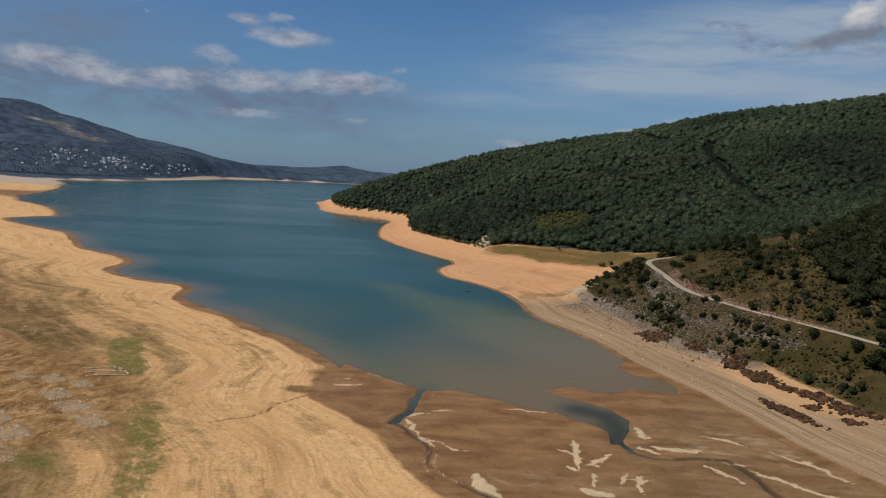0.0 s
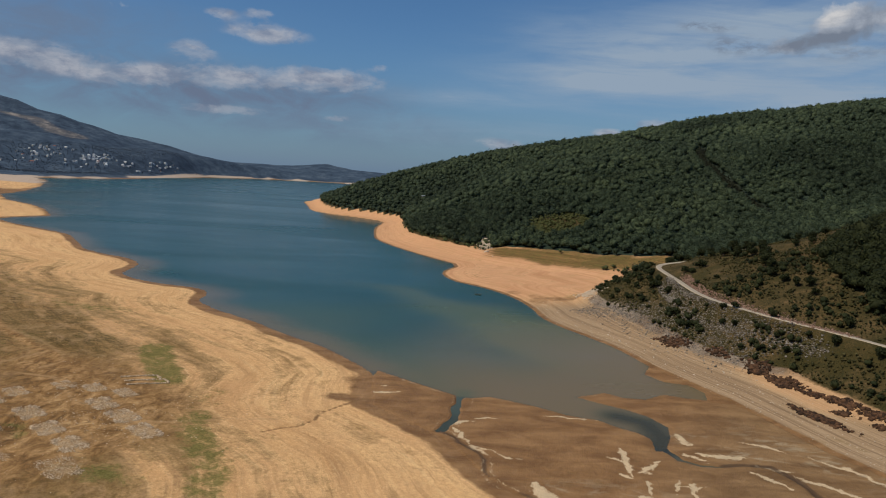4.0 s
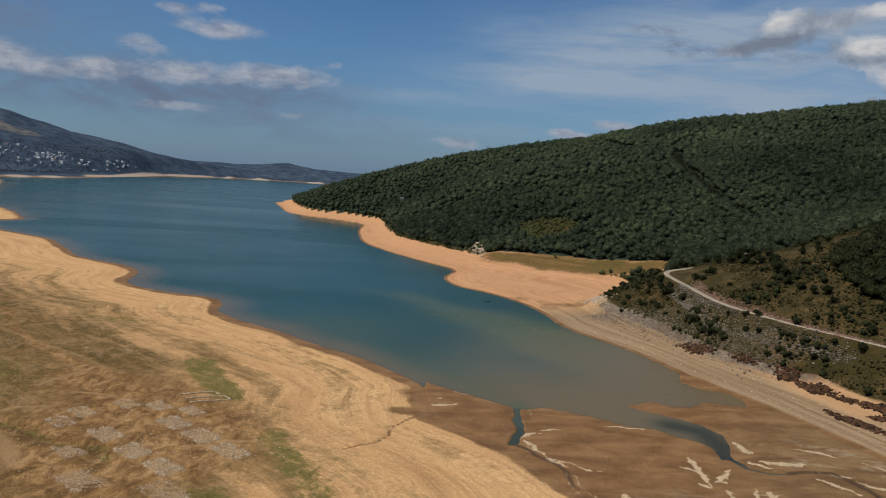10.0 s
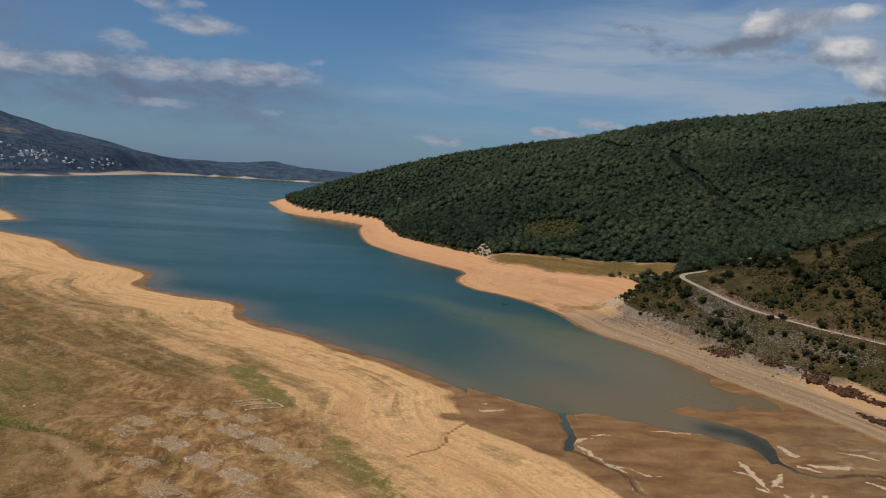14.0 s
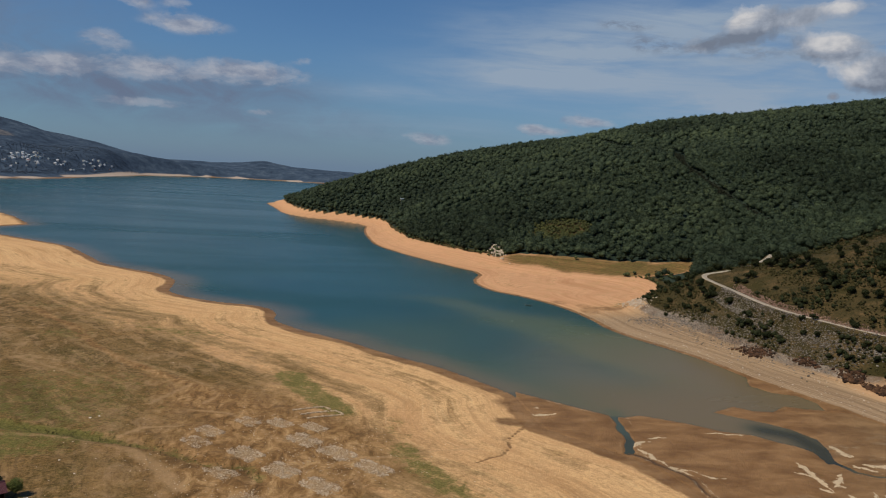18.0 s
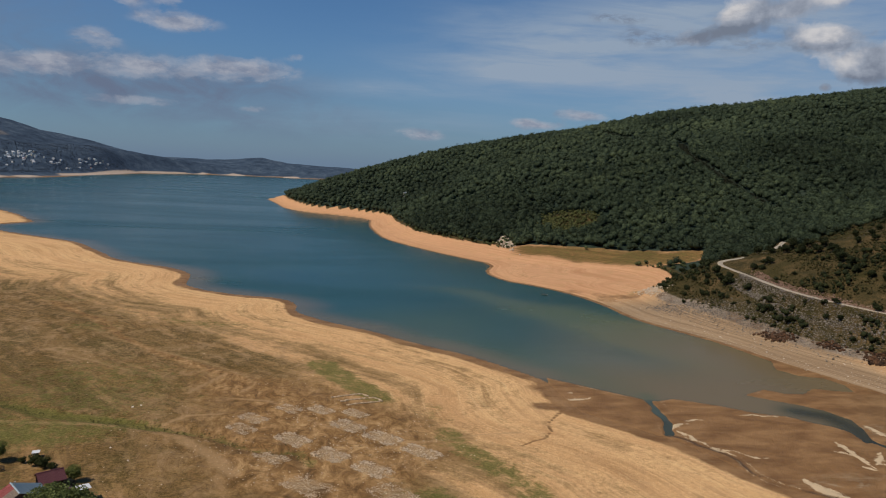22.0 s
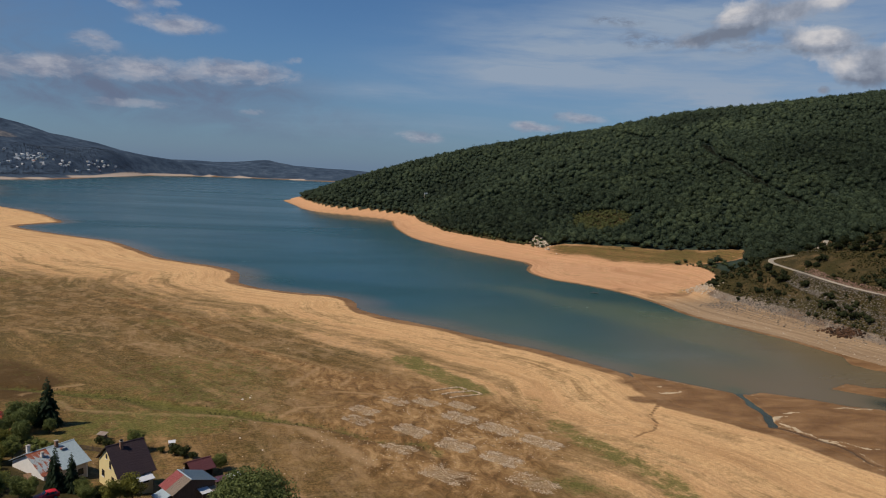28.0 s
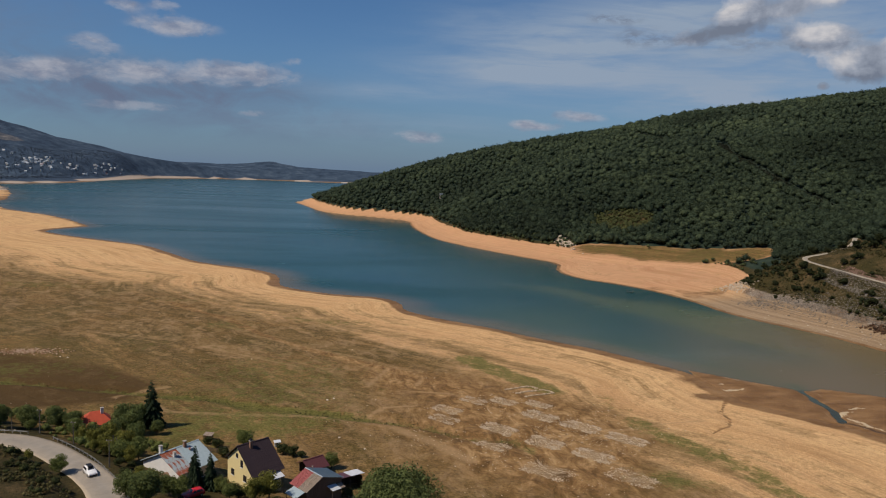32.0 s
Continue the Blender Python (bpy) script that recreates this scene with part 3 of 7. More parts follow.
    mv = g.math("ADD", g.attr("meadow"), g.math("ADD", g.math("MULTIPLY", g.math("SUBTRACT", strand, 0.5), 2.4), g.math("MULTIPLY", g.math("SUBTRACT", rag, 0.5), 1.4)))
    meadow_z = g.ramp(mv, [(0.22, 0.0), (0.50, 0.55), (0.85, 1.0)])
    col = g.mix(meadow_z, col, meadow)
    # churned brown soil of the drowned village
    soil_n = g.noise(g.mapping(p, (1.2, 0.6, 1), (0, 0, 0.4)), 0.2, 9, 0.76, 0.6)
    brown = g.ramp(soil_n, [(0.36, (0.088, 0.047, 0.017)), (0.47, (0.185, 0.102, 0.038)), (0.56, (0.300, 0.178, 0.075)), (0.66, (0.44, 0.29, 0.138))])
    brown = g.mix(g.ramp(clod, [(0.53, 0.0), (0.62, 0.6)]), brown, (0.095, 0.054, 0.023))
    col = g.mix(zone("brown", 0.34, 1.7), col, brown)
    col = g.mix(zone("field", 0.3, 0.9), col, g.mix(tuft, (0.058, 0.034, 0.012), (0.096, 0.058, 0.021)))
    rubv = g.math("ADD", g.attr("rubble"), g.math("MULTIPLY", g.math("SUBTRACT", clod, 0.5), 2.4))
    stones = g.ramp(g.noise(p, 2.6, 4, 0.8), [(0.38, (0.15, 0.095, 0.05)), (0.50, (0.32, 0.23, 0.135)), (0.60, (0.54, 0.44, 0.30))])
    col = g.mix(g.ramp(rubv, [(0.34, 0.0), (0.85, 0.7)]), col, stones)
    # pale scraped patches and tracks
    bare = g.math("MULTIPLY", g.math("MULTIPLY", g.attr("bare"), g.math("SUBTRACT", 1.0, g.math("MULTIPLY", g.attr("brown"), 0.8))), g.ramp(g.noise(g.mapping(p, (1.1, 0.7, 1), (0, 0, 0.7)), 0.16, 9, 0.78, 0.8), [(0.47, 0.0), (0.64, 0.6)]))
    col = g.mix(bare, col, g.mix(fine, (0.30, 0.185, 0.092), (0.47, 0.32, 0.18)))
    col = g.mix(g.math("MULTIPLY", zone("track", 0.45, 2.0), 0.55), col, (0.36, 0.235, 0.12))
    gz = g.math("ADD", g.attr("green"), g.math("MULTIPLY", g.math("SUBTRACT", g.noise(p, 0.30, 8, 0.78, 0.5), 0.5), 3.2))
    col = g.mix(g.ramp(gz, [(0.36, 0.0), (0.90, 0.82)]), col, g.ramp(tuft, [(0.40, (0.150, 0.142, 0.040)), (0.58, (0.072, 0.076, 0.017))]))
    # hill soil under scrub and woods
    hn = g.noise(p, 0.10, 8, 0.74)
    soil = g.ramp(hn, [(0.34, (0.024, 0.021, 0.008)), (0.46, (0.056, 0.042, 0.016)), (0.56, (0.098, 0.066, 0.028)), (0.68, (0.17, 0.108, 0.052))])
    soil = g.mix(g.ramp(g.noise(p, 0.03, 6, 0.7), [(0.46, 0.0), (0.60, 0.7)]), soil, (0.044, 0.036, 0.010))
    soil = g.mix(g.ramp(tuft, [(0.44, 0.0), (0.60, 0.7)]), soil, (0.020, 0.022, 0.009))
    col = g.mix(zone("hill", 0.12, 0.9), col, soil)
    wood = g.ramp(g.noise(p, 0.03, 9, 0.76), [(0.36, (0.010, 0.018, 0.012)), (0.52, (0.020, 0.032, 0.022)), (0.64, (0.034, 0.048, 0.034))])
    # blue of distance haze put into the colour of the far woods
    hazed_pines = g.ramp(g.noise(p, 0.02, 9, 0.76), [(0.38, (0.022, 0.037, 0.060)), (0.52, (0.042, 0.066, 0.100)), (0.64, (0.074, 0.104, 0.138))])
    col = g.mix(zone("wood", 0.10, 0.5), col, g.mix(g.attr("far"), wood, hazed_pines))
    # tree shade in the cut, put into the ground colour as a dark strip
    col = g.mix(g.attr("swath_shade"), col, (0.020, 0.019, 0.011))
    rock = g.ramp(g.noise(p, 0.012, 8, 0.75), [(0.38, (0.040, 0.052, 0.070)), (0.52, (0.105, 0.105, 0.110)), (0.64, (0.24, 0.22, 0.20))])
    col = g.mix(zone("rock", 0.12, 0.8), col, rock)
    rough = g.math("SUBTRACT", 0.92, g.math("MULTIPLY", g.attr("wet"), 0.34))
    height = g.math("ADD", g.math("MULTIPLY", g.noise(p, 0.7, 7, 0.75), 1.0), g.math("ADD", g.math("MULTIPLY", g.noise(p, 0.1, 3, 0.6), 2.0), g.math("MULTIPLY", lines, 0.8)))
    g.surface(col, rough, g.bump(height, 0.65, 0.45), spec=0.10)
    return m


def water_material():
    m, g = material("lake_water")
    p = g.coords("Object")
    streak = g.noise(g.mapping(p, (0.35, 1.0, 1), (0, 0, 0.5)), 0.02, 6, 0.6, 0.8)
    deep = g.ramp(streak, [(0.3, (0.010, 0.046, 0.044)), (0.6, (0.014, 0.056, 0.049)), (0.8, (0.019, 0.066, 0.054))])
    col = g.mix(g.attr("murk"), deep, (0.078, 0.100, 0.049))
    col = g.mix(g.attr("silty"), col, (0.150, 0.109, 0.058))
    col = g.mix(g.math("MULTIPLY", g.attr("gut"), 0.7), col, (0.022, 0.015, 0.008))
    wave = g.math("ADD", g.noise(g.mapping(p, (1, 1.8, 1)), 0.55, 4, 0.6), g.math("MULTIPLY", g.noise(p, 0.06, 3, 0.5), 1.2))
    rough = g.ramp(g.noise(g.mapping(p, (0.3, 1.0, 1), (0, 0, 0.3)), 0.008, 6, 0.6, 1.0), [(0.35, 0.16), (0.7, 0.30)])
    g.surface(col, rough, g.bump(wave, 0.22, 0.12), spec=0.22, IOR=1.33)
    return m


GROUND, WATER = ground_material(), water_material()


def part(name, bm, mat, parent=None, label=""):
    """One mesh object under a thing or under a part."""
    if isinstance(bm, bpy.types.Mesh):
        me = bm
    else:
        me = bpy.data.meshes.new(name)
        bm.to_mesh(me)
        bm.free()
    if mat is not None and not me.materials:
        me.materials.append(mat)
    ob = new(name, me)
    ob.parent = parent
    if label:
        ob["label"] = label
    return ob


# ---- ground ----
def build_ground():
    step = 1.4
    xs = np.array(sorted(grown(-320, -4700, step, 1.055)) + list(np.arange(-320, -12, step)) + list(np.arange(-12, 136, 0.55)) + list(np.arange(136, 215.1, step)) + grown(215, 4700, step, 1.05))
    ys = np.array(sorted(grown(118, -1600, step, 1.10)) + list(np.arange(118, 156, step)) + list(np.arange(156, 262, 0.55)) + list(np.arange(262, 400, step)) + grown(400, 4700, step, 1.019))
    gx, gy = np.meshgrid(xs, ys)
    h, z = terrain(gx, gy)
    dl, dr, dd, df = z["dl"], z["dr"], z["dd"], z["df"]
    left, right, lake = z["left"], z["right"], z["lake"]
    n1, n2 = value_noise(gx, gy, 26, 51, 5), value_noise(gx, gy, 80, 52, 5)
    zones = {}
    # meadow begins where the beach ends
    beach_end = [(-900, 760), (-520, 600), (-389, 506), (-334, 460), (-279, 440), (-215, 376), (-165, 336), (-127, 299), (-104, 284), (-92, 230), (-78, 202), (-66, 178), (-60, 154), (-52, 120), (-40, 100)]
    edge = seg_dist(gx, gy, beach_end)[0]
    sd = np.where(inside(gx, gy, beach_end + [(-40, -4000), (-6000, -4000), (-6000, 900)]), edge, -edge) + 7 * n1 + 6 * n2
    zones["meadow"] = (0.75 * smooth(-100, 45, sd) + 0.25 * smooth(-12, 22, sd)) * left
    zones["flow"] = np.where(left, 0.026 * dl + 0.20 * value_noise(gx, gy, 150, 8, 3) + 0.06 * value_noise(gx, gy, 45, 5, 3), h)
    village = smooth(-110, -150, gx) * (gy < 300)
    blob = lambda x, y, a, b, yaw=0.0: np.exp(-(((gx - x) * math.cos(yaw) + (gy - y) * math.sin(yaw)) / a) ** 2 - ((-(gx - x) * math.sin(yaw) + (gy - y) * math.cos(yaw)) / b) ** 2)
    zones["bare"] = np.clip(smooth(-24, 8, sd) * (1 - smooth(40, 120, sd)) * left + 0.35 * left * (1 - village), 0, 1)
    rub = 0 * gx
    for x, y, a, c in RUINS:
        rub = np.maximum(rub, np.exp(-((((gx - x) * 0.73 - (gy - y) * 0.68) / a / 1.15) ** 2 + (((gx - x) * 0.68 + (gy - y) * 0.73) / c / 1.25) ** 2) ** 1.5) * (1.0 if x > -103 and y > 170 else 0.75))
    zones["rubble"] = rub
    furrow = 0.85 * (1 - smooth(0.6, 3.2, seg_dist(gx, gy, FURROW)[0] + 1.5 * n1))
    zones["brown"] = np.clip(1.0 * blob(-98, 208, 38, 34) + 0.85 * blob(-88, 170, 30, 36) + 0.6 * blob(-122, 246, 26, 17, -0.5) + 0.25 * blob(-160, 268, 40, 14, -0.6) + furrow, 0, 1) * left * (1 - 0.9 * blob(-54, 166, 8, 12))
    zones["field"] = smooth(-2, 9, np.where(inside(gx, gy, [(-340, 285), (-280, 276), (-232, 258), (-206, 236), (-210, 214), (-240, 200), (-340, 205)]), seg_dist(gx, gy, [(-340, 285), (-280, 276), (-232, 258), (-206, 236), (-210, 214), (-240, 200), (-340, 205)])[0], 0)) * left
    trk = np.full(gx.shape, 99.0)
    for line, w in (([(-140, 236), (-132, 260)], 1.3), ([(-192, 311), (-165, 290), (-141, 273), (-125, 258), (-120, 247), (-123, 238)], 1.0), ([(-140, 205), (-135, 213), (-125, 215)], 0.9), ([(-207, 288), (-187, 274), (-168, 261)], 1.2),
                    ([(-132, 194), (-124, 186), (-114, 172)], 3.0), ([(-205, 214), (-199, 207), (-179, 205), (-159, 204), (-146, 201)], 1.6), ([(-300, 330), (-240, 300), (-190, 270)], 0.35), ([(-206, 231), (-214, 226), (-218, 219)], 1.5), ([(-75, 194), (-62, 196), (-45, 203), (-33, 206)], 0.9),
                    ([(-260, 310), (-215, 295), (-180, 280)], 0.5), ([(-128, 232), (-112, 228), (-100, 214), (-92, 205)], 0.8)):
        trk = np.minimum(trk, (seg_dist(gx, gy, line)[0] + 0.5 * value_noise(gx, gy, 9, 57, 3)) / (w * 0.55))
    zones["track"] = (1 - smooth(0.5, 1.9, trk)) * left
    creek = seg_dist(gx, gy, CREEK)[0]
    turf = seg_dist(gx, gy, [(-98, 277), (-87, 252), (-77, 236)])[0]
    sward = seg_dist(gx, gy, [(-55, 203), (-54, 194), (-49.5, 187), (-44, 175), (-39, 166), (-37, 154), (-34, 140)])[0]
    g1 = 0.95 * (1 - smooth(2.0, 8.5, turf + 3 * n1)) + 0.85 * (1 - smooth(0.5, 8.5, sward + 3 * n1)) + 0.5 * blob(-58, 226, 4, 9, -0.5) + 0.5 * blob(-62, 160, 12, 6, -0.5) + 0.45 * blob(-57, 214, 4, 7) + 0.5 * blob(-64, 160, 5, 5)
    g2 = 0.4 * blob(-285, 476, 26, 10) + 0.4 * blob(-176, 352, 22, 8, -0.5) + 0.4 * blob(-132, 318, 16, 6, -0.6) + 0.55 * blob(-205, 330, 20, 12) + 0.5 * blob(-150, 345, 22, 9) + 0.55 * blob(-330, 430, 40, 16) + 0.45 * blob(-240, 395, 30, 9) + 0.5 * blob(-260, 250, 30, 12)
    g3 = 0.55 * smooth(-118, -165, gx) * smooth(330, 250, gy) * smooth(-0.6, 0.3, n2) + 0.62 * (1 - smooth(0.6, 3.4, creek + 2 * n1)) + 0.74 * village * smooth(216, 190, gy) * smooth(-0.35, 0.3, n2 + 0.1)
    strip = seg_dist(gx, gy, BAY_STRIP)[0]
    g4 = 0.40 * right * (1 - smooth(10, 24, strip + 8 * n1)) * smooth(50, 75, gx) + 0.5 * blob(106, 458, 18, 9, 0.4) * right
    zones["green"] = np.clip(g1 + g2 + g4 + (g3 * left), 0, 1) * ~lake
    wetb = np.where(left, 1 - smooth(3.5, 11, dl + 2.5 * n1), 0) + np.where(right, 1 - smooth(1.0, 5, dr + 1.2 * n1), 0)
    flats = blob(5, 246, 24, 20) * left
    wetb = np.maximum(wetb, 0.68 * smooth(0.15, 0.60, flats + 0.22 * n1) * left)
    wetb = np.maximum(wetb, (~left & ~right & (gy < 330) & ~lake) * 1.0)
    wetb = np.maximum(wetb, lake * 1.0)
    wetb = np.maximum(wetb, smooth(0.2, 0.8, blob(78, 444, 9, 22) + 0.45 * n1) * 0.5 * right)
    wetb = np.maximum(wetb, 0.9 * blob(-17, 232, 8, 5) * left)
    wetb = np.maximum(wetb, 0.55 * right * np.clip(blob(64, 470, 12, 7, -0.9) + blob(88, 446, 16, 8, -0.6) + blob(104, 450, 14, 7, 0.4), 0, 1))
    wetb = np.maximum(wetb, 0.9 * blob(-800, 1260, 90, 150) * left)
    gul = seg_dist(gx, gy, GULLY)[0]
    zones["wet"] = np.clip(np.maximum(wetb, 0.8 * (1 - smooth(0.2, 0.9, gul)) * left), 0, 1)
    delta = (~left & ~right & (gy < 250) & ~lake)
    zones["channel"] = np.clip(1 - smooth(0.2, 1.3, np.minimum(seg_dist(gx + 1.6 * value_noise(gx, gy, 11, 75, 3), gy + 1.6 * value_noise(gx, gy, 11, 76, 3), CHANNELS[3][0])[0], seg_dist(gx + 1.6 * value_noise(gx, gy, 11, 75, 3), gy + 1.6 * value_noise(gx, gy, 11, 76, 3), CHANNELS[2][0])[0] - 0.4)), 0, 1) * ~left * ~right * ~lake
    zones["drab"] = 0.35 * smooth(70, 120, gx + 0.5 * (210 - gy)) * delta
    silt = 0 * gx
    bx, by = gx + 2.4 * value_noise(gx, gy, 5, 55, 4, 0.65), gy + 2.4 * value_noise(gx, gy, 5, 56, 4, 0.65)
    for line, w in SILT:
        d, along = seg_dist(bx, by, line)
        length = sum(math.hypot(b[0] - a[0], b[1] - a[1]) for a, b in zip(line, line[1:]))
        width = (w * 1.5 + 0.5) * (1 - 0.75 * np.abs(2 * along / length - 0.9) ** 2)
        silt = np.maximum(silt, 0.9 * (1 - smooth(0, 1, d / np.maximum(width, 0.2))))
    for line, w, side in ((CHANNELS[3][0], 1.5, 0.42), (CHANNELS[2][0], 2.1, 0.36), (CHANNELS[1][0], 2.4, 0.42), (CHANNELS[0][0], 4.0, 0.3)):
        silt = np.maximum(silt, side * np.exp(-((seg_dist(gx - 0.7, gy, line)[0] - w * 0.8) / 0.7) ** 2) * smooth(-0.3, 0.3, n1 + 0.3 * n2))
    dd_line = seg_dist(gx, gy, DELTA_FRONT)[0]
    silt = np.maximum(silt, 0.45 * np.exp(-((dd_line - 1.6) / 0.8) ** 2) * smooth(0.0, 0.3, n1))
    zones["silt"] = silt * ~lake * ~right
    zones["film"] = np.clip(blob(104, 203, 22, 7, -0.75) + blob(128, 200, 26, 8, -1.0) + 0.8 * blob(55, 168, 22, 8), 0, 1) * delta
    zones["pink"] = np.clip(right * smooth(405, 480, gy) + 0.55 * right * (1 - smooth(4, 11, seg_dist(gx, gy, [(143, 288), (149, 268), (156, 246), (166, 226)])[0] + 5 * n1)) + 0.5 * (df < 60) * (gy > 1500), 0, 1) * ~lake
    zones["grey"] = right * (1 - smooth(415, 470, gy)) * (1 - zones["pink"])
    zones["gravel"] = right * smooth(4.2, 7.2, h + 1.6 * n1) * (gy < 430) * smooth(248, 285, gy)
    bank = right * smooth(7.5, 10.5, h + 1.8 * n1) * smooth(268, 300, gy) + right * smooth(7.5, 10.5, h + 2.0 * n1) * (1 - smooth(285, 312, gy + 14 * n1)) + right * (1 - smooth(240, 282, gy + 16 * n1)) * smooth(5, 8.5, h + 1.6 * n1) * 0.8
    zones["hill"] = np.clip(bank + smooth(13.0, 16.0, h) * left * (gy < 230) * (gx < -120) + 0.75 * left * village * smooth(8.5, 11, h), 0, 1)
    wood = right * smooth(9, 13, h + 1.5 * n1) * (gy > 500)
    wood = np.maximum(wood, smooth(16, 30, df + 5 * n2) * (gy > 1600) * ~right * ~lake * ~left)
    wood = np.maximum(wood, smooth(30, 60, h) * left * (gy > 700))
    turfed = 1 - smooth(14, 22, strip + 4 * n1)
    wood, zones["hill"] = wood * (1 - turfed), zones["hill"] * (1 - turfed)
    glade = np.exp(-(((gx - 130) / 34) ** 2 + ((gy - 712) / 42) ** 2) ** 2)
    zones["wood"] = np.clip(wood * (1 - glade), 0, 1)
    zones["meadow"] = np.maximum(zones["meadow"], right * smooth(45, 70, gx) * (1 - smooth(10, 24, strip + 8 * n1)))
    zones["hill"] = np.clip(zones["hill"] + glade, 0, 1)
    zones["swath_shade"] = (1 - smooth(4, 7, seg_dist(gx, gy, SWATH)[0])) * right
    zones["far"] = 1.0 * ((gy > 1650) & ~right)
    crag = value_noise(gx, gy, 160, 62, 5)
    scar = seg_dist(gx, gy, [(-2250, 3160), (-1951, 3150), (-1806, 3120), (-1658, 3040), (-1527, 3025)])[0]
    zones["rock"] = np.clip((1 - smooth(25, 75, scar + 40 * crag)) * smooth(-0.25, 0.15, crag), 0, 1) * (gy > 1500)
    ob = new("ground", sheet_mesh("ground", xs, ys, h, GROUND, zones))
    tagged(ob, "dry lake bed of beige sand, mud, burnt meadow and wooded hills", "ground", kind="structure")
    # water
    xs = np.array(sorted(grown(-320, -1500, 6, 1.05)) + list(np.arange(-320, 0, 4.0)) + list(np.arange(0, 140, 2.0)) + list(np.arange(140, 160, 4.0)) + [170, 200, 260, 340])
    ys = np.array(list(np.arange(118, 150, 4.0)) + list(np.arange(150, 300, 2.0)) + list(np.arange(300, 700, 4.0)) + grown(700, 3750, 5, 1.03))
    gx, gy = np.meshgrid(xs, ys)
    _, z = terrain(gx, gy)
    ds = np.minimum(np.minimum(z["dl"], z["dr"]), z["dd"])
    inlet = z["dd"] + 12 * value_noise(gx, gy, 60, 71, 4)
    drift = 26 * value_noise(gx, gy, 90, 72, 4)
    plume = seg_dist(gx, gy, [(-58, 476), (-18, 466), (21, 416), (46, 367), (66, 322), (84, 285)])[0] + drift
    murk = (1 - smooth(20, 190, inlet)) * 0.75 + 0.62 * (1 - smooth(4, 34, plume)) * smooth(-75, 10, gx) - 0.45 * np.exp(-((gx - 4) / 38) ** 2 - ((gy - 335) / 45) ** 2)
    silty = (1 - smooth(4, 120, inlet + 0.5 * drift)) * 0.85 * smooth(-25, 45, gx) + 0.62 * (1 - smooth(1, 24, z["dl"] + 5 * value_noise(gx, gy, 20, 73, 3)))
    silty = np.where(z["lake"], silty, 0.55)
    murk = np.where(z["lake"], murk, 0.0)
    silty = silty * (1 - 0.75 * np.exp(-seg_dist(gx, gy, [(75, 230), (84, 225), (85, 212), (82, 202)])[0] ** 2 / 30.0)) * (1 - 0.5 * np.exp(-seg_dist(gx, gy, CHANNELS[0][0])[0] ** 2 / 12.0))
    gut = np.maximum(np.exp(-seg_dist(gx, gy, [(76, 229), (84, 224), (85, 212), (82, 202)])[0] ** 2 / 40.0), 0.6 * np.exp(-seg_dist(gx, gy, CHANNELS[0][0][2:])[0] ** 2 / 20.0) * ~z["lake"])
    zones = dict(gut=gut, murk=np.clip(murk, 0, 1), silty=np.clip(silty, 0, 1))
    ob = new("water", sheet_mesh("water", xs, ys, np.zeros(gx.shape), WATER, zones))
    tagged(ob, "calm teal reservoir water, brown and silty near the mud", "lake", kind="structure")


build_ground()


# ---- woods ----
def leaf_material(name, dark, light, scale=0.5, tone=False):
    m, g = material(name)
    geo = g.t.nodes.new("ShaderNodeNewGeometry")
    p = g.coords("Object")
    r = geo.outputs["Random Per Island"]
    col = g.ramp(r, [(0.0, dark), (1.0, light)])
    n = g.noise(p, scale, 4, 0.7)
    col = g.mix(g.ramp(n, [(0.35, 0.0), (0.7, 0.7)]), col, tuple(c * 0.55 for c in dark))
    if tone:
        t = g.attr("tone")
        col = g.mix(g.ramp(t, [(0.0, 0.75), (0.45, 0.0)]), col, tuple(c * 0.45 for c in dark))
        col = g.mix(g.ramp(t, [(0.72, 0.0), (1.0, 0.75)]), col, (light[0] * 1.35, light[1] * 1.28, light[2] * 1.2))
    surf = g.surface(col, 0.75, g.bump(g.noise(p, 2.2, 3, 0.7), 0.6, 0.4), spec=0.2)
    thin = g.t.nodes.new("ShaderNodeBsdfTranslucent")
    g.put(thin.inputs[0], col)
    both = g.t.nodes.new("ShaderNodeMixShader")
    both.inputs[0].default_value = 0.42
    out = [n for n in g.t.nodes if n.type == "OUTPUT_MATERIAL"][0]
    g.t.links.new(surf.outputs[0], both.inputs[1])
    g.t.links.new(thin.outputs[0], both.inputs[2])
    g.t.links.new(both.outputs[0], out.inputs[0])
    return m


FOREST = leaf_material("forest_leaves", (0.050, 0.075, 0.042), (0.080, 0.110, 0.059), 0.03, True)


def ico_points():
    bm = bmesh.new()
    bmesh.ops.create_icosphere(bm, subdivisions=1, radius=1.0)
    v = np.array([x.co for x in bm.verts])
    f = np.array([[x.index for x in q.verts] for q in bm.faces])
    bm.free()
    return v, f


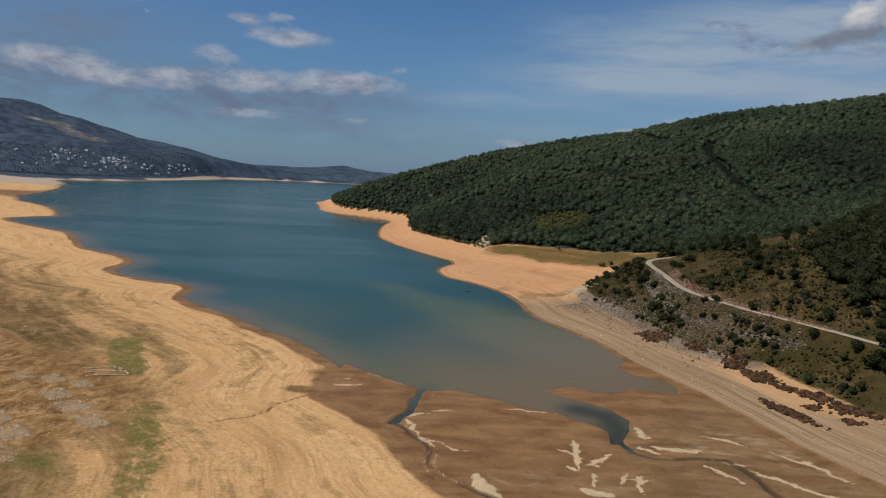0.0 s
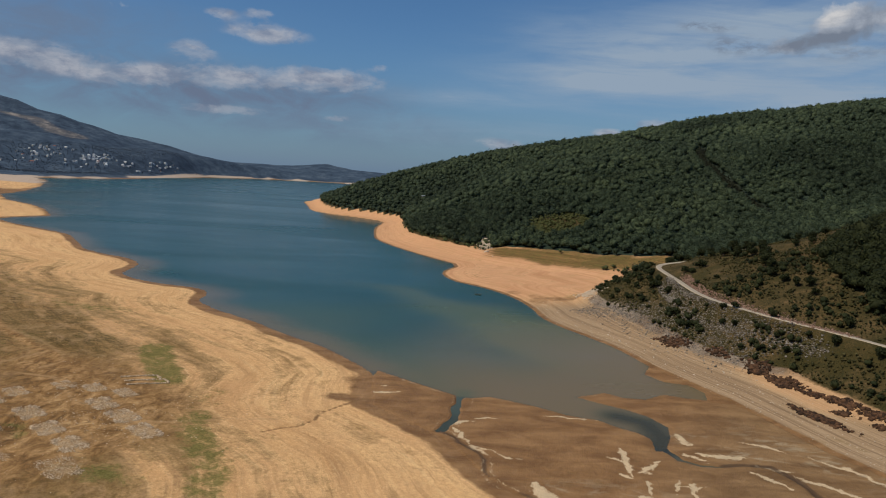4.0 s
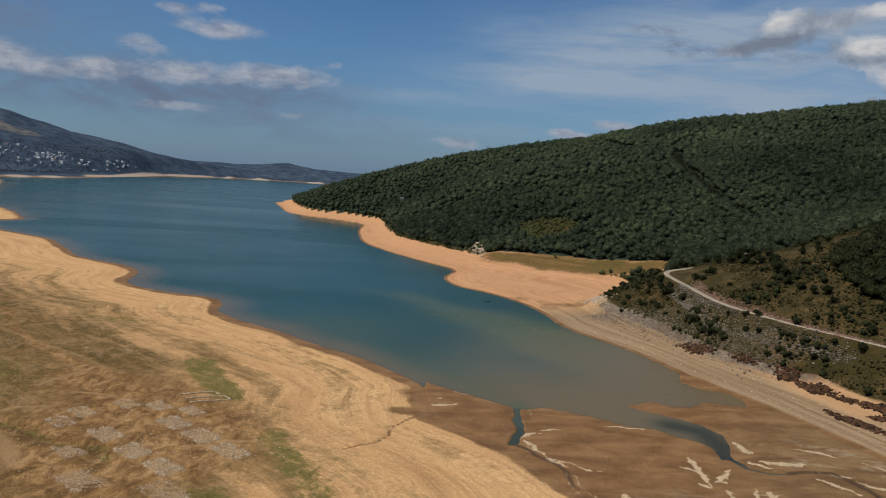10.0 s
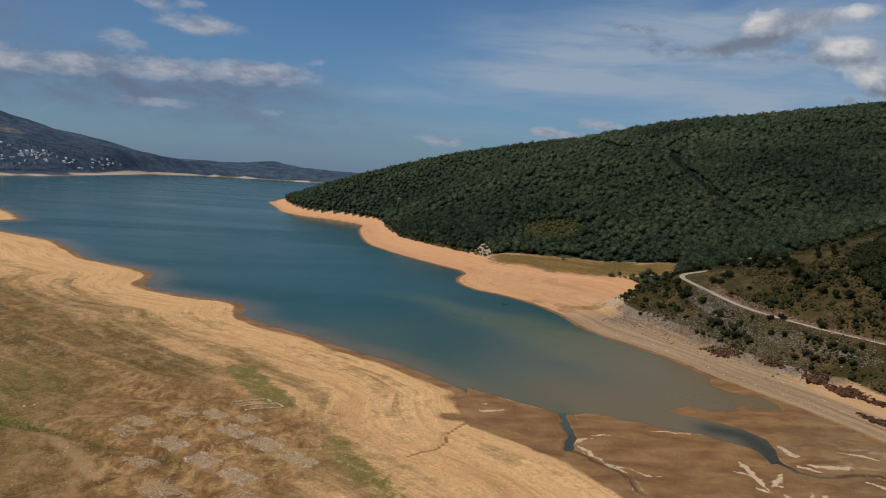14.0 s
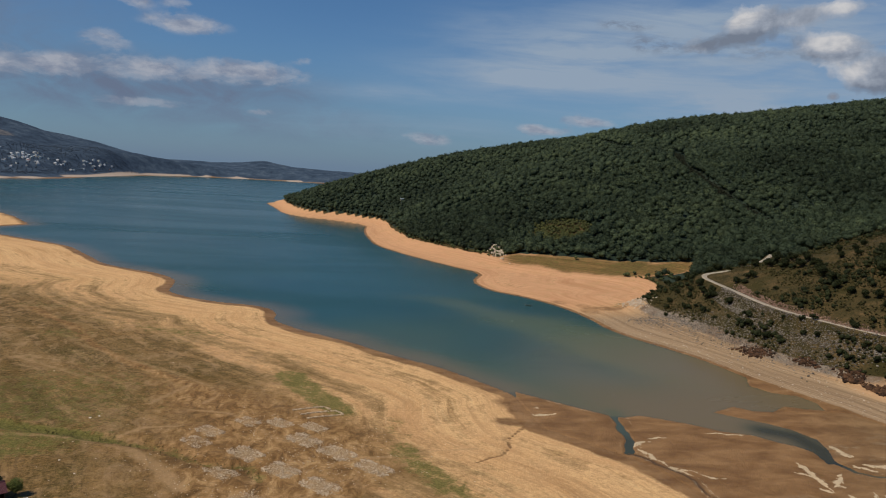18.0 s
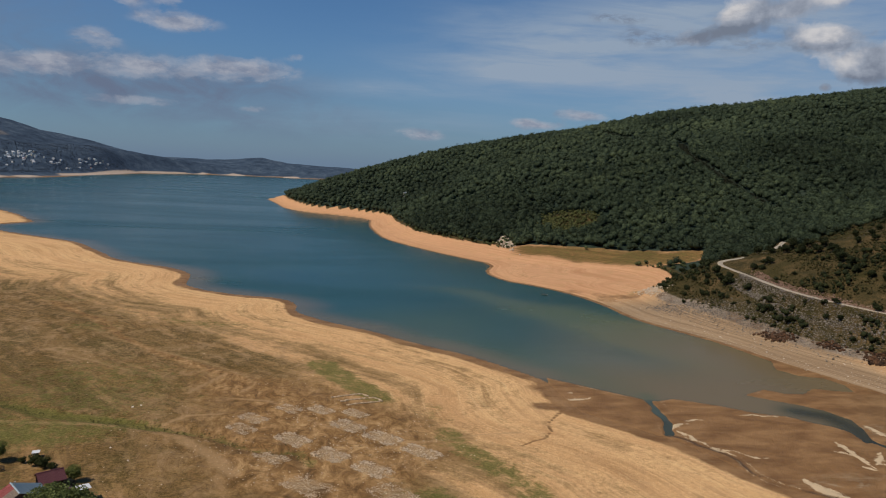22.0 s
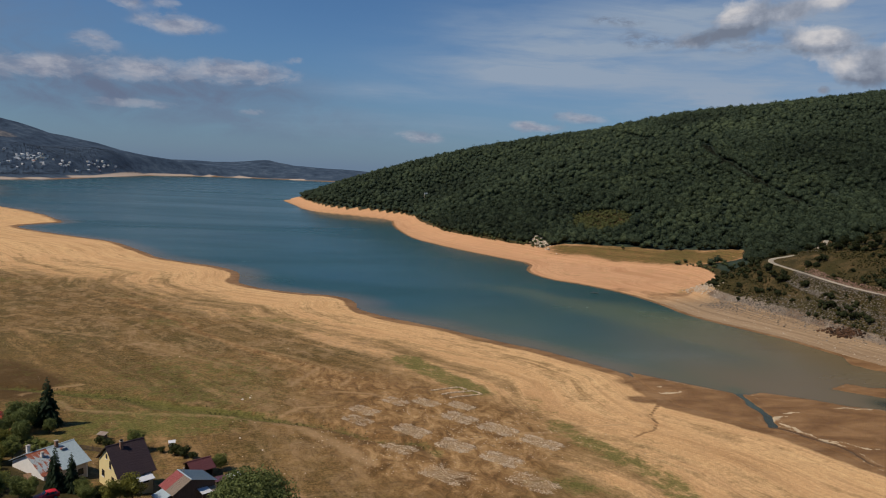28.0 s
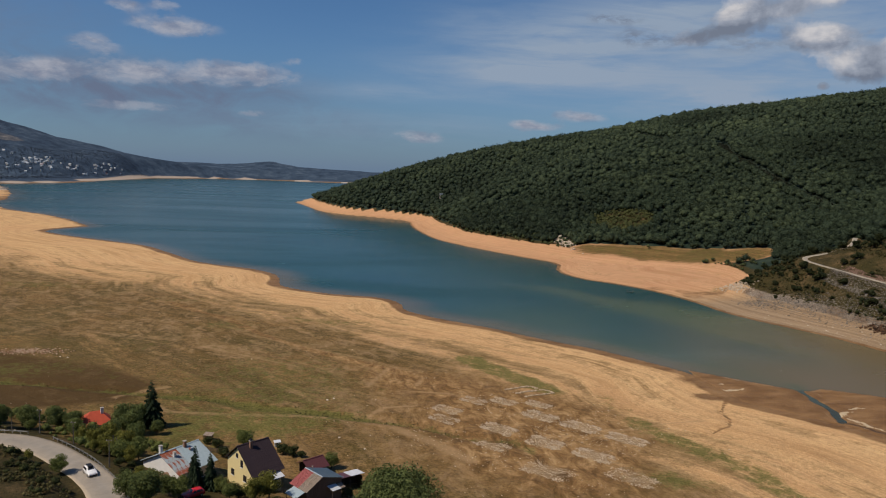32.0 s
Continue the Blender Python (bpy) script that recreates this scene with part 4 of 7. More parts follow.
def crown_template(rng, leaves, core=True):
    """A rounded crown of 1 m radius: a lumpy core and many leaf clumps."""
    v, f = ico_points()
    lump = 0.62 + 0.40 * rng.random(len(v))
    verts, faces = [v * lump[:, None] * (1, 1, 0.85)], [f]
    base = len(v)
    for _ in range(leaves):
        n = rng.normal(size=3)
        n[2] = abs(n[2]) * 1.1 - 0.25
        n /= np.linalg.norm(n)
        c = n * (0.80 + 0.30 * rng.random()) * (1, 1, 0.9)
        a = rng.normal(size=3)
        a -= n * (a @ n) * 0.6
        a /= np.linalg.norm(a)
        b = np.cross(a, n + 0.7 * rng.normal(size=3))
        b /= np.linalg.norm(b)
        s = 0.12 + 0.15 * rng.random()
        verts.append(np.array([c + s * a, c + s * b, c - s * a * 0.9 + 0.1 * s * b]))
        faces.append(np.array([[base, base + 1, base + 2]]))
        base += 3
    return np.vstack(verts), np.vstack(faces)


def wood_mask(x, y, h):
    ok = (h > 9.5) & (y > 480) & ((x > 185) | (y > 540))
    ok &= ~(((x - 130) / 30) ** 2 + ((y - 712) / 40) ** 2 < 1)
    ok &= ~(((x - 57) / 6) ** 2 + ((y - 678) / 30) ** 2 < 1)
    ok &= seg_dist(x, y, SWATH)[0] > 7.0
    ok &= seg_dist(x, y, ROAD_EAST)[0] > 7
    ok &= seg_dist(x, y, BAY_STRIP)[0] > 17
    return ok


def scatter(rng, x0, x1, y0, y1, step):
    gx, gy = np.meshgrid(np.arange(x0, x1, step), np.arange(y0, y1, step))
    gx = gx + rng.uniform(-0.8, 0.8, gx.shape) * step
    gy = gy + rng.uniform(-0.8, 0.8, gy.shape) * step
    return gx.ravel(), gy.ravel()


def build_woods(name, label, rng, x, y, size, templates, mat):
    z = terrain(x, y, True)
    verts, faces, tones, base = [], [], [], 0
    tone = np.clip(0.52 + 0.75 * value_noise(x, y, 110, 86, 5) + rng.normal(0, 0.15, len(x)), 0, 1)
    which = rng.integers(0, len(templates), len(x))
    turn = rng.uniform(0, 6.283, len(x))
    tall = rng.uniform(0.8, 1.2, len(x))
    for k, (v, f) in enumerate(templates):
        pick = np.where(which == k)[0]
        if not len(pick):
            continue
        c, s = np.cos(turn[pick])[:, None], np.sin(turn[pick])[:, None]
        r = size[pick][:, None]
        px = x[pick][:, None] + r * (c * v[None, :, 0] - s * v[None, :, 1])
        py = y[pick][:, None] + r * (s * v[None, :, 0] + c * v[None, :, 1])
        pz = z[pick][:, None] + r * tall[pick][:, None] * (v[None, :, 2] + 1.05)
        verts.append(np.stack([px, py, pz], -1).reshape(-1, 3))
        faces.append((f[None] + base + (np.arange(len(pick)) * len(v))[:, None, None]).reshape(-1, 3))
        tones.append(np.repeat(tone[pick], len(v)))
        base += len(pick) * len(v)
    me = mesh_arrays(name, np.vstack(verts), np.vstack(faces))
    me.attributes.new("tone", "FLOAT", "POINT").data.foreach_set("value", np.concatenate(tones).astype(np.float32))
    me.materials.append(mat)
    return tagged(new(name, me), label, "woods", kind="stuff")


def hill_woods():
    rng = np.random.default_rng(5)
    near = [crown_template(rng, 80) for _ in range(9)]
    far = [crown_template(rng, 26) for _ in range(7)]
    x, y = scatter(rng, 60, 700, 470, 900, 5.6)
    x2, y2 = scatter(rng, -120, 70, 600, 900, 5.6)
    x, y = np.r_[x, x2], np.r_[y, y2]
    h = terrain(x, y, True)
    keep = wood_mask(x, y, h + 1.5 * value_noise(x, y, 26, 51, 3)) & (x < 130 + 0.62 * y)
    x, y = x[keep], y[keep]
    size = (2.3 + 2.7 * rng.random(len(x)) ** 1.6) * (1 + 0.3 * value_noise(x, y, 60, 81, 3))
    size = np.where(seg_dist(x, y, SWATH)[0] < 13, np.maximum(size, 4.6), size)
    build_woods("near_woods", "dense dark green broadleaf woods on the lower hill slope", rng, x, y, size, near, FOREST)
    x, y = scatter(rng, -300, 1450, 900, 1560, 7.4)
    h = terrain(x, y, True)
    keep = wood_mask(x, y, h) & (x < 130 + 0.78 * y)
    x, y = x[keep], y[keep]
    size = 3.2 + 3.0 * rng.random(len(x)) ** 1.6
    build_woods("far_woods", "dense dark green broadleaf woods up to the hill crest", rng, x, y, size, far, FOREST)


hill_woods()


# ---- tools for things ----
def quad_prism(bm, corners, z0, z1):
    """An upright block over a polygon."""
    lo = [bm.verts.new((x, y, z0)) for x, y in corners]
    hi = [bm.verts.new((x, y, z1)) for x, y in corners]
    n = len(corners)
    bm.faces.new(lo[::-1])
    bm.faces.new(hi)
    for i in range(n):
        bm.faces.new((lo[i], lo[(i + 1) % n], hi[(i + 1) % n], hi[i]))


def box(bm, c, s, m=None, bevel=0.0):
    made = bmesh.ops.create_cube(bm, size=1.0, matrix=(m or Matrix()) @ Matrix.Translation(c) @ Matrix.Diagonal((*s, 1)))
    if bevel:
        edges = list({e for v in made["verts"] for e in v.link_edges})
        bmesh.ops.bevel(bm, geom=edges, offset=bevel, segments=1, affect="EDGES")
    return bm


def a_box(c, s, bevel=0.0, m=None):
    return box(bmesh.new(), c, s, m, bevel)


def rod(bm, a, b, r0, r1=None, sides=7):
    a, b = Vector(a), Vector(b)
    d = b - a
    m = Matrix.Translation((a + b) / 2) @ d.to_track_quat("Z", "Y").to_matrix().to_4x4()
    bmesh.ops.create_cone(bm, cap_ends=True, segments=sides, radius1=r0, radius2=r0 if r1 is None else r1, depth=d.length, matrix=m)
    return bm


def slab(bm, pts, thick):
    """A plate: its upper face through the points, thick downwards."""
    hi = [bm.verts.new(p) for p in pts]
    lo = [bm.verts.new((p[0], p[1], p[2] - thick)) for p in pts]
    n = len(pts)
    bm.faces.new(hi)
    bm.faces.new(lo[::-1])
    for i in range(n):
        bm.faces.new((hi[i], lo[i], lo[(i + 1) % n], hi[(i + 1) % n]))
    bmesh.ops.recalc_face_normals(bm, faces=bm.faces)
    return bm


def empty(name, m, label, category, group="", kind=""):
    e = new(name)
    e.matrix_basis = m
    return tagged(e, label, category, group, kind)


def plain(name, color, rough=0.7, metal=0.0, vary=0.25, scale=1.5, spec=0.3):
    m, g = material(name)
    p = g.coords("Object")
    info = g.t.nodes.new("ShaderNodeObjectInfo")
    dark = tuple(c * (1 - vary) for c in color)
    col = g.mix(g.ramp(g.noise(p, scale, 5, 0.65), [(0.35, 0.0), (0.7, 1.0)]), color, dark)
    col = g.mix(g.ramp(g.noise(p, scale * 9, 3, 0.6), [(0.45, 0.0), (0.8, 0.35)]), col, tuple(c * 0.7 for c in color))
    col = g.mix(g.math("MULTIPLY", info.outputs["Random"], vary * 0.5), col, tuple(min(1, c * 1.25) for c in color))
    g.surface(col, rough, g.bump(g.noise(p, scale * 6, 3, 0.6), 0.3, 0.02), metal, spec)
    return m


def planks(name, color, width=0.18):
    m, g = material(name)
    p = g.coords("Object")
    grain = g.noise(g.mapping(p, (9, 9, 0.8)), 1.0, 5, 0.7)
    col = g.ramp(grain, [(0.3, tuple(c * 0.5 for c in color)), (0.7, color)])
    g.surface(col, 0.85, g.bump(grain, 0.5, 0.02))
    return m


def rusty(name, paint, rust=(0.19, 0.055, 0.028), amount=0.5):
    m, g = material(name)
    p = g.coords("Object")
    n = g.noise(g.mapping(p, (1, 1, 1)), 0.7, 7, 0.7, 0.4)
    fac = g.ramp(n, [(amount - 0.05, 1.0), (amount + 0.04, 0.0)])
    pat = g.mix(g.ramp(g.noise(p, 2.5, 5), [(0.3, 0.0), (0.7, 1.0)]), paint, tuple(c * 0.82 for c in paint))
    col = g.mix(fac, pat, g.mix(g.noise(p, 5, 4), rust, tuple(c * 1.7 for c in rust)))
    g.surface(col, g.math("ADD", g.math("MULTIPLY", fac, 0.4), 0.42), g.bump(n, 0.2, 0.02), 0.15, 0.45)
    return m


MAT = dict(
    white=plain("white_render", (0.72, 0.70, 0.66), 0.9, vary=0.12, scale=0.6),
    cream=plain("cream_render", (0.55, 0.50, 0.42), 0.9, vary=0.2, scale=0.6),
    yellow=plain("yellow_render", (0.68, 0.56, 0.28), 0.9, vary=0.08, scale=0.5),
    darkwood=planks("dark_wood", (0.060, 0.042, 0.032)),
    greywood=planks("grey_wood", (0.150, 0.115, 0.090)),
    sheet=rusty("pale_blue_sheet", (0.36, 0.44, 0.47), amount=0.30),
    rustsheet=rusty("rusted_sheet", (0.34, 0.40, 0.42), amount=0.53),
    greysheet=rusty("grey_sheet", (0.38, 0.43, 0.45), amount=0.28),
    redsheet=rusty("faded_red_sheet", (0.38, 0.115, 0.105), (0.15, 0.05, 0.03), 0.36),
    maroon=rusty("maroon_sheet", (0.115, 0.040, 0.045), (0.09, 0.035, 0.02), 0.32),
    beigesheet=rusty("brown_sheet", (0.30, 0.24, 0.185), (0.16, 0.08, 0.05), 0.40),
    browntile=rusty("dark_brown_tile", (0.045, 0.030, 0.033), (0.06, 0.035, 0.03), 0.33),
    orange=plain("orange_tile", (0.46, 0.075, 0.035), 0.75, vary=0.25, scale=1.2),
    terracotta=plain("terracotta_tile", (0.34, 0.12, 0.06), 0.8, vary=0.3, scale=0.2),
    whitesheet=plain("white_sheet", (0.62, 0.64, 0.66), 0.45, 0.1, 0.12),
    glass=plain("dark_glass", (0.018, 0.022, 0.027), 0.08, 0.0, 0.1, spec=0.6),
    brick=plain("chimney_brick", (0.30, 0.17, 0.11), 0.9, vary=0.3, scale=4),
    whitecap=plain("whitewash", (0.70, 0.68, 0.63), 0.9, vary=0.15, scale=3),
    concrete=plain("concrete", (0.36, 0.33, 0.29), 0.9, vary=0.25, scale=0.8),
    steel=plain("galvanised_steel", (0.42, 0.41, 0.38), 0.45, 0.6, 0.25, 2.0),
    pole=planks("weathered_pole", (0.21, 0.175, 0.135)),
    carwhite=plain("white_car_paint", (0.78, 0.78, 0.77), 0.22, 0.0, 0.03, 0.3, 0.6),
    carred=plain("red_car_paint", (0.52, 0.022, 0.030), 0.25, 0.0, 0.05, 0.3, 0.6),
    black=plain("black_plastic", (0.015, 0.015, 0.016), 0.5, vary=0.1),
    rubber=plain("rubber", (0.018, 0.018, 0.018), 0.85, vary=0.1),
    lamp=plain("lamp_glass", (0.55, 0.50, 0.45), 0.15, vary=0.1),
    tail=plain("red_lamp_glass", (0.35, 0.02, 0.02), 0.2, vary=0.1),
    log=plain("split_firewood", (0.30, 0.185, 0.105), 0.9, vary=0.45, scale=3),
    bark=plain("bark", (0.085, 0.060, 0.042), 0.95, vary=0.4, scale=2),
    stone=plain("pale_stone", (0.42, 0.375, 0.300), 0.95, vary=0.35, scale=2),
    limestone=plain("white_limestone", (0.62, 0.55, 0.45), 0.95, vary=0.3, scale=0.8),
    darkrock=plain("red_brown_rock", (0.115, 0.058, 0.036), 0.95, vary=0.5, scale=1.2),
    greyrock=plain("grey_rock", (0.30, 0.265, 0.225), 0.95, vary=0.4, scale=1.0),
    hull=plain("worn_boat_paint", (0.20, 0.24, 0.23), 0.6, vary=0.3),
)


def asphalt(name, base):
    m, g = material(name)
    p = g.coords("Object")
    col = g.ramp(g.noise(p, 0.35, 6, 0.7), [(0.3, tuple(c * 0.82 for c in base)), (0.7, tuple(c * 1.15 for c in base))])
    col = g.mix(g.ramp(g.noise(p, 6, 4, 0.7), [(0.4, 0.0), (0.8, 0.3)]), col, tuple(c * 0.7 for c in base))
    side = g.attr("edge")
    col = g.mix(g.math("MULTIPLY", side, g.ramp(g.noise(p, 0.5, 6, 0.7), [(0.35, 0.3), (0.6, 1.0)])), col, (0.42, 0.34, 0.24))
    g.surface(col, 0.9, g.bump(g.noise(p, 8, 4, 0.7), 0.3, 0.02), spec=0.2)
    return m


ASPHALT_W, ASPHALT_E = asphalt("bleached_asphalt", (0.27, 0.24, 0.20)), asphalt("pale_gravel_road", (0.29, 0.26, 0.21))


def resample(line, step):
    p = np.array(line, float)
    for _ in range(3):   # corner cutting
        q = np.empty((2 * len(p) - 2, p.shape[1]))
        q[0::2], q[1::2] = p[:-1] * 0.75 + p[1:] * 0.25, p[:-1] * 0.25 + p[1:] * 0.75
        p = np.vstack([p[:1], q, p[-1:]])
    s = np.r_[0, np.cumsum(np.hypot(*np.diff(p[:, :2], axis=0).T))]
    t = np.arange(0, s[-1], step)
    return np.stack([np.interp(t, s, p[:, i]) for i in range(p.shape[1])], -1)


def build_road(name, line, zs, half, mat, label):
    c = resample([(x, y, z) for (x, y), z in zip(line, zs)], 2.0)
    d = np.gradient(c[:, :2], axis=0)
    n = np.stack([d[:, 1], -d[:, 0]], -1) / np.hypot(*d.T)[:, None]
    offs = np.array([-1.0, -0.97, -0.72, 0, 0.72, 0.97, 1.0]) * half
    lift = np.array([-0.5, 0.10, 0.13, 0.16, 0.13, 0.10, -0.5])
    wob = 0.25 * value_noise(c[:, 0], c[:, 1], 6, 91, 2)
    co = np.stack([np.stack([c[:, 0] + n[:, 0] * (o + (wob if abs(o) > 0.9 * half else 0)), c[:, 1] + n[:, 1] * (o + (wob if abs(o) > 0.9 * half else 0)), c[:, 2] + l], -1) for o, l in zip(offs, lift)], 1)
    k, m = co.shape[0], co.shape[1]
    i = np.arange((k - 1) * (m - 1))
    a = (i // (m - 1)) * m + i % (m - 1)
    me = mesh_arrays(name, co.reshape(-1, 3), np.stack([a, a + m, a + m + 1, a + 1], -1))
    edge = np.tile(np.array([1, 1, 0.35, 0, 0.35, 1, 1]), k)
    me.attributes.new("edge", "FLOAT", "POINT").data.foreach_set("value", edge.astype(np.float32))
    me.materials.append(mat)
    return tagged(new(name, me), label, "road", kind="structure")


build_road("road_west", ROAD_WEST, ROAD_WEST_Z, 3.5, ASPHALT_W, "bleached grey asphalt road with dusty edges curving past the village")
build_road("road_east", ROAD_EAST, ROAD_EAST_Z, 1.7, ASPHALT_E, "narrow pale road along the rocky slope above the lake")


# ---- houses ----
def frame_matrix(origin, along):
    """Local y runs along the ridge, local x to its right."""
    a = math.atan2(-along[0], along[1])
    return Matrix.Translation(origin) @ Matrix.Rotation(a, 4, "Z")


def window(parent, x, z, w, h, y=-0.02, m=None, label=""):
    m = m or Matrix()
    bm = bmesh.new()
    t = 0.09
    for c, s in (((x - w / 2, y, z), (t, 0.10, h + t)), ((x + w / 2, y, z), (t, 0.10, h + t)), ((x, y, z - h / 2), (w - t, 0.10, t)), ((x, y, z + h / 2), (w - t, 0.10, t)), ((x, y, z), (0.05, 0.08, h - t))):
        box(bm, c, s, m)
    f = part("window", bm, MAT["darkwood"], parent, label)
    part("pane", a_box((x, y + 0.01, z), (w - t, 0.04, h - t), 0, m), MAT["glass"], f)
    part("sill", a_box((x, y - 0.06, z - h / 2 - 0.08), (w + 0.2, 0.2, 0.06), 0, m), MAT["whitecap"], f)


def wall_mesh(pts, thick, axis):
    """An upright wall: outline in its plane and a thickness. axis 'x' or 'y' is its normal."""
    bm = bmesh.new()
    def at(u, z, d):
        return (u, d, z) if axis == "y" else (d, u, z)
    a = [bm.verts.new(at(u, z, 0)) for u, z in pts]
    b = [bm.verts.new(at(u, z, thick)) for u, z in pts]
    n = len(pts)
    bm.faces.new(a)
    bm.faces.new(b[::-1])
    for i in range(n):
        bm.faces.new((a[i], b[i], b[(i + 1) % n], a[(i + 1) % n]))
    bmesh.ops.recalc_face_normals(bm, faces=bm.faces)
    return bm


def moved(bm, v):
    bmesh.ops.translate(bm, verts=bm.verts, vec=v)
    return bm


def roof_panel_mesh(width, run, drop, sign, ribs=4, thick=0.06):
    """One ribbed sheet that falls from the ridge to the eave."""
    bm = bmesh.new()
    us = []
    for i in range(ribs):
        w = width / ribs
        us += [(i * w, 0.0), (i * w + w * 0.40, 0.0), (i * w + w * 0.5, 0.07), (i * w + w * 0.6, 0.0)]
    us.append((width, 0.0))
    rows = [(0.0, 0.0), (run * sign, -drop)]
    top = [[bm.verts.new((x, u, z + r)) for u, r in us] for x, z in rows]
    low = [[bm.verts.new((x, u, z + r - thick)) for u, r in us] for x, z in rows]
    for g in (top, low):
        for i in range(len(us) - 1):
            bm.faces.new((g[0][i], g[0][i + 1], g[1][i + 1], g[1][i]))
    for i in range(len(us) - 1):
        for k in (0, 1):
            bm.faces.new((top[k][i], top[k][i + 1], low[k][i + 1], low[k][i]))
    for i in (0, len(us) - 1):
        bm.faces.new((top[0][i], top[1][i], low[1][i], low[0][i]))
    bmesh.ops.recalc_face_normals(bm, faces=bm.faces)
    me = bpy.data.meshes.new("roof_panel")
    bm.to_mesh(me)
    bm.free()
    return me


def gable_roof(thing, length, left, right, ridge, dropl, dropr, over, mats, width=1.05, side_mats=None):
    """Two slopes of ribbed sheets under a ridge cap. mats(side, index) names the material of each sheet."""
    n = max(2, round((length + 2 * over) / width))
    width = (length + 2 * over) / n
    cache = {}
    for side, run, drop in ((-1, left + over, dropl * (1 + over / left)), (1, right + over, dropr * (1 + over / right))):
        holder = part("roof_slope", a_box((side * run / 2, length / 2, ridge - drop / 2 - 0.22), (run * 0.93, length + over, 0.07), m=None), MAT["darkwood"], thing)
        holder.data.transform(Matrix.Translation((side * run / 2, 0, ridge - drop / 2 - 0.22)) @ Matrix.Rotation(math.atan2(drop, run) * side, 4, "Y") @ Matrix.Translation((-side * run / 2, 0, -(ridge - drop / 2 - 0.22))))
        for i in range(n):
            mat = mats(side, i)
            key = (side, mat.name)
            if key not in cache:
                cache[key] = roof_panel_mesh(width * 1.01, run, drop, side)
                cache[key].materials.append(mat)
            ob = new("roof_panel", cache[key])
            ob.parent = holder
            ob.location = (0, -over + i * width, ridge + 0.002 * (i % 3))
    cap = bmesh.new()
    slab(cap, [(-0.22, -over - 0.02, ridge + 0.02), (0, -over - 0.02, ridge + 0.11), (0, length + over + 0.02, ridge + 0.11), (-0.22, length + over + 0.02, ridge + 0.02)], 0.03)
    slab(cap, [(0, -over - 0.02, ridge + 0.11), (0.22, -over - 0.02, ridge + 0.02), (0.22, length + over + 0.02, ridge + 0.02), (0, length + over + 0.02, ridge + 0.11)], 0.03)
    part("ridge_cap", cap, mats(1, n - 1), thing)


def gable_body(thing, length, left, right, base, eavel, eaver, ridge, mats, thick=0.3):
    r = ridge - 0.30
    el, er = eavel - 0.32, eaver - 0.32
    front = [(-left, base), (right, base), (right, er), (0, r), (-left, el)]
    part("front_wall", wall_mesh(front, thick, "y"), mats[0], thing)
    part("back_wall", moved(wall_mesh(front, thick, "y"), (0, length - thick, 0)), mats[0], thing)
    side = lambda top: [(thick, base), (length - thick, base), (length - thick, top), (thick, top)]
    part("side_wall", moved(wall_mesh(side(el), thick, "x"), (-left, 0, 0)), mats[1], thing)
    part("side_wall", moved(wall_mesh(side(er), thick, "x"), (right - thick, 0, 0)), mats[2], thing)


def chimney(thing, x, y, z0, z1, w, mat, label=""):
    body = part("chimney", a_box((x, y, (z0 + z1) / 2), (w, w, z1 - z0), 0.03), mat, thing, label)
    part("chimney_cap", a_box((x, y, z1 + 0.05), (w + 0.18, w + 0.18, 0.10), 0.02), MAT["concrete"], body)
    return body


def white_house():
    m = frame_matrix((-185.3, 150.0, 0), (0.618, 0.789))
    t = empty("house", m, "white rendered house with a pale blue rust-streaked metal roof", "house")
    L, W, ridge, drop, base = 9.4, 6.1, 15.05, 2.9, 6.6
    gable_body(t, L, W, W, base, ridge - drop, ridge - drop, ridge, (MAT["white"], MAT["white"], MAT["cream"]))
    gable_roof(t, L, W, W, ridge, drop, drop, 0.55, lambda s, i: MAT["rustsheet"] if (s > 0 and i < 4) else (MAT["sheet"] if s > 0 else MAT["greysheet"]))
    for x in (-2.2, 1.9):
        window(t, x, 9.9, 1.0, 1.3)
    right = Matrix.Translation((W, 0, 0)) @ Matrix.Rotation(math.pi / 2, 4, "Z")
    for x in (1.6, 5.6, 7.8):
        window(t, x, 10.0, 1.1, 1.3, m=right)
    door = part("door", a_box((3.6, 0.0, 8.6), (0.95, 0.1, 2.05), 0.02, right), MAT["darkwood"], t)
    part("door_handle", a_box((3.95, -0.09, 8.6), (0.12, 0.08, 0.04), 0, right), MAT["steel"], door)
    chimney(t, -0.7, 0.5, 13.8, 16.4, 0.62, MAT["whitecap"], "whitewashed chimney")
    chimney(t, 1.9, 2.0, 13.0, 15.1, 0.55, MAT["whitecap"], "small whitewashed chimney")
    chimney(t, 0.5, 5.8, 14.0, 16.1, 0.6, MAT["brick"], "brick chimney")
    part("roof_hatch", a_box((1.4, 6.6, 14.45), (1.3, 1.2, 0.35), 0.04), MAT["rustsheet"], t)
    return t


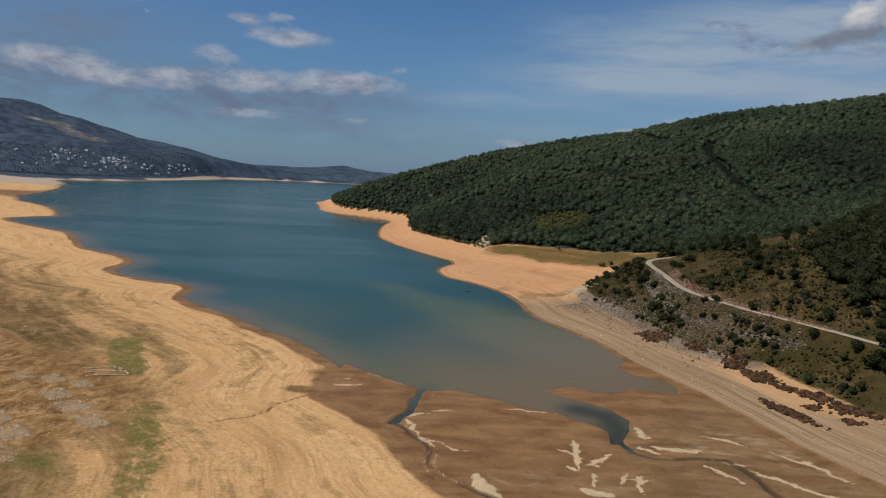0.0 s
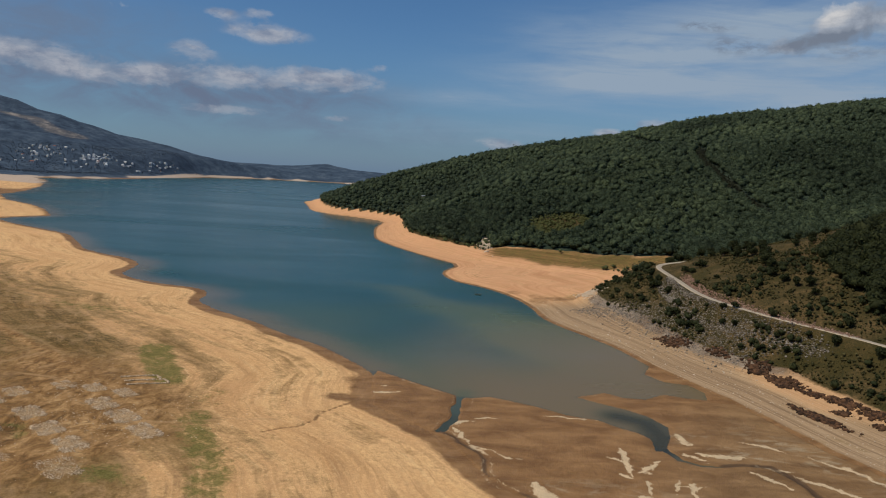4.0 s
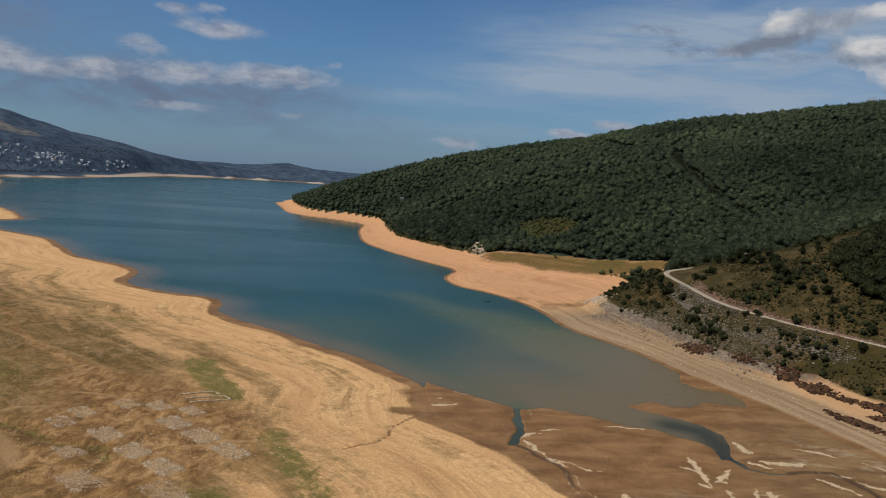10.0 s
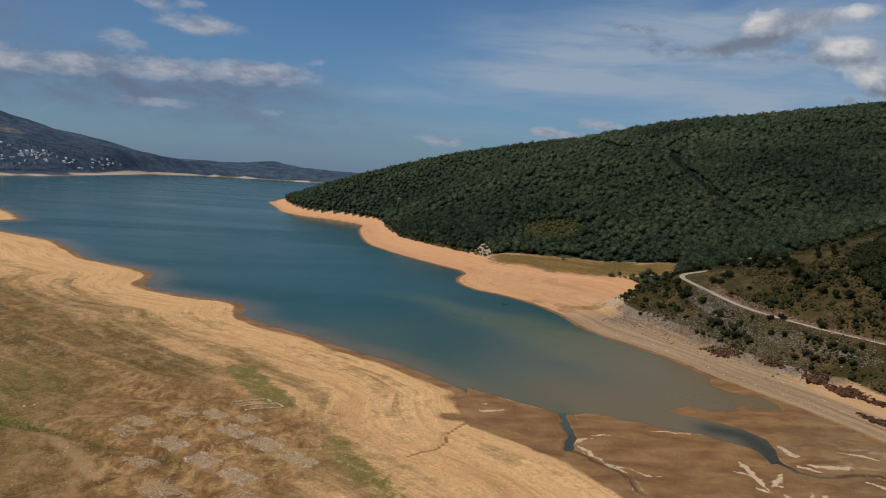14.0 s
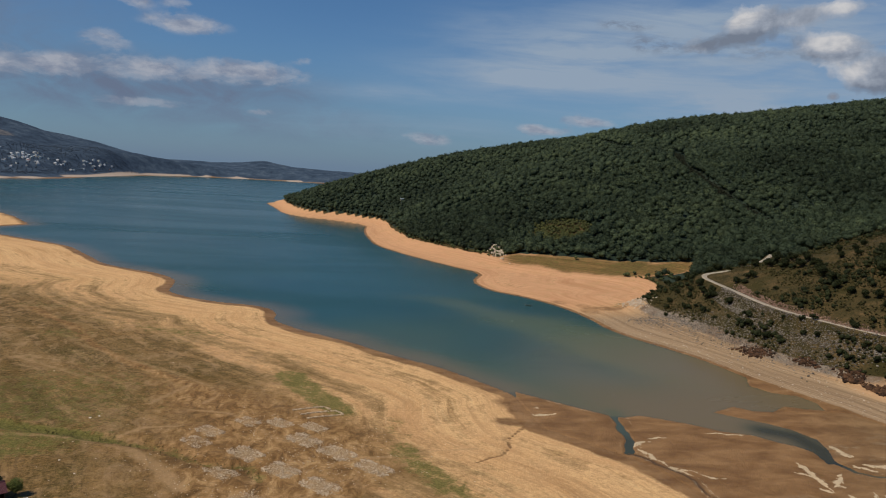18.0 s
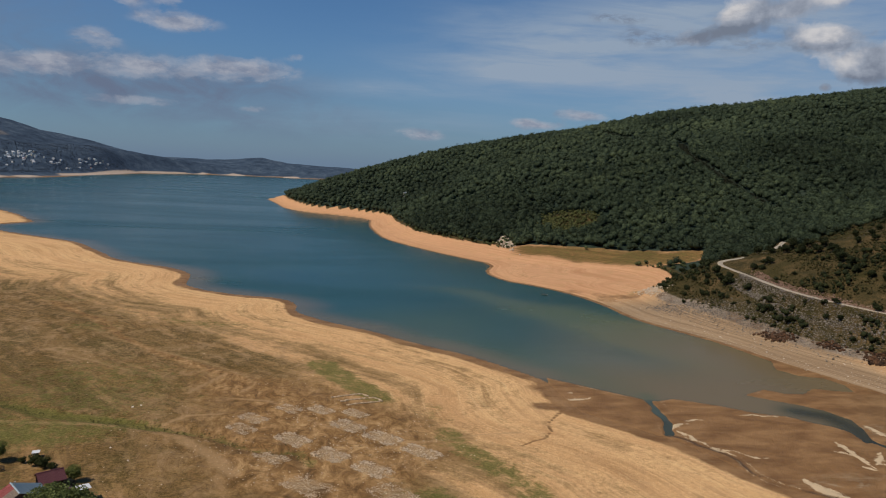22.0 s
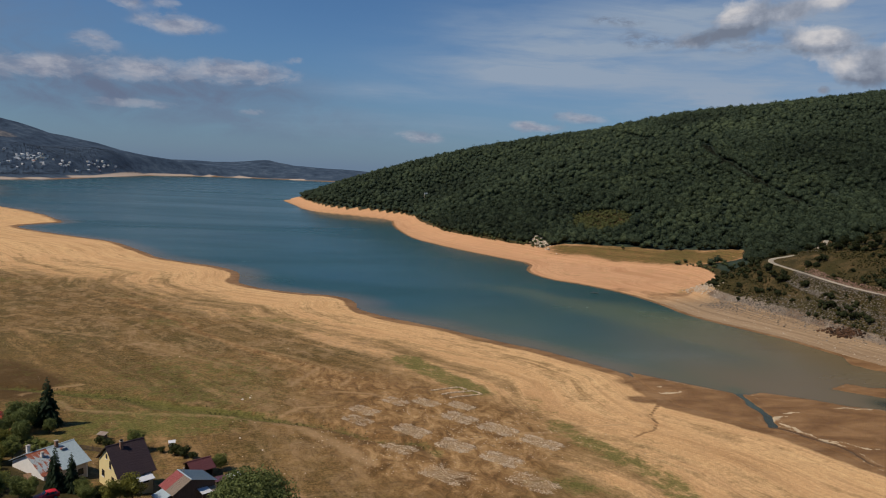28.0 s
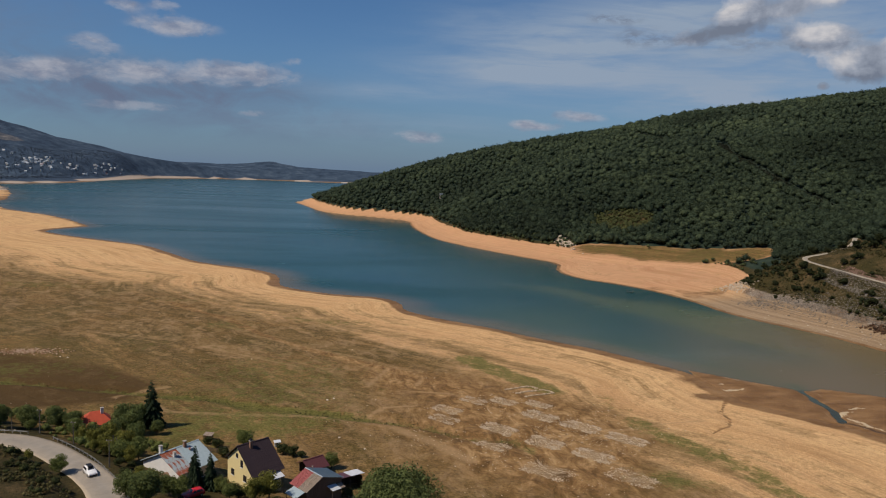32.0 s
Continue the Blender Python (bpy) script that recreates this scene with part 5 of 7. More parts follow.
def yellow_house():
    m = frame_matrix((-168.4, 147.4, 0.7), (0.766, 0.643))
    t = empty("house", m, "yellow rendered house with a steep dark brown roof", "house")
    L, Wl, Wr, ridge, drop, base = 6.9, 4.6, 5.9, 17.0, 4.7, 6.4
    gable_body(t, L, Wl, Wr, base, ridge - drop * 0.78, ridge - drop, ridge, (MAT["yellow"],) * 3)
    gable_roof(t, L, Wl, Wr, ridge, drop * 0.78, drop, 0.55, lambda s, i: MAT["browntile"], 0.8)
    for x, z, w, h in ((-0.6, 14.6, 0.7, 0.9), (1.3, 13.3, 0.85, 1.5), (-2.4, 10.4, 1.2, 1.3), (2.6, 10.4, 1.2, 1.3)):
        window(t, x, z, w, h)
    right = Matrix.Translation((Wr, 0, 0)) @ Matrix.Rotation(math.pi / 2, 4, "Z")
    for x in (1.6, 5.4):
        window(t, x, 10.2, 1.2, 1.2, m=right)
    chimney(t, 0.9, 2.4, 15.6, 17.7, 0.6, MAT["brick"], "brick chimney with a dark cap")
    part("chimney_cowl", a_box((0.9, 2.4, 17.95), (0.5, 0.5, 0.3), 0.05), MAT["black"], t)
    part("porch_roof", slab(bmesh.new(), [(Wr, 3.2, 11.6), (Wr + 2.2, 3.2, 11.0), (Wr + 2.2, 6.4, 11.0), (Wr, 6.4, 11.6)], 0.12), MAT["whitesheet"], t, "pale flat porch roof")
    for y in (3.4, 6.2):
        part("porch_post", rod(bmesh.new(), (Wr + 2.0, y, 6.6), (Wr + 2.0, y, 11.0), 0.08), MAT["greywood"], t)
    return t


def barn():
    m = frame_matrix((-150.3, 141.5, 2.2), (-0.635, 0.773)) @ Matrix.Diagonal((0.8, 0.8, 0.8, 1))
    t = empty("barn", m, "weathered plank barn with patched red, brown and grey sheet roofing", "barn")
    L, Wl, Wr, ridge, base = 7.0, 4.6, 6.6, 13.7, 6.0
    dl, dr = 2.6, 2.0
    r, el, er = ridge - 0.3, ridge - dl - 0.32, ridge - dr - 0.32
    # plank by plank gable
    n = 22
    front = part("front_wall", moved(wall_mesh([(-Wl + 0.1, base), (Wr - 0.1, base), (Wr - 0.1, er), (0, r - 0.1), (-Wl + 0.1, el)], 0.12, "y"), (0, 0.06, 0)), MAT["darkwood"], t)
    top = lambda x: r + (x / Wl) * (r - el) if x < 0 else r - (x / Wr) * (r - er)
    rng = random.Random(4)
    for i in range(n):
        a = -Wl + (Wl + Wr) * i / n
        b = a + (Wl + Wr) / n - 0.03
        part("plank", wall_mesh([(a, base), (b, base), (b, top(b)), (a, top(a))], -0.04 - 0.02 * rng.random(), "y"), MAT["greywood"], front)
    part("back_wall", moved(wall_mesh([(-Wl, base), (Wr, base), (Wr, er), (0, r), (-Wl, el)], 0.15, "y"), (0, L - 0.2, 0)), MAT["greywood"], t)
    for x, e in ((-Wl, el), (Wr - 0.15, er)):
        part("side_wall", moved(wall_mesh([(0.2, base), (L - 0.2, base), (L - 0.2, e), (0.2, e)], 0.15, "x"), (x, 0, 0)), MAT["greywood"], t)

    def pick(s, i):
        if s > 0:
            return MAT["sheet"]
        return MAT["beigesheet"] if i < 4 else MAT["redsheet"]
    gable_roof(t, L, Wl, Wr, ridge, dl, dr, 0.45, pick)
    low = part("lean_to_roof", slab(bmesh.new(), [(-Wl - 0.3, 0.4, 10.8), (-Wl - 0.3, 5.4, 10.8), (-Wl - 3.2, 5.4, 9.8), (-Wl - 3.2, 0.4, 9.8)], 0.10), MAT["sheet"], t, "pale blue lean-to roof")
    for y in (0.8, 5.0):
        part("post", rod(bmesh.new(), (-Wl - 3.0, y, 6.0), (-Wl - 3.0, y, 9.8), 0.09), MAT["greywood"], t)
    part("awning", slab(bmesh.new(), [(1.6, -0.1, 10.6), (4.4, -0.1, 10.5), (4.9, -2.2, 9.7), (2.0, -2.3, 9.8)], 0.06), MAT["whitesheet"], t, "pale sheet awning")
    part("awning", slab(bmesh.new(), [(4.6, -0.1, 10.2), (6.4, -0.1, 10.2), (6.8, -1.6, 9.4), (4.9, -1.7, 9.5)], 0.06), MAT["beigesheet"], t, "tan sheet awning")
    for x, y in ((2.1, -2.1), (4.8, -2.0), (6.7, -1.5)):
        part("post", rod(bmesh.new(), (x, y, 6.3), (x, y, 9.4), 0.07), MAT["greywood"], t)
    chimney(t, 0.3, 4.6, 13.2, 14.9, 0.22, MAT["steel"], "thin metal flue")
    return t


def small_shed(name, label, x, y, z, yaw, w, l, h, roofs, open_front=True):
    t = empty(name, Matrix.Translation((x, y, z)) @ Matrix.Rotation(radians(yaw), 4, "Z"), label, "shed")
    for sx in (-1, 1):
        for sy in (-1, 0, 1):
            part("post", rod(bmesh.new(), (sx * w / 2, sy * l / 2, -0.8), (sx * w / 2, sy * l / 2, h), 0.09), MAT["greywood"], t)
    part("back_wall", a_box((-w / 2, 0, h / 2 - 0.4), (0.08, l, h + 0.7)), MAT["darkwood"], t)
    part("side_wall", a_box((0, -l / 2, h / 2 - 0.4), (w, 0.08, h + 0.7)), MAT["darkwood"], t)
    part("side_wall", a_box((0, l / 2, h / 2 - 0.4), (w, 0.08, h + 0.7)), MAT["darkwood"], t)
    if not open_front:
        part("front_wall", a_box((w / 2, 0, h / 2 - 0.4), (0.08, l, h + 0.7)), MAT["greywood"], t)
    n = len(roofs)
    for i, mat in enumerate(roofs):
        a, b = -l / 2 - 0.4 + (l + 0.8) * i / n, -l / 2 - 0.4 + (l + 0.8) * (i + 1) / n
        part("roof", slab(bmesh.new(), [(-w / 2 - 0.4, a, h + 0.10 + 0.03 * i), (w / 2 + 0.5, a, h + 0.75 + 0.03 * i), (w / 2 + 0.5, b, h + 0.75 + 0.03 * i), (-w / 2 - 0.4, b, h + 0.10 + 0.03 * i)], 0.08), mat, t)
    return t


def pitched_shed():
    t = empty("shed", frame_matrix((-155.6, 161.6, 0), (0.80, 0.60)), "small timber shed with a maroon sheet roof beside a tree", "shed")
    base, ridge = 3.6, 8.2
    gable_roof(t, 5.0, 2.3, 2.6, ridge, 1.2, 1.5, 0.4, lambda s, i: MAT["maroon"])
    for y in (0.2, 4.8):
        for x in (-2.2, 2.5):
            part("post", rod(bmesh.new(), (x, y, base), (x, y, ridge - 1.4), 0.10), MAT["greywood"], t)
    part("back_wall", a_box((-2.2, 2.5, 5.2), (0.08, 4.6, 3.3)), MAT["darkwood"], t)
    part("back_wall", a_box((0, 4.9, 5.2), (4.4, 0.08, 3.3)), MAT["darkwood"], t)
    part("front_wall", a_box((1.9, 0.1, 5.0), (1.2, 0.1, 3.0)), MAT["whitecap"], t)


def orange_house():
    t = empty("house", Matrix.Translation((-213.5, 190.5, 0)) @ Matrix.Rotation(radians(28), 4, "Z"), "small house with a bright orange-red hipped roof among trees", "house")
    part("walls", a_box((0, 0, 5.6), (7.0, 6.2, 4.2)), MAT["white"], t)
    apex = [(-1.2, 0, 10.4), (1.2, 0, 10.4)]
    c = [(-4.1, -3.7, 7.6), (4.1, -3.7, 7.6), (4.1, 3.7, 7.6), (-4.1, 3.7, 7.6)]
    for pts in ([c[0], c[1], apex[1], apex[0]], [c[1], c[2], apex[1]], [c[2], c[3], apex[0], apex[1]], [c[3], c[0], apex[0]]):
        bm = bmesh.new()
        f = bm.faces.new([bm.verts.new(p) for p in pts])
        bmesh.ops.subdivide_edges(bm, edges=bm.edges, cuts=5, use_grid_fill=True)
        bmesh.ops.solidify(bm, geom=bm.faces[:], thickness=0.12)
        part("roof_slope", bm, MAT["orange"], t)
    chimney(t, 1.6, -0.6, 9.0, 11.2, 0.7, MAT["whitecap"], "pale chimney")


def wood_hut():
    t = empty("wood_store", Matrix.Translation((-182.5, 184.5, 4.2)) @ Matrix.Rotation(radians(-20), 4, "Z") @ Matrix.Diagonal((0.75, 0.75, 0.9, 1)), "small open wood store stacked with split logs", "wood store")
    for sx in (-1, 1):
        for sy in (-1, 1):
            part("post", rod(bmesh.new(), (sx * 1.5, sy * 0.9, -0.4), (sx * 1.5, sy * 0.9, 1.9), 0.08), MAT["greywood"], t)
    part("roof", slab(bmesh.new(), [(-1.7, -1.05, 1.85), (1.7, -1.05, 1.9), (1.7, 1.05, 2.35), (-1.7, 1.05, 2.3)], 0.07), MAT["beigesheet"], t, "pale sheet roof")
    rng = random.Random(8)
    me = log_mesh()
    for r in range(8):
        for i in range(9):
            ob = new("log", me)
            ob.parent = t
            ob.matrix_basis = Matrix.Translation((-1.25 + i * 0.31 + 0.05 * rng.random(), -0.1 + 0.12 * rng.random(), 0.12 + r * 0.2)) @ Matrix.Rotation(math.pi / 2, 4, "X") @ Matrix.Rotation(rng.random() * 6, 4, "Z")


def log_mesh():
    bm = bmesh.new()
    bmesh.ops.create_cone(bm, cap_ends=True, segments=6, radius1=0.13, radius2=0.12, depth=1.3)
    me = bpy.data.meshes.new("log")
    bm.to_mesh(me)
    bm.free()
    me.materials.append(MAT["log"])
    return me


def wood_pile(x, y, yaw, cols, rows, label):
    z = ground_z(x, y)
    t = empty("wood_pile", Matrix.Translation((x, y, z)) @ Matrix.Rotation(radians(yaw), 4, "Z"), label, "firewood")
    me, rng = log_mesh(), random.Random(cols)
    for r in range(rows):
        for i in range(cols - r // 2):
            ob = new("log", me)
            ob.parent = t
            ob.matrix_basis = Matrix.Translation(((i - cols / 2 + 0.5 * (r % 2)) * 0.26, 0.15 * rng.random(), 0.1 + r * 0.2)) @ Matrix.Rotation(math.pi / 2, 4, "X") @ Matrix.Rotation(rng.random() * 6, 4, "Z")


def white_hut():
    z = ground_z(-164, 180)
    t = empty("hut", Matrix.Translation((-164, 180, z)) @ Matrix.Rotation(radians(15), 4, "Z") @ Matrix.Diagonal((0.8, 0.8, 0.7, 1)), "tiny pale garden hut with a flat sheet roof", "hut")
    for c, s in (((-0.8, 0, 0.9), (0.08, 1.5, 1.9)), ((0.8, 0, 0.9), (0.08, 1.5, 1.9)), ((0, 0.75, 0.9), (1.6, 0.08, 1.9)), ((-0.45, -0.75, 0.9), (0.7, 0.08, 1.9))):
        part("wall", a_box(c, s), MAT["greysheet"], t)
    part("roof", slab(bmesh.new(), [(-1.1, -1.1, 1.9), (1.1, -1.1, 1.95), (1.1, 1.1, 2.1), (-1.1, 1.1, 2.05)], 0.08), MAT["whitesheet"], t)


def garden_fence():
    pts = resample([(-186, 176), (-178, 174), (-172, 172), (-166, 171)], 1.6)
    t = empty("fence", Matrix.Translation((pts[0][0], pts[0][1], ground_z(*pts[0]))), "grey weathered picket fence behind the houses", "fence")
    o = Vector(t.matrix_basis.translation)
    post = None
    for i, p in enumerate(pts):
        z = ground_z(*p)
        part("post", rod(bmesh.new(), Vector((p[0], p[1], z - 0.3)) - o, Vector((p[0], p[1], z + 1.3)) - o, 0.06), MAT["greywood"], t)
        if i + 1 < len(pts):
            q = pts[i + 1]
            zq = ground_z(*q)
            for h in (0.45, 1.05):
                part("rail", rod(bmesh.new(), Vector((p[0], p[1], z + h)) - o, Vector((q[0], q[1], zq + h)) - o, 0.035, sides=5), MAT["greywood"], t)
            for k in range(6):
                a = (k + 0.5) / 6
                c = Vector((p[0] + (q[0] - p[0]) * a, p[1] + (q[1] - p[1]) * a, z + (zq - z) * a)) - o
                part("picket", a_box(c + Vector((0, 0, 0.6)), (0.11, 0.03, 1.15)), MAT["greywood"], t)


white_house()
yellow_house()
barn()
pitched_shed()
small_shed("shed", "long open shed with maroon and white roof sheets over firewood", -145.2, 154.5, ground_z(-145.2, 154.5), -62, 3.2, 6.2, 2.6, [MAT["maroon"], MAT["maroon"], MAT["whitesheet"], MAT["whitesheet"]])
orange_house()
wood_hut()
white_hut()
garden_fence()
wood_pile(-182.6, 144.2, 118, 16, 6, "low stack of split firewood beside the white house")
wood_pile(-146.2, 133.9, 30, 12, 7, "stack of split firewood under the barn awning")


# ---- cars ----
def car(name, label, m, paint, box_on_roof):
    t = empty(name, m, label, "car")
    # stations along the length: y, half width low, half width top, sill, shoulder, roof
    st = [(-2.12, 0.70, 0.62, 0.42, 0.72, 0.74), (-2.0, 0.84, 0.74, 0.30, 0.86, 0.90), (-1.1, 0.90, 0.80, 0.26, 0.98, 1.02), (-0.75, 0.90, 0.74, 0.26, 1.00, 1.20), (-0.1, 0.90, 0.66, 0.26, 1.02, 1.56),
          (0.9, 0.90, 0.66, 0.26, 1.04, 1.58), (1.6, 0.89, 0.66, 0.28, 1.04, 1.50), (2.0, 0.84, 0.66, 0.34, 1.00, 1.10), (2.12, 0.76, 0.66, 0.46, 0.80, 0.86)]
    bm = bmesh.new()
    rings = []
    for y, wl, wt, s, sh, r in st:
        pts = [(-wl, s), (-wl * 1.02, (s + sh) / 2), (-wl * 0.98, sh), (-wt, r - 0.06), (-wt * 0.8, r), (wt * 0.8, r), (wt, r - 0.06), (wl * 0.98, sh), (wl * 1.02, (s + sh) / 2), (wl, s)]
        rings.append([bm.verts.new((x, y, z)) for x, z in pts])
    for a, b in zip(rings, rings[1:]):
        for i in range(10):
            bm.faces.new((a[i], a[(i + 1) % 10], b[(i + 1) % 10], b[i]))
    bm.faces.new(rings[0])
    bm.faces.new(rings[-1][::-1])
    bmesh.ops.recalc_face_normals(bm, faces=bm.faces)
    body = part("body", bm, paint, t)
    for p in body.data.polygons:
        p.use_smooth = True
    part("windscreen", slab(bmesh.new(), [(-0.62, -0.70, 1.235), (0.62, -0.70, 1.235), (0.54, -0.16, 1.545), (-0.54, -0.16, 1.545)], 0.02), MAT["glass"], t)
    part("rear_window", slab(bmesh.new(), [(-0.54, 1.66, 1.475), (0.54, 1.66, 1.475), (0.56, 1.98, 1.16), (-0.56, 1.98, 1.16)], 0.02), MAT["glass"], t)
    for s in (-1, 1):
        for y0, y1 in ((-0.50, 0.32), (0.38, 1.15), (1.20, 1.58)):
            bm = bmesh.new()
            v = [bm.verts.new(p) for p in ((s * 0.905, y0, 1.06), (s * 0.905, y1, 1.06), (s * 0.735, min(y1, 1.5), 1.44), (s * 0.735, max(y0, -0.15), 1.44))]
            bm.faces.new(v if s > 0 else v[::-1])
            bmesh.ops.solidify(bm, geom=bm.faces[:], thickness=0.02)
            part("side_window", bm, MAT["glass"], t)
        for y in (-1.35, 1.32):
            bm = rod(bmesh.new(), (s * 0.72, y, 0.32), (s * 0.93, y, 0.32), 0.32, sides=18)
            w = part("wheel", bm, MAT["rubber"], t, "black tyre")
            part("rim", rod(bmesh.new(), (s * 0.90, y, 0.32), (s * 0.945, y, 0.32), 0.2, sides=12), MAT["steel"], w)
        part("headlight", a_box((s * 0.60, -2.06, 0.72), (0.34, 0.14, 0.16), 0.03), MAT["lamp"], t)
        part("tail_light", a_box((s * 0.66, 2.05, 0.90), (0.24, 0.12, 0.26), 0.03), MAT["tail"], t)
        part("mirror", a_box((s * 1.0, -0.42, 1.08), (0.18, 0.1, 0.14), 0.03), paint, t)
    part("bumper", a_box((0, 2.10, 0.48), (1.5, 0.12, 0.24), 0.04), MAT["black"], t)
    part("bumper", a_box((0, -2.10, 0.45), (1.5, 0.12, 0.24), 0.04), MAT["black"], t)
    part("number_plate", a_box((0, 2.17, 0.62), (0.5, 0.02, 0.11)), MAT["whitecap"], t)
    if box_on_roof:
        part("roof_box", a_box((0, 0.5, 1.72), (0.95, 1.7, 0.26), 0.08), MAT["black"], t, "black roof box")
    return t


car("car", "white hatchback with a black roof box driving on the road", frame_matrix((-197.2, 142.6, ROAD_WEST_Z[5] + 0.14), (-0.59, 0.81)), MAT["carwhite"], True)
car("car", "bright red car parked under trees by the white house", frame_matrix((-174.8, 133.9, ground_z(-174.8, 133.9) + 0.05), (0.8, 0.6)), MAT["carred"], False)


# ---- road furniture ----
def guard_rail(line, label):
    c = resample(line, 2.0)
    z = [ground_z(x, y) for x, y in c]
    o = Vector((c[0][0], c[0][1], z[0]))
    t = empty("guard_rail", Matrix.Translation(o), label, "guard rail")
    for i, p in enumerate(c):
        q = Vector((p[0], p[1], z[i])) - o
        part("post", a_box(q + Vector((0, 0, 0.3)), (0.14, 0.14, 1.1), 0.01), MAT["concrete"], t)
        if i + 1 < len(c):
            r = Vector((c[i + 1][0], c[i + 1][1], z[i + 1])) - o
            d = (r - q)
            n = Vector((d.y, -d.x, 0)).normalized() * 0.09
            bm = bmesh.new()
            prof = [(0.52, 0.0), (0.60, 0.5), (0.68, 0.0), (0.76, 0.5), (0.84, 0.0)]
            vs = [[bm.verts.new(e + Vector((0, 0, h)) + n * (1 + k)) for h, k in prof] for e in (q, r)]
            for k in range(4):
                bm.faces.new((vs[0][k], vs[1][k], vs[1][k + 1], vs[0][k + 1]))
            bmesh.ops.solidify(bm, geom=bm.faces[:], thickness=0.02)
            part("rail", bm, MAT["steel"], t)
    return t


guard_rail([(-213.0, 163.6), (-206.2, 157.6), (-198.6, 149.6), (-191.0, 139.2), (-187.2, 133.2), (-183, 124), (-178, 112)], "weathered steel guard rail on posts along the road's outer edge")
guard_rail([(-232, 169.8), (-226, 168.9), (-218.5, 167.0)], "short pale guard rail at the road bend")


def utility_pole(x, y, h, arm, lean=0.0):
    t = empty("utility_pole", Matrix.Translation((x, y, ground_z(x, y) - 0.2)) @ Matrix.Rotation(radians(lean), 4, "Y"), "slim weathered wooden utility pole", "pole", "poles along the road")
    part("pole", rod(bmesh.new(), (0, 0, 0), (0, 0, h), 0.13, 0.08, 8), MAT["pole"], t)
    if arm:
        part("cross_arm", a_box((0, 0, h - 0.35), (1.1, 0.09, 0.11)), MAT["pole"], t)
        for s in (-0.45, 0.45):
            part("insulator", rod(bmesh.new(), (s, 0, h - 0.28), (s, 0, h - 0.1), 0.05), MAT["whitecap"], t)


for x, y, h, arm, lean in ((-226, 172, 3.4, 0, 0), (-218.5, 169.5, 6.2, 1, 0), (-207.5, 160.8, 5.6, 1, 0), (-194.6, 146.0, 6.4, 1, 0), (-198.6, 160.2, 5.2, 0, 0), (-197.0, 160.8, 5.0, 0, -14)):
    utility_pole(x, y, h, arm, lean)


# ---- boat ----
def boat():
    t = empty("boat", Matrix.Translation((39.6, 456.5, 0.02)) @ Matrix.Rotation(radians(62), 4, "Z"), "small worn rowing boat floating near the far bank", "boat")
    bm = bmesh.new()
    st = [(-2.3, 0.62, 0.0), (-1.2, 0.82, -0.05), (0.2, 0.85, -0.05), (1.4, 0.62, 0.0), (2.4, 0.06, 0.2)]
    rings = [[bm.verts.new(p) for p in ((-w, y, 0.48 + 0.1 * abs(y) / 2.4), (-w * 0.75, y, 0.0 + k), (w * 0.75, y, 0.0 + k), (w, y, 0.48 + 0.1 * abs(y) / 2.4))] for y, w, k in st]
    for a, b in zip(rings, rings[1:]):
        for i in range(3):
            bm.faces.new((a[i], a[i + 1], b[i + 1], b[i]))
    bm.faces.new(rings[0])
    bmesh.ops.solidify(bm, geom=bm.faces[:], thickness=0.05)
    part("hull", bm, MAT["hull"], t)
    for y in (-1.3, 0.3):
        part("bench", a_box((0, y, 0.36), (1.45, 0.28, 0.05)), MAT["greywood"], t)


boat()


# ---- stones ----
def stone_arrays(rng, pts, sizes, flat=0.6):
    """Rough angular stones, one for each point."""
    cube = np.array([(x, y, z) for x in (-1, 1) for y in (-1, 1) for z in (-1, 1)], float)
    quads = np.array([(0, 1, 3, 2), (4, 6, 7, 5), (0, 4, 5, 1), (2, 3, 7, 6), (0, 2, 6, 4), (1, 5, 7, 3)])
    n = len(pts)
    v = cube[None] * (0.72 + 0.5 * rng.random((n, 8, 3)))
    a = rng.uniform(0, 6.28, n)
    b = rng.uniform(-0.5, 0.5, n)
    c, s = np.cos(a)[:, None], np.sin(a)[:, None]
    x, y, z = v[..., 0], v[..., 1] * 0.75, v[..., 2] * flat
    y, z = y * np.cos(b)[:, None] - z * np.sin(b)[:, None], y * np.sin(b)[:, None] + z * np.cos(b)[:, None]
    v = np.stack([c * x - s * y, s * x + c * y, z], -1) * np.asarray(sizes)[:, None, None] + np.asarray(pts)[:, None]
    f = (quads[None] + 8 * np.arange(n)[:, None, None]).reshape(-1, 4)
    return v.reshape(-1, 3), f


def stone_mat(name, dark, light):
    m, g = material(name)
    geo = g.t.nodes.new("ShaderNodeNewGeometry")
    p = g.coords("Object")
    col = g.ramp(geo.outputs["Random Per Island"], [(0.0, dark), (1.0, light)])
    col = g.mix(g.ramp(g.noise(p, 3.0, 4, 0.7), [(0.4, 0.0), (0.75, 0.5)]), col, tuple(c * 0.6 for c in dark))
    g.surface(col, 0.95, g.bump(g.noise(p, 6, 3, 0.7), 0.4, 0.03), spec=0.2)
    return m


RUIN = stone_mat("ruin_stone", (0.30, 0.225, 0.145), (0.64, 0.51, 0.36))
SHARD = stone_mat("red_brown_shards", (0.020, 0.012, 0.008), (0.115, 0.060, 0.032))
SCREE = stone_mat("grey_scree", (0.075, 0.064, 0.054), (0.27, 0.24, 0.205))
PALE = stone_mat("pale_limestone", (0.36, 0.29, 0.21), (0.56, 0.48, 0.38))


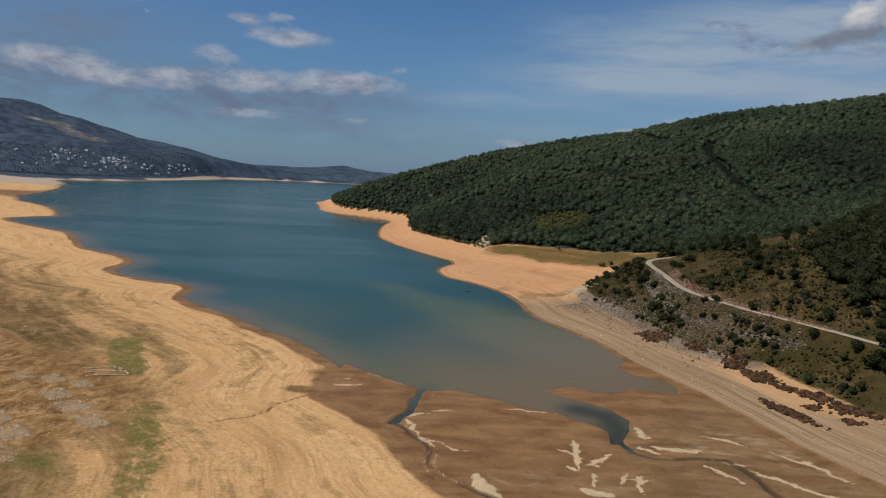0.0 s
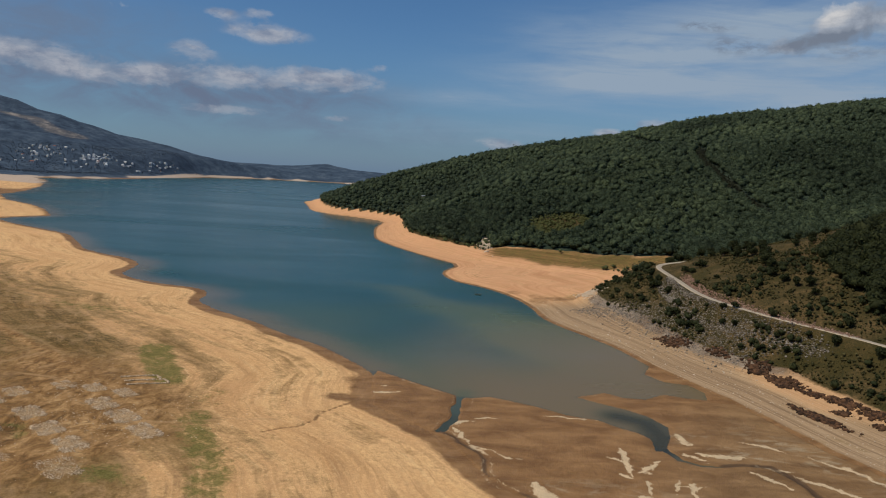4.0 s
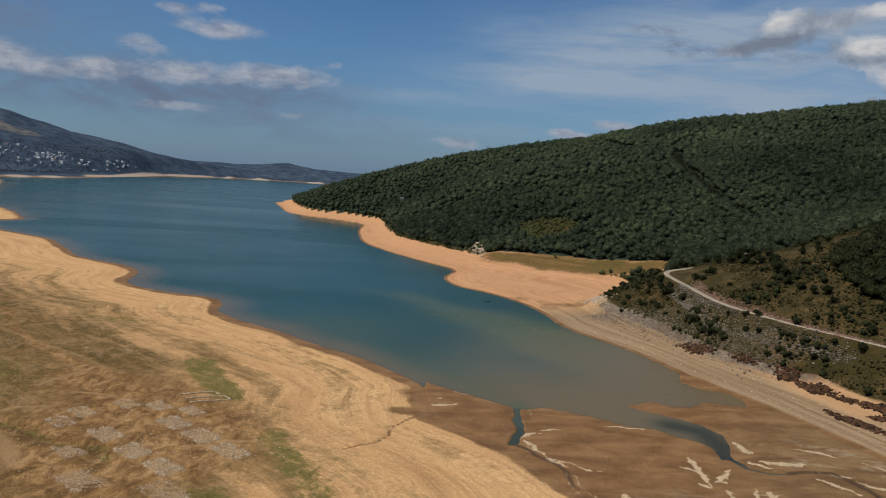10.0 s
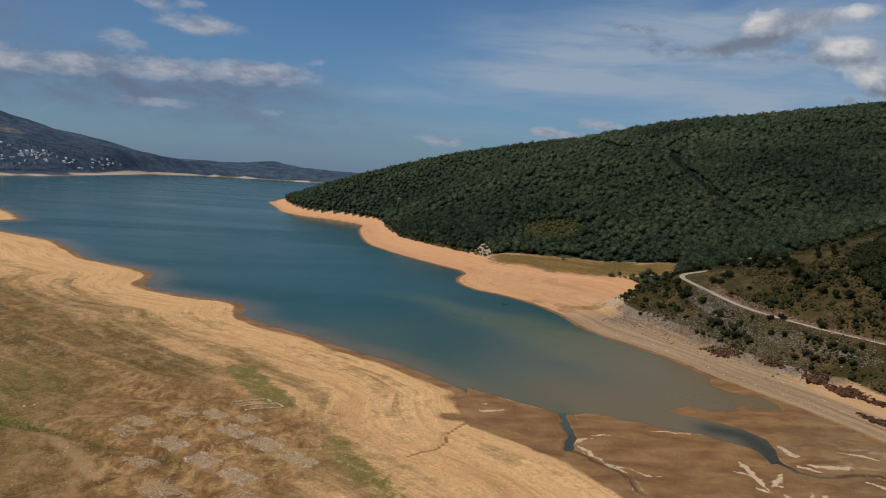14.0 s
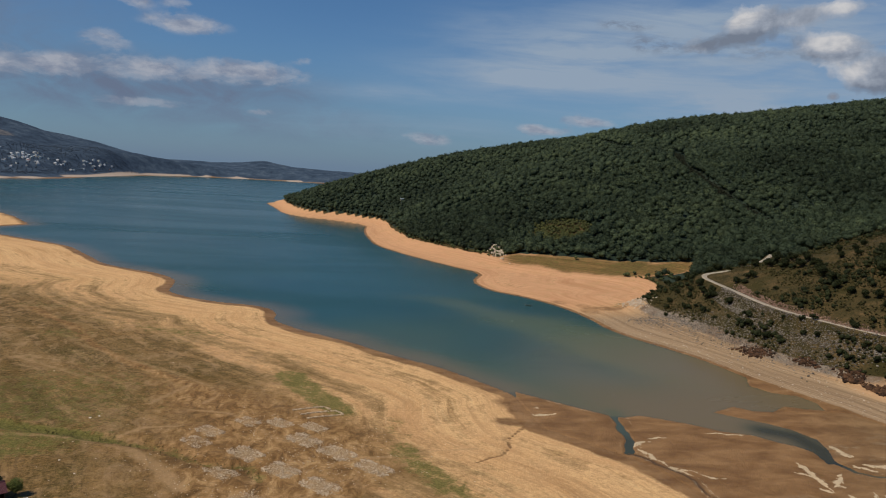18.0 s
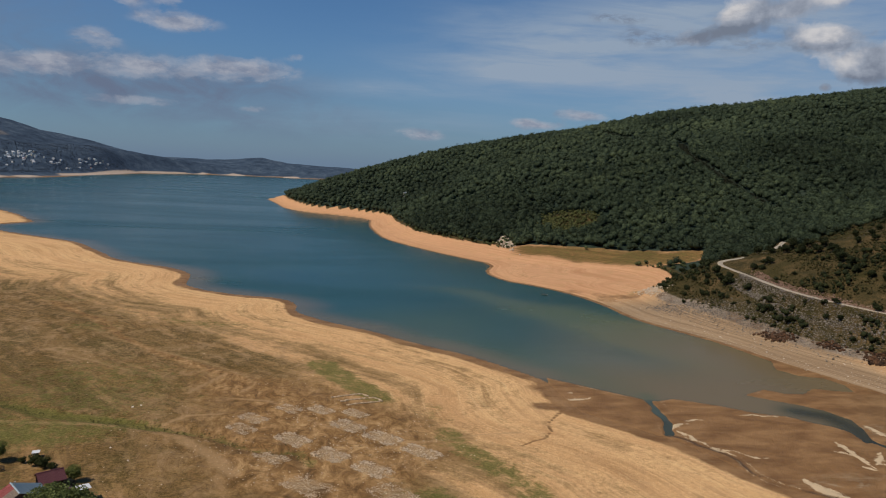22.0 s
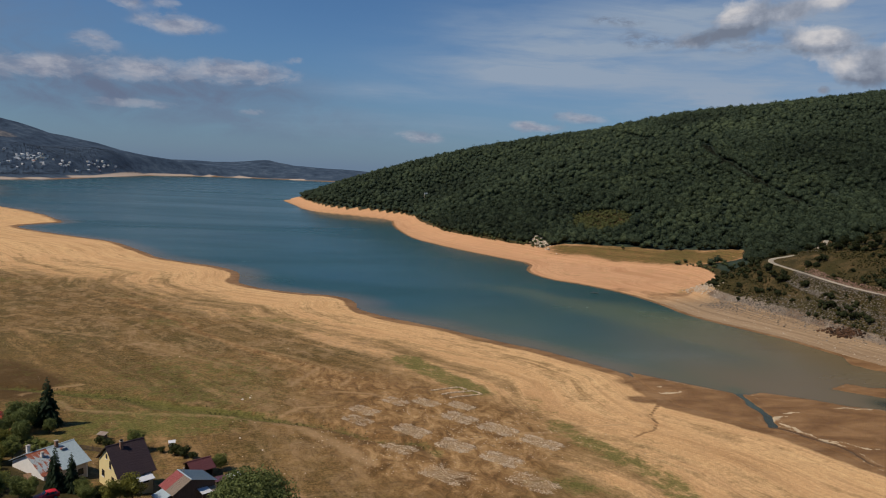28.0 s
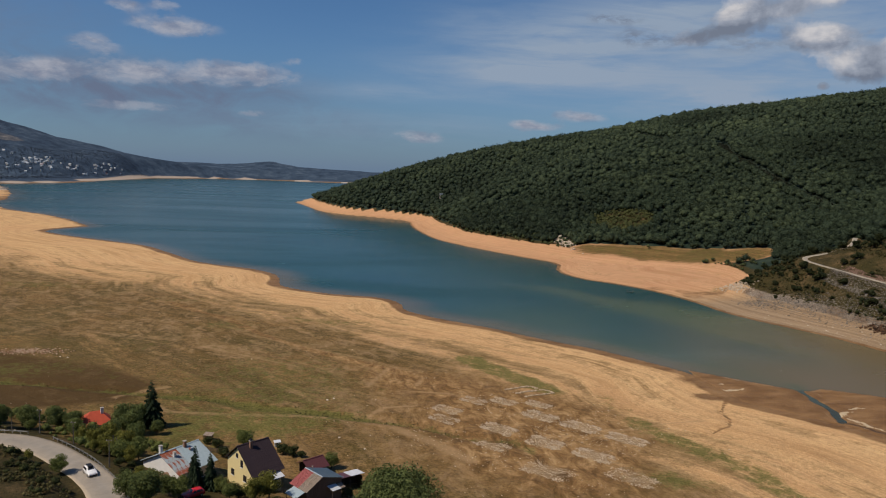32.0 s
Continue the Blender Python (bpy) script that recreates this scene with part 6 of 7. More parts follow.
def heap(name, label, category, pts, sizes, mat, flat=0.6, rng=None, kind="stuff", group=""):
    z = terrain(pts[:, 0], pts[:, 1], True)
    p = np.column_stack([pts, z + sizes * 0.25])
    c = p.mean(0)
    v, f = stone_arrays(rng or np.random.default_rng(3), p - c, sizes, flat)
    me = mesh_arrays(name, v, f)
    me.materials.append(mat)
    ob = new(name, me)
    ob.location = c
    return tagged(ob, label, category, group, kind)


def house_ruins():
    rng = np.random.default_rng(11)
    for i, (x, y, a, b) in enumerate(RUINS):
        n = 860
        th = rng.uniform(0, 6.283, n)
        gap = value_noise(np.cos(th) * 3 + i * 9, np.sin(th) * 3, 1.6, 59, 2)
        ring = rng.random(n) < 0.72
        r = np.where(ring, rng.normal(0.92, 0.10, n), np.sqrt(rng.random(n)) * 1.15)
        r = np.where(ring & (gap < -0.35), r * rng.uniform(0.3, 1.3, n), r)
        u = np.sign(np.cos(th)) * np.abs(np.cos(th)) ** 0.45 * a * r
        v = np.sign(np.sin(th)) * np.abs(np.sin(th)) ** 0.45 * b * r
        c, s = math.cos(-0.75), math.sin(-0.75)
        pts = np.stack([x + c * u - s * v, y + s * u + c * v], -1)
        strong = 1.0 if i < 6 else 0.72
        heap("ruin_heap", "low outline of pale rubble stones left from a drowned house" if i < 6 else "faint scatter of rubble stones left from a drowned house", "ruin", pts, (0.05 + 0.19 * rng.random(n) ** 3) * strong, RUIN, 0.4, rng, group="drowned house ruins")


def ruin_walls():
    rng = np.random.default_rng(12)
    segs = [((-92, 233), (-82, 238)), ((-89, 229), (-78, 234.5)), ((-86.5, 225.5), (-75, 231)), ((-78, 234.5), (-75, 231)), ((-82, 238), (-79.5, 235.5))]
    t = empty("ruin_wall", Matrix.Translation((-83, 231, ground_z(-83, 231))), "low pale foundation walls of a drowned building on green turf", "ruin")
    o = t.matrix_basis.translation
    for a, b in segs:
        n = int(math.hypot(b[0] - a[0], b[1] - a[1]) * 7)
        k = rng.random(n)
        pts = np.stack([a[0] + (b[0] - a[0]) * k + rng.normal(0, 0.16, n), a[1] + (b[1] - a[1]) * k + rng.normal(0, 0.16, n)], -1)
        z = terrain(pts[:, 0], pts[:, 1], True) + 0.12
        v, f = stone_arrays(rng, np.column_stack([pts, z]) - np.array(o), rng.uniform(0.14, 0.30, n), 0.7)
        me = mesh_arrays("wall_course", v, f)
        part("wall_course", me, RUIN, t)


def shard_piles():
    rng = np.random.default_rng(13)
    for x, y, a, b, yaw, n in ((145.5, 234, 12.5, 1.9, -73, 620), (144.5, 279, 7.0, 3.0, -72, 420), (148.5, 264, 8.5, 2.6, -68, 420), (156.5, 239, 8.0, 1.7, -70, 300), (160.5, 226, 9.0, 1.9, -66, 340), (152, 250, 5, 1.3, -70, 120), (153, 233, 4.0, 0.9, -60, 110), (158.5, 219, 4.0, 1.0, -55, 120), (125, 324, 9.5, 3.0, -68, 460), (136, 299, 7.0, 1.8, -65, 240)):
        ridge = rng.integers(0, 5, n)
        u = rng.normal(0, 0.48, n) * a
        v = ((ridge - 2) * 0.36 + 0.28 * value_noise(u * 0.6 + ridge * 7, u * 0 + x, 2.5, 58, 2)) * b * (1 - 0.55 * np.abs(u / a)) + rng.normal(0, 0.24, n) * b
        c, s = math.cos(radians(yaw)), math.sin(radians(yaw))
        pts = np.stack([x + c * u - s * v, y + s * u + c * v], -1)
        heap("rubble_pile", "heap of jagged dark red-brown rock on the sandy bank", "rubble", pts, 0.10 + 0.75 * rng.random(n) ** 3, SHARD, 0.6, rng, group="dark rock heaps")


def scree():
    rng = np.random.default_rng(14)
    # grey scree under the road and at the spur's tip
    n = 8000
    line = resample([(98, 412), (108, 395), (116, 370), (122, 345), (128, 322), (137, 300), (146, 284)], 0.5)
    k = rng.integers(0, len(line), n)
    pts = line[k] + rng.normal(0, 1.0, (n, 2)) * np.array([5.5, 4.0]) + np.array([3.0, 1.0])
    heap("scree", "pale grey broken rock strewn along the upper shore", "scree", pts, np.abs(rng.normal(0, 0.13, n)) + 0.05, SCREE, 0.6, rng)
    n = 5500
    line = resample([(147, 395), (143, 366), (141, 345), (145, 322), (156, 297), (171, 270)], 0.5)
    k = rng.integers(0, len(line), n)
    pts = line[k] + np.stack([rng.uniform(-10, -2.4, n), rng.normal(0, 2, n)], -1)
    heap("scree", "grey and reddish loose rock on the bank below the road", "scree", pts, np.abs(rng.normal(0, 0.16, n)) + 0.05, SCREE, 0.6, rng)
    n = 3800
    k = rng.integers(0, len(line), n)
    pts = line[k] + np.stack([rng.uniform(2.6, 7.5, n), rng.normal(0, 2, n)], -1)
    heap("scree", "red-brown cut rock above the road", "scree", pts, np.abs(rng.normal(0, 0.15, n)) + 0.06, stone_mat("cut_rock", (0.115, 0.065, 0.048), (0.30, 0.20, 0.15)), 0.7, rng)
    n = 420
    pts = np.stack([rng.normal(110, 3.2, n), rng.normal(443, 7, n)], -1)
    heap("scree", "apron of pale broken rock below the tip of the slope", "scree", pts, 0.12 + 0.55 * rng.random(n) ** 2, PALE, 0.6, rng)
    # pale boulders where the wood meets the bay
    n = 260
    pts = np.stack([rng.normal(57, 3.0, n), rng.normal(678, 15, n)], -1)
    heap("scree", "white limestone blocks tumbling from the edge of the woods", "scree", pts, 0.3 + 1.1 * rng.random(n) ** 2, PALE, 0.7, rng)
    n = 150
    pts = np.stack([rng.normal(43, 4, n), rng.normal(770, 9, n)], -1)
    heap("scree", "pale limestone blocks between the trees", "scree", pts, rng.uniform(0.2, 0.7, n), PALE, 0.7, rng)
    # broken bricks in the meadow
    n = 420
    pts = np.stack([rng.normal(-268, 6.5, n), rng.normal(273, 2.2, n)], -1)
    heap("scree", "scatter of broken brick and pale rubble in the meadow", "rubble", pts, rng.uniform(0.08, 0.34, n), stone_mat("brick_rubble", (0.26, 0.13, 0.07), (0.52, 0.40, 0.28)), 0.6, rng)
    # small stones all over the east beach
    n = 1500
    line = resample(RIGHT_SHORE[17:29], 1.0)
    k = rng.integers(0, len(line), n)
    pts = line[k] + np.stack([rng.uniform(2, 26, n), rng.normal(0, 3, n)], -1)
    heap("beach_stones", "small pale stones scattered over the sloping shore", "stones", pts, np.abs(rng.normal(0, 0.08, n)) + 0.04, PALE, 0.6, rng)
    n = 3600
    pts = np.stack([rng.normal(-90, 22, n), rng.normal(192, 25, n)], -1)
    pts = pts[value_noise(pts[:, 0], pts[:, 1], 9, 60, 3) > 0.12]
    heap("ruin_scatter", "pale fragments of walls strewn between the drowned houses", "rubble", pts, 0.04 + 0.16 * rng.random(len(pts)) ** 3, RUIN, 0.4, rng)
    n = 320
    pts = np.stack([rng.uniform(-250, -60, n), rng.uniform(140, 300, n)], -1)
    heap("meadow_stones", "small pale stones dotted over the dry meadow", "stones", pts, np.abs(rng.normal(0, 0.06, n)) + 0.03, RUIN, 0.6, rng)


def boulder_mesh(seed):
    bm = bmesh.new()
    bmesh.ops.create_icosphere(bm, subdivisions=2, radius=1.0)
    for v in bm.verts:
        v.co *= 0.8 + 0.45 * noise.noise(v.co * 1.3 + Vector((seed * 7.1, 0, 0)))
        v.co.z *= 0.7
    me = bpy.data.meshes.new("boulder")
    bm.to_mesh(me)
    bm.free()
    me.materials.append(MAT["limestone"])
    return me


def boulders():
    rng = random.Random(15)
    shapes = [boulder_mesh(i) for i in range(4)]
    spots = [(97, 356), (101, 352), (104, 341), (106, 335), (111, 322), (112, 311), (114, 300), (119, 291), (121, 285), (126, 272), (133, 284), (137, 291), (128, 262), (138, 262), (-153, 220), (-151, 222), (-253, 266), (-250, 265), (-141, 178), (-148, 186), (88, 372), (93, 377), (110, 344), (117, 331), (131, 252)]
    for x, y in spots:
        ob = new("boulder", rng.choice(shapes))
        s = rng.uniform(0.28, 0.6)
        ob.matrix_basis = Matrix.Translation((x, y, ground_z(x, y) + 0.15 * s)) @ Matrix.Rotation(rng.random() * 6, 4, "Z") @ Matrix.Diagonal((s, s * 0.8, s * 0.8, 1))
        tagged(ob, "pale limestone boulder lying on dry ground", "boulder", "pale boulders")


house_ruins()
ruin_walls()
shard_piles()
scree()
boulders()


# ---- trees and bushes ----
LEAF = dict(
    dark=leaf_material("dark_leaves", (0.100, 0.132, 0.042), (0.225, 0.260, 0.084), 0.6),
    mid=leaf_material("green_leaves", (0.115, 0.145, 0.040), (0.270, 0.300, 0.088), 0.6),
    light=leaf_material("yellow_green_leaves", (0.130, 0.138, 0.026), (0.320, 0.300, 0.066), 0.6),
    scrub=leaf_material("scrub_leaves", (0.036, 0.048, 0.015), (0.098, 0.108, 0.034), 0.4),
    spruce=leaf_material("spruce_needles", (0.030, 0.052, 0.026), (0.074, 0.110, 0.055), 0.6),
    spur=leaf_material("spur_leaves", (0.022, 0.031, 0.012), (0.060, 0.070, 0.024), 0.4),
    olive=leaf_material("olive_scrub", (0.056, 0.058, 0.020), (0.165, 0.138, 0.054), 0.25),
    dry=leaf_material("dry_scrub", (0.085, 0.075, 0.030), (0.170, 0.135, 0.060), 0.4),
)


def leaf_cloud(rng, centres, radii, count, size, squash=0.8):
    """Small leaf blades gathered round the surface of many clumps."""
    w = np.asarray(radii) ** 2
    k = rng.choice(len(centres), count, p=w / w.sum())
    n = rng.normal(size=(count, 3))
    n /= np.linalg.norm(n, axis=1)[:, None]
    r = np.asarray(radii)[k] * (0.55 + 0.5 * rng.random(count) ** 0.5)
    c = np.asarray(centres)[k] + n * r[:, None] * (1, 1, squash)
    a = rng.normal(size=(count, 3))
    a -= n * (a * n).sum(1)[:, None] * 0.75
    a /= np.linalg.norm(a, axis=1)[:, None]
    b = np.cross(n + 0.5 * rng.normal(size=(count, 3)), a)
    b /= np.linalg.norm(b, axis=1)[:, None]
    s = size * (0.6 + 0.8 * rng.random(count))[:, None]
    v = np.stack([c + a * s, c + b * s * 0.7, c - a * s, c - b * s * 0.7], 1)
    return v.reshape(-1, 3), np.arange(count * 4).reshape(-1, 4)


def broadleaf(name, label, seed, height, radius, leaves, size, mat, low=0.25, clumps=16, category="tree", group=""):
    """A template tree: tapered trunk, limbs, and a crown of leaf clumps."""
    rng = np.random.default_rng(seed)
    t = empty(name, Matrix.Translation((0, 0, -3000)), label, category, group)
    bm = bmesh.new()
    bole = height * (low + 0.12)
    rod(bm, (0, 0, -0.4), (0.05 * height * 0.2, 0, bole), 0.035 * height * 0.55 + 0.05, 0.022 * height * 0.55 + 0.03, 8)
    centres, radii = [], []
    cz = height * (low + 1) / 2
    hz = height * (1 - low) / 2
    for i in range(clumps):
        d = rng.normal(size=3)
        d /= np.linalg.norm(d)
        k = rng.random() ** 0.45 * 0.72
        c = np.array([d[0] * radius * k, d[1] * radius * k, cz + d[2] * hz * k])
        centres.append(c)
        radii.append(radius * rng.uniform(0.30, 0.48))
        if i < 9:
            rod(bm, (0, 0, bole * rng.uniform(0.75, 1.0)), tuple(c * (0.85, 0.85, 0.92)), 0.018 * height * 0.5 + 0.02, 0.012, 5)
    part("trunk", bm, MAT["bark"], t)
    v, f = leaf_cloud(rng, centres, radii, leaves, size)
    part("crown", mesh_arrays("crown", v, f), mat, t)
    return t


def conifer(name, label, seed, height, radius, mat):
    rng = np.random.default_rng(seed)
    t = empty(name, Matrix.Translation((0, 0, -3000)), label, "tree")
    part("trunk", rod(bmesh.new(), (0, 0, -0.4), (0, 0, height * 0.97), 0.16, 0.02, 8), MAT["bark"], t)
    verts, faces, base = [], [], 0
    tiers = int(height * 2.6)
    for i in range(tiers):
        z = height * (0.07 + 0.92 * i / tiers)
        r = radius * (1 - i / tiers) ** 0.85 + 0.12
        for k in range(int(9 + 12 * (1 - i / tiers))):
            a = rng.uniform(0, 6.283)
            l = r * rng.uniform(0.7, 1.12)
            d = np.array([math.cos(a), math.sin(a), -0.32 - 0.2 * rng.random()])
            side = np.array([-math.sin(a), math.cos(a), 0])
            o = np.array([0, 0, z])
            for s0, s1 in ((0.15, 0.6), (0.45, 1.0)):
                p, q = o + d * l * s0, o + d * l * s1
                w = 0.26 * l * (1.1 - s0 * 0.6) + 0.06
                verts.append(np.array([p + side * w * 0.5, p - side * w * 0.5, q - side * w * 0.35 - (0, 0, 0.12 * l), q + side * w * 0.35 - (0, 0, 0.12 * l)]))
                faces.append(np.arange(base, base + 4))
                base += 4
                verts.append(np.array([p + (0, 0, 0.1 * l), p - (0, 0, 0.14 * l), q - (0, 0, 0.22 * l), q]))
                faces.append(np.arange(base, base + 4))
                base += 4
    part("crown", mesh_arrays("crown", np.vstack(verts), np.array(faces)), mat, t)
    return t


def plant(template, x, y, scale=1.0, rng=random, first=[], z=None, wide=1.0, label=""):
    m = Matrix.Translation((x, y, (ground_z(x, y) if z is None else z))) @ Matrix.Rotation(rng.random() * 6.283, 4, "Z") @ Matrix.Diagonal((scale * wide, scale * wide, scale, 1))
    ob = copy_thing(template, m)
    if label:
        ob["label"] = label
    return ob


def retire(template):
    for o in (*template.children_recursive, template):
        bpy.data.objects.remove(o, do_unlink=True)


def village_trees():
    rng = random.Random(21)
    oak = [broadleaf("tree", "dark green broadleaf tree in the village", 30 + i, 8.0, 3.3, 6500, 0.17, LEAF["dark"], 0.04, 40, group="village trees") for i in range(3)]
    ash = [broadleaf("tree", "mid green broadleaf tree in the village", 40 + i, 7.0, 2.9, 5200, 0.16, LEAF["mid"], 0.12, 30, group="village trees") for i in range(2)]
    lime = [broadleaf("tree", "yellow-green young tree beside the road", 50 + i, 5.0, 2.3, 3600, 0.14, LEAF["light"], 0.08, 26, group="village trees") for i in range(2)]
    low = [broadleaf("bush", "dark green rounded garden bush", 60 + i, 2.2, 1.6, 1400, 0.13, LEAF["scrub"], 0.02, 18, "bush", "garden bushes") for i in range(2)]
    big = broadleaf("tree", "large spreading walnut-like tree with a broad rounded crown", 71, 13.2, 8.6, 46000, 0.23, LEAF["dark"], 0.08, 120)
    plant(big, -135.6, 121.0, 1.0, rng, z=ground_z(-135.6, 121.0))
    for x, y, s in ((-203, 192.5, 0.95), (-206, 190, 0.9), (-206, 183.5, 0.6), (-217, 187, 0.7), (-216, 181, 0.75), (-220, 182, 0.8), (-225, 178, 0.75), (-230, 175, 0.8), (-236, 180, 0.85), (-243, 178, 0.9), (-202.5, 186, 0.9), (-196.5, 187, 0.55),
                    (-214.5, 179, 0.6), (-184.5, 137.0, 0.5), (-186.5, 131, 0.8), (-179, 132.5, 0.55), (-181.5, 127, 0.9), (-209.5, 177, 0.5), (-250, 183, .9), (-198.5, 176, 0.8), (-204, 174.5, .8)):
        plant(rng.choice(oak), x, y, s * rng.uniform(0.9, 1.1), rng)
    for x, y, s in ((-195.8, 156.2, 0.8), (-172, 176.5, 0.95), (-149.2, 165.5, 0.72), (-193, 160, 0.8), (-176.5, 131, 0.75), (-170.5, 139.5, 0.55), (-168, 135.0, 0.6), (-212, 174.5, 0.7), (-222, 172.6, 0.5)):
        plant(rng.choice(ash), x, y, s * rng.uniform(0.92, 1.08), rng)
    for x, y, s in ((-205.5, 168, 1.0), (-203.5, 170.5, 1.1), (-196.5, 162.5, 1.15), (-199.5, 160.0, 0.9), (-193.2, 154.5, 0.8), (-186.5, 140.0, 0.7), (-182.6, 135.0, 0.9), (-201.5, 163.5, 1.0), (-198.5, 166.5, 1.0), (-209, 170, 0.85), (-160.8, 138.6, 1.35), (-163.2, 134.6, 1.0), (-202, 158.2, 0.6), (-212, 148.8, 0.55)):
        plant(rng.choice(lime), x, y, s * rng.uniform(0.92, 1.08), rng)
    plant(ash[0], -203.4, 143.4, 0.62, rng, wide=1.1, label="single rounded green bush-like tree at the road's edge")
    for x, y, s in ((-179, 178.5, 1.1), (-182, 181, 1.0), (-159.5, 173.5, 1.1), (-162, 175, 1.1), (-157, 172.5, 0.9), (-165.5, 176, 0.8), (-168, 141.5, 1.0), (-166, 137, 1.1), (-172.5, 142, 0.9), (-158.4, 133.2, 1.1), (-155.5, 131.5, 1.1), (-188, 155.5, 1.0), (-176, 171, 1.0), (-170, 170, 0.9),
                    (-216, 149.5, 0.5), (-208, 138.5, 0.6), (-212, 140, 0.5), (-218, 144, 0.6), (-145, 147, 0.8), (-151, 130, 1.0), (-223, 146, 0.6), (-216.5, 155, 0.5), (-193.5, 148.5, 0.9), (-190.5, 142.5, 0.8), (-191.5, 150.5, 0.7)):
        plant(rng.choice(low), x, y, s * rng.uniform(0.85, 1.2), rng)
    sp = [conifer("spruce", "dark slender spruce with drooping branches", 80 + i, 10.0, 2.2, LEAF["spruce"]) for i in range(2)]
    plant(sp[0], -199.6, 193.2, 1.4, rng, wide=1.15, label="tall dark spruce standing over the village trees")
    plant(sp[1], -175.8, 140.2, 0.96, rng, label="dark spruce in front of the white house")
    plant(sp[0], -172.9, 140.6, 0.86, rng, label="dark spruce in front of the white house")
    # reddish bare-topped tree by the road bend
    rust = broadleaf("tree", "small rust-brown drying tree by the road bend", 90, 5.0, 1.6, 900, 0.2, LEAF["dry"], 0.2, 9)
    plant(rust, -220.5, 184, 1.1, rng)
    for t in (*oak, *ash, *lime, *low, big, *sp, rust):
        retire(t)


def spur_bushes():
    rng = random.Random(22)
    kinds = [broadleaf("bush", "dark green bush on the rocky slope", 100 + i, 3.4, 2.4, 900, 0.26, LEAF["spur"], 0.02, 11, "bush", "slope bushes") for i in range(3)]
    tall = [broadleaf("tree", "dark green tree on the slope above the road", 110 + i, 7.0, 3.6, 1500, 0.34, LEAF["spur"], 0.08, 16, group="slope trees") for i in range(3)]
    for x, y, s in ((131, 343, 1.35), (140, 402, 1.3), (136, 396, 1.5), (126, 384, 1.2), (122, 399, 1.0), (147, 442, 1.2), (137, 376, 1.3), (154, 400, 1.2), (156, 395, 1.1), (162, 399, 1.4), (159, 367, 0.8), (140, 327, 0.6), (144, 318, 0.7), (148, 315, 0.9), (158, 300, 1.1),
                    (142, 313, 0.9), (145, 307, 0.8), (132, 327, 1.1), (155, 288, 0.8), (163, 279, 1.0), (149, 287, 0.7), (155, 279, 0.8), (169, 269, 1.0), (179, 279, 1.1), (190, 274, 1.2), (191, 264, 1.2), (176, 252, 1.2), (175, 241, 1.5), (179, 244, 1.4),
                    (116, 410, 0.8), (112, 402, 0.8), (120, 416, 1.0), (128, 424, 1.1), (134, 434, 1.2), (130, 410, 1.0), (125, 368, 0.7), (129, 360, 0.7), (134, 352, 0.8), (139, 449, 1.5), (133, 450, 1.3), (127, 449, 1.2), (121, 446, 1.0), (145, 447, 1.4), (160, 447, 1.6), (166, 449, 1.6), (140, 419, 1.5), (134, 418, 1.2), (137, 407, 1.6)):
        plant(rng.choice(kinds), x, y, s * rng.uniform(0.9, 1.15), rng)
    for x, y, s in ((185, 386, 0.9), (188, 378, 0.9), (183, 366, 0.9), (180, 358, 0.9), (178, 348, 0.85), (175, 338, 0.8), (175, 328, 0.75), (177, 320, 0.7), (181, 316, 0.7), (179, 307, 0.6), (181, 396, 1.0), (178, 408, 1.0), (175, 418, 1.0), (172, 428, 0.9), (192, 392, 0.9), (196, 398, 0.9), (190, 404, 1.0), (185, 412, 1.0), (168, 436, 0.8), (166, 446, 0.7),
                    (205, 380, 0.6), (210, 372, 0.7), (216, 384, 0.6), (222, 368, 0.7), (212, 392, 0.7), (226, 390, 0.7), (181, 247, 0.7), (186, 240, 0.9), (178, 236, 0.8), (190, 250, 0.8), (184, 230, 0.9), (193, 236, 1.0), (189, 222, 1.0), (180, 222, 0.8)):
        plant(rng.choice(tall), x, y, s * rng.uniform(0.9, 1.15), rng)
    for t in (*kinds, *tall):
        retire(t)
    # dense copse up the slope, and low scrub everywhere between
    g = np.random.default_rng(23)
    x, y = scatter(g, 185, 340, 255, 410, 4.4)
    keep = (x > 190 + 0.10 * (y - 285)) & (y < 346 + 0.55 * (x - 195)) & (value_noise(x, y, 34, 95, 3) > -0.75) & (y > 283 - 0.25 * (x - 190))
    x, y = x[keep], y[keep]
    near = [crown_template(g, 90) for _ in range(6)]
    build_woods("copse", "dense dark green copse on the slope above the road", g, x, y, g.uniform(2.8, 4.6, len(x)), near, LEAF["spur"])
    for count, cut, low, high, name, label, mat in ((26000, -0.14, 0.16, 0.8, "low_scrub", "low olive scrub and dry grass patches over the slope", LEAF["olive"]), (4200, 0.16, 0.6, 2.1, "thicket", "dark green thickets gathered over the slope", LEAF["spur"])):
        x, y = g.uniform(104, 330, count * 2), g.uniform(200, 560, count * 2)
        h = terrain(x, y, True)
        keep = (h > 8.0) & (seg_dist(x, y, ROAD_EAST)[0] > 4.2 + high * 0.5) & (y < 545)
        keep &= (y < 452 + 0.9 * np.maximum(x - 158, 0)) & (x > 113)
        keep &= value_noise(x, y, 26, 96, 5) + 0.25 * value_noise(x, y, 6, 99, 2) > np.where(y > 470, cut + 0.1, cut)
        x, y = x[keep], y[keep]
        size = low + (high - low) * g.random(len(x)) ** 2.2
        build_woods(name, label, g, x, y, size, [crown_template(g, 34) for _ in range(6)], mat)
    x, y = g.uniform(110, 330, 8000), g.uniform(200, 480, 8000)
    h = terrain(x, y, True)
    d = seg_dist(x, y, ROAD_EAST)[0]
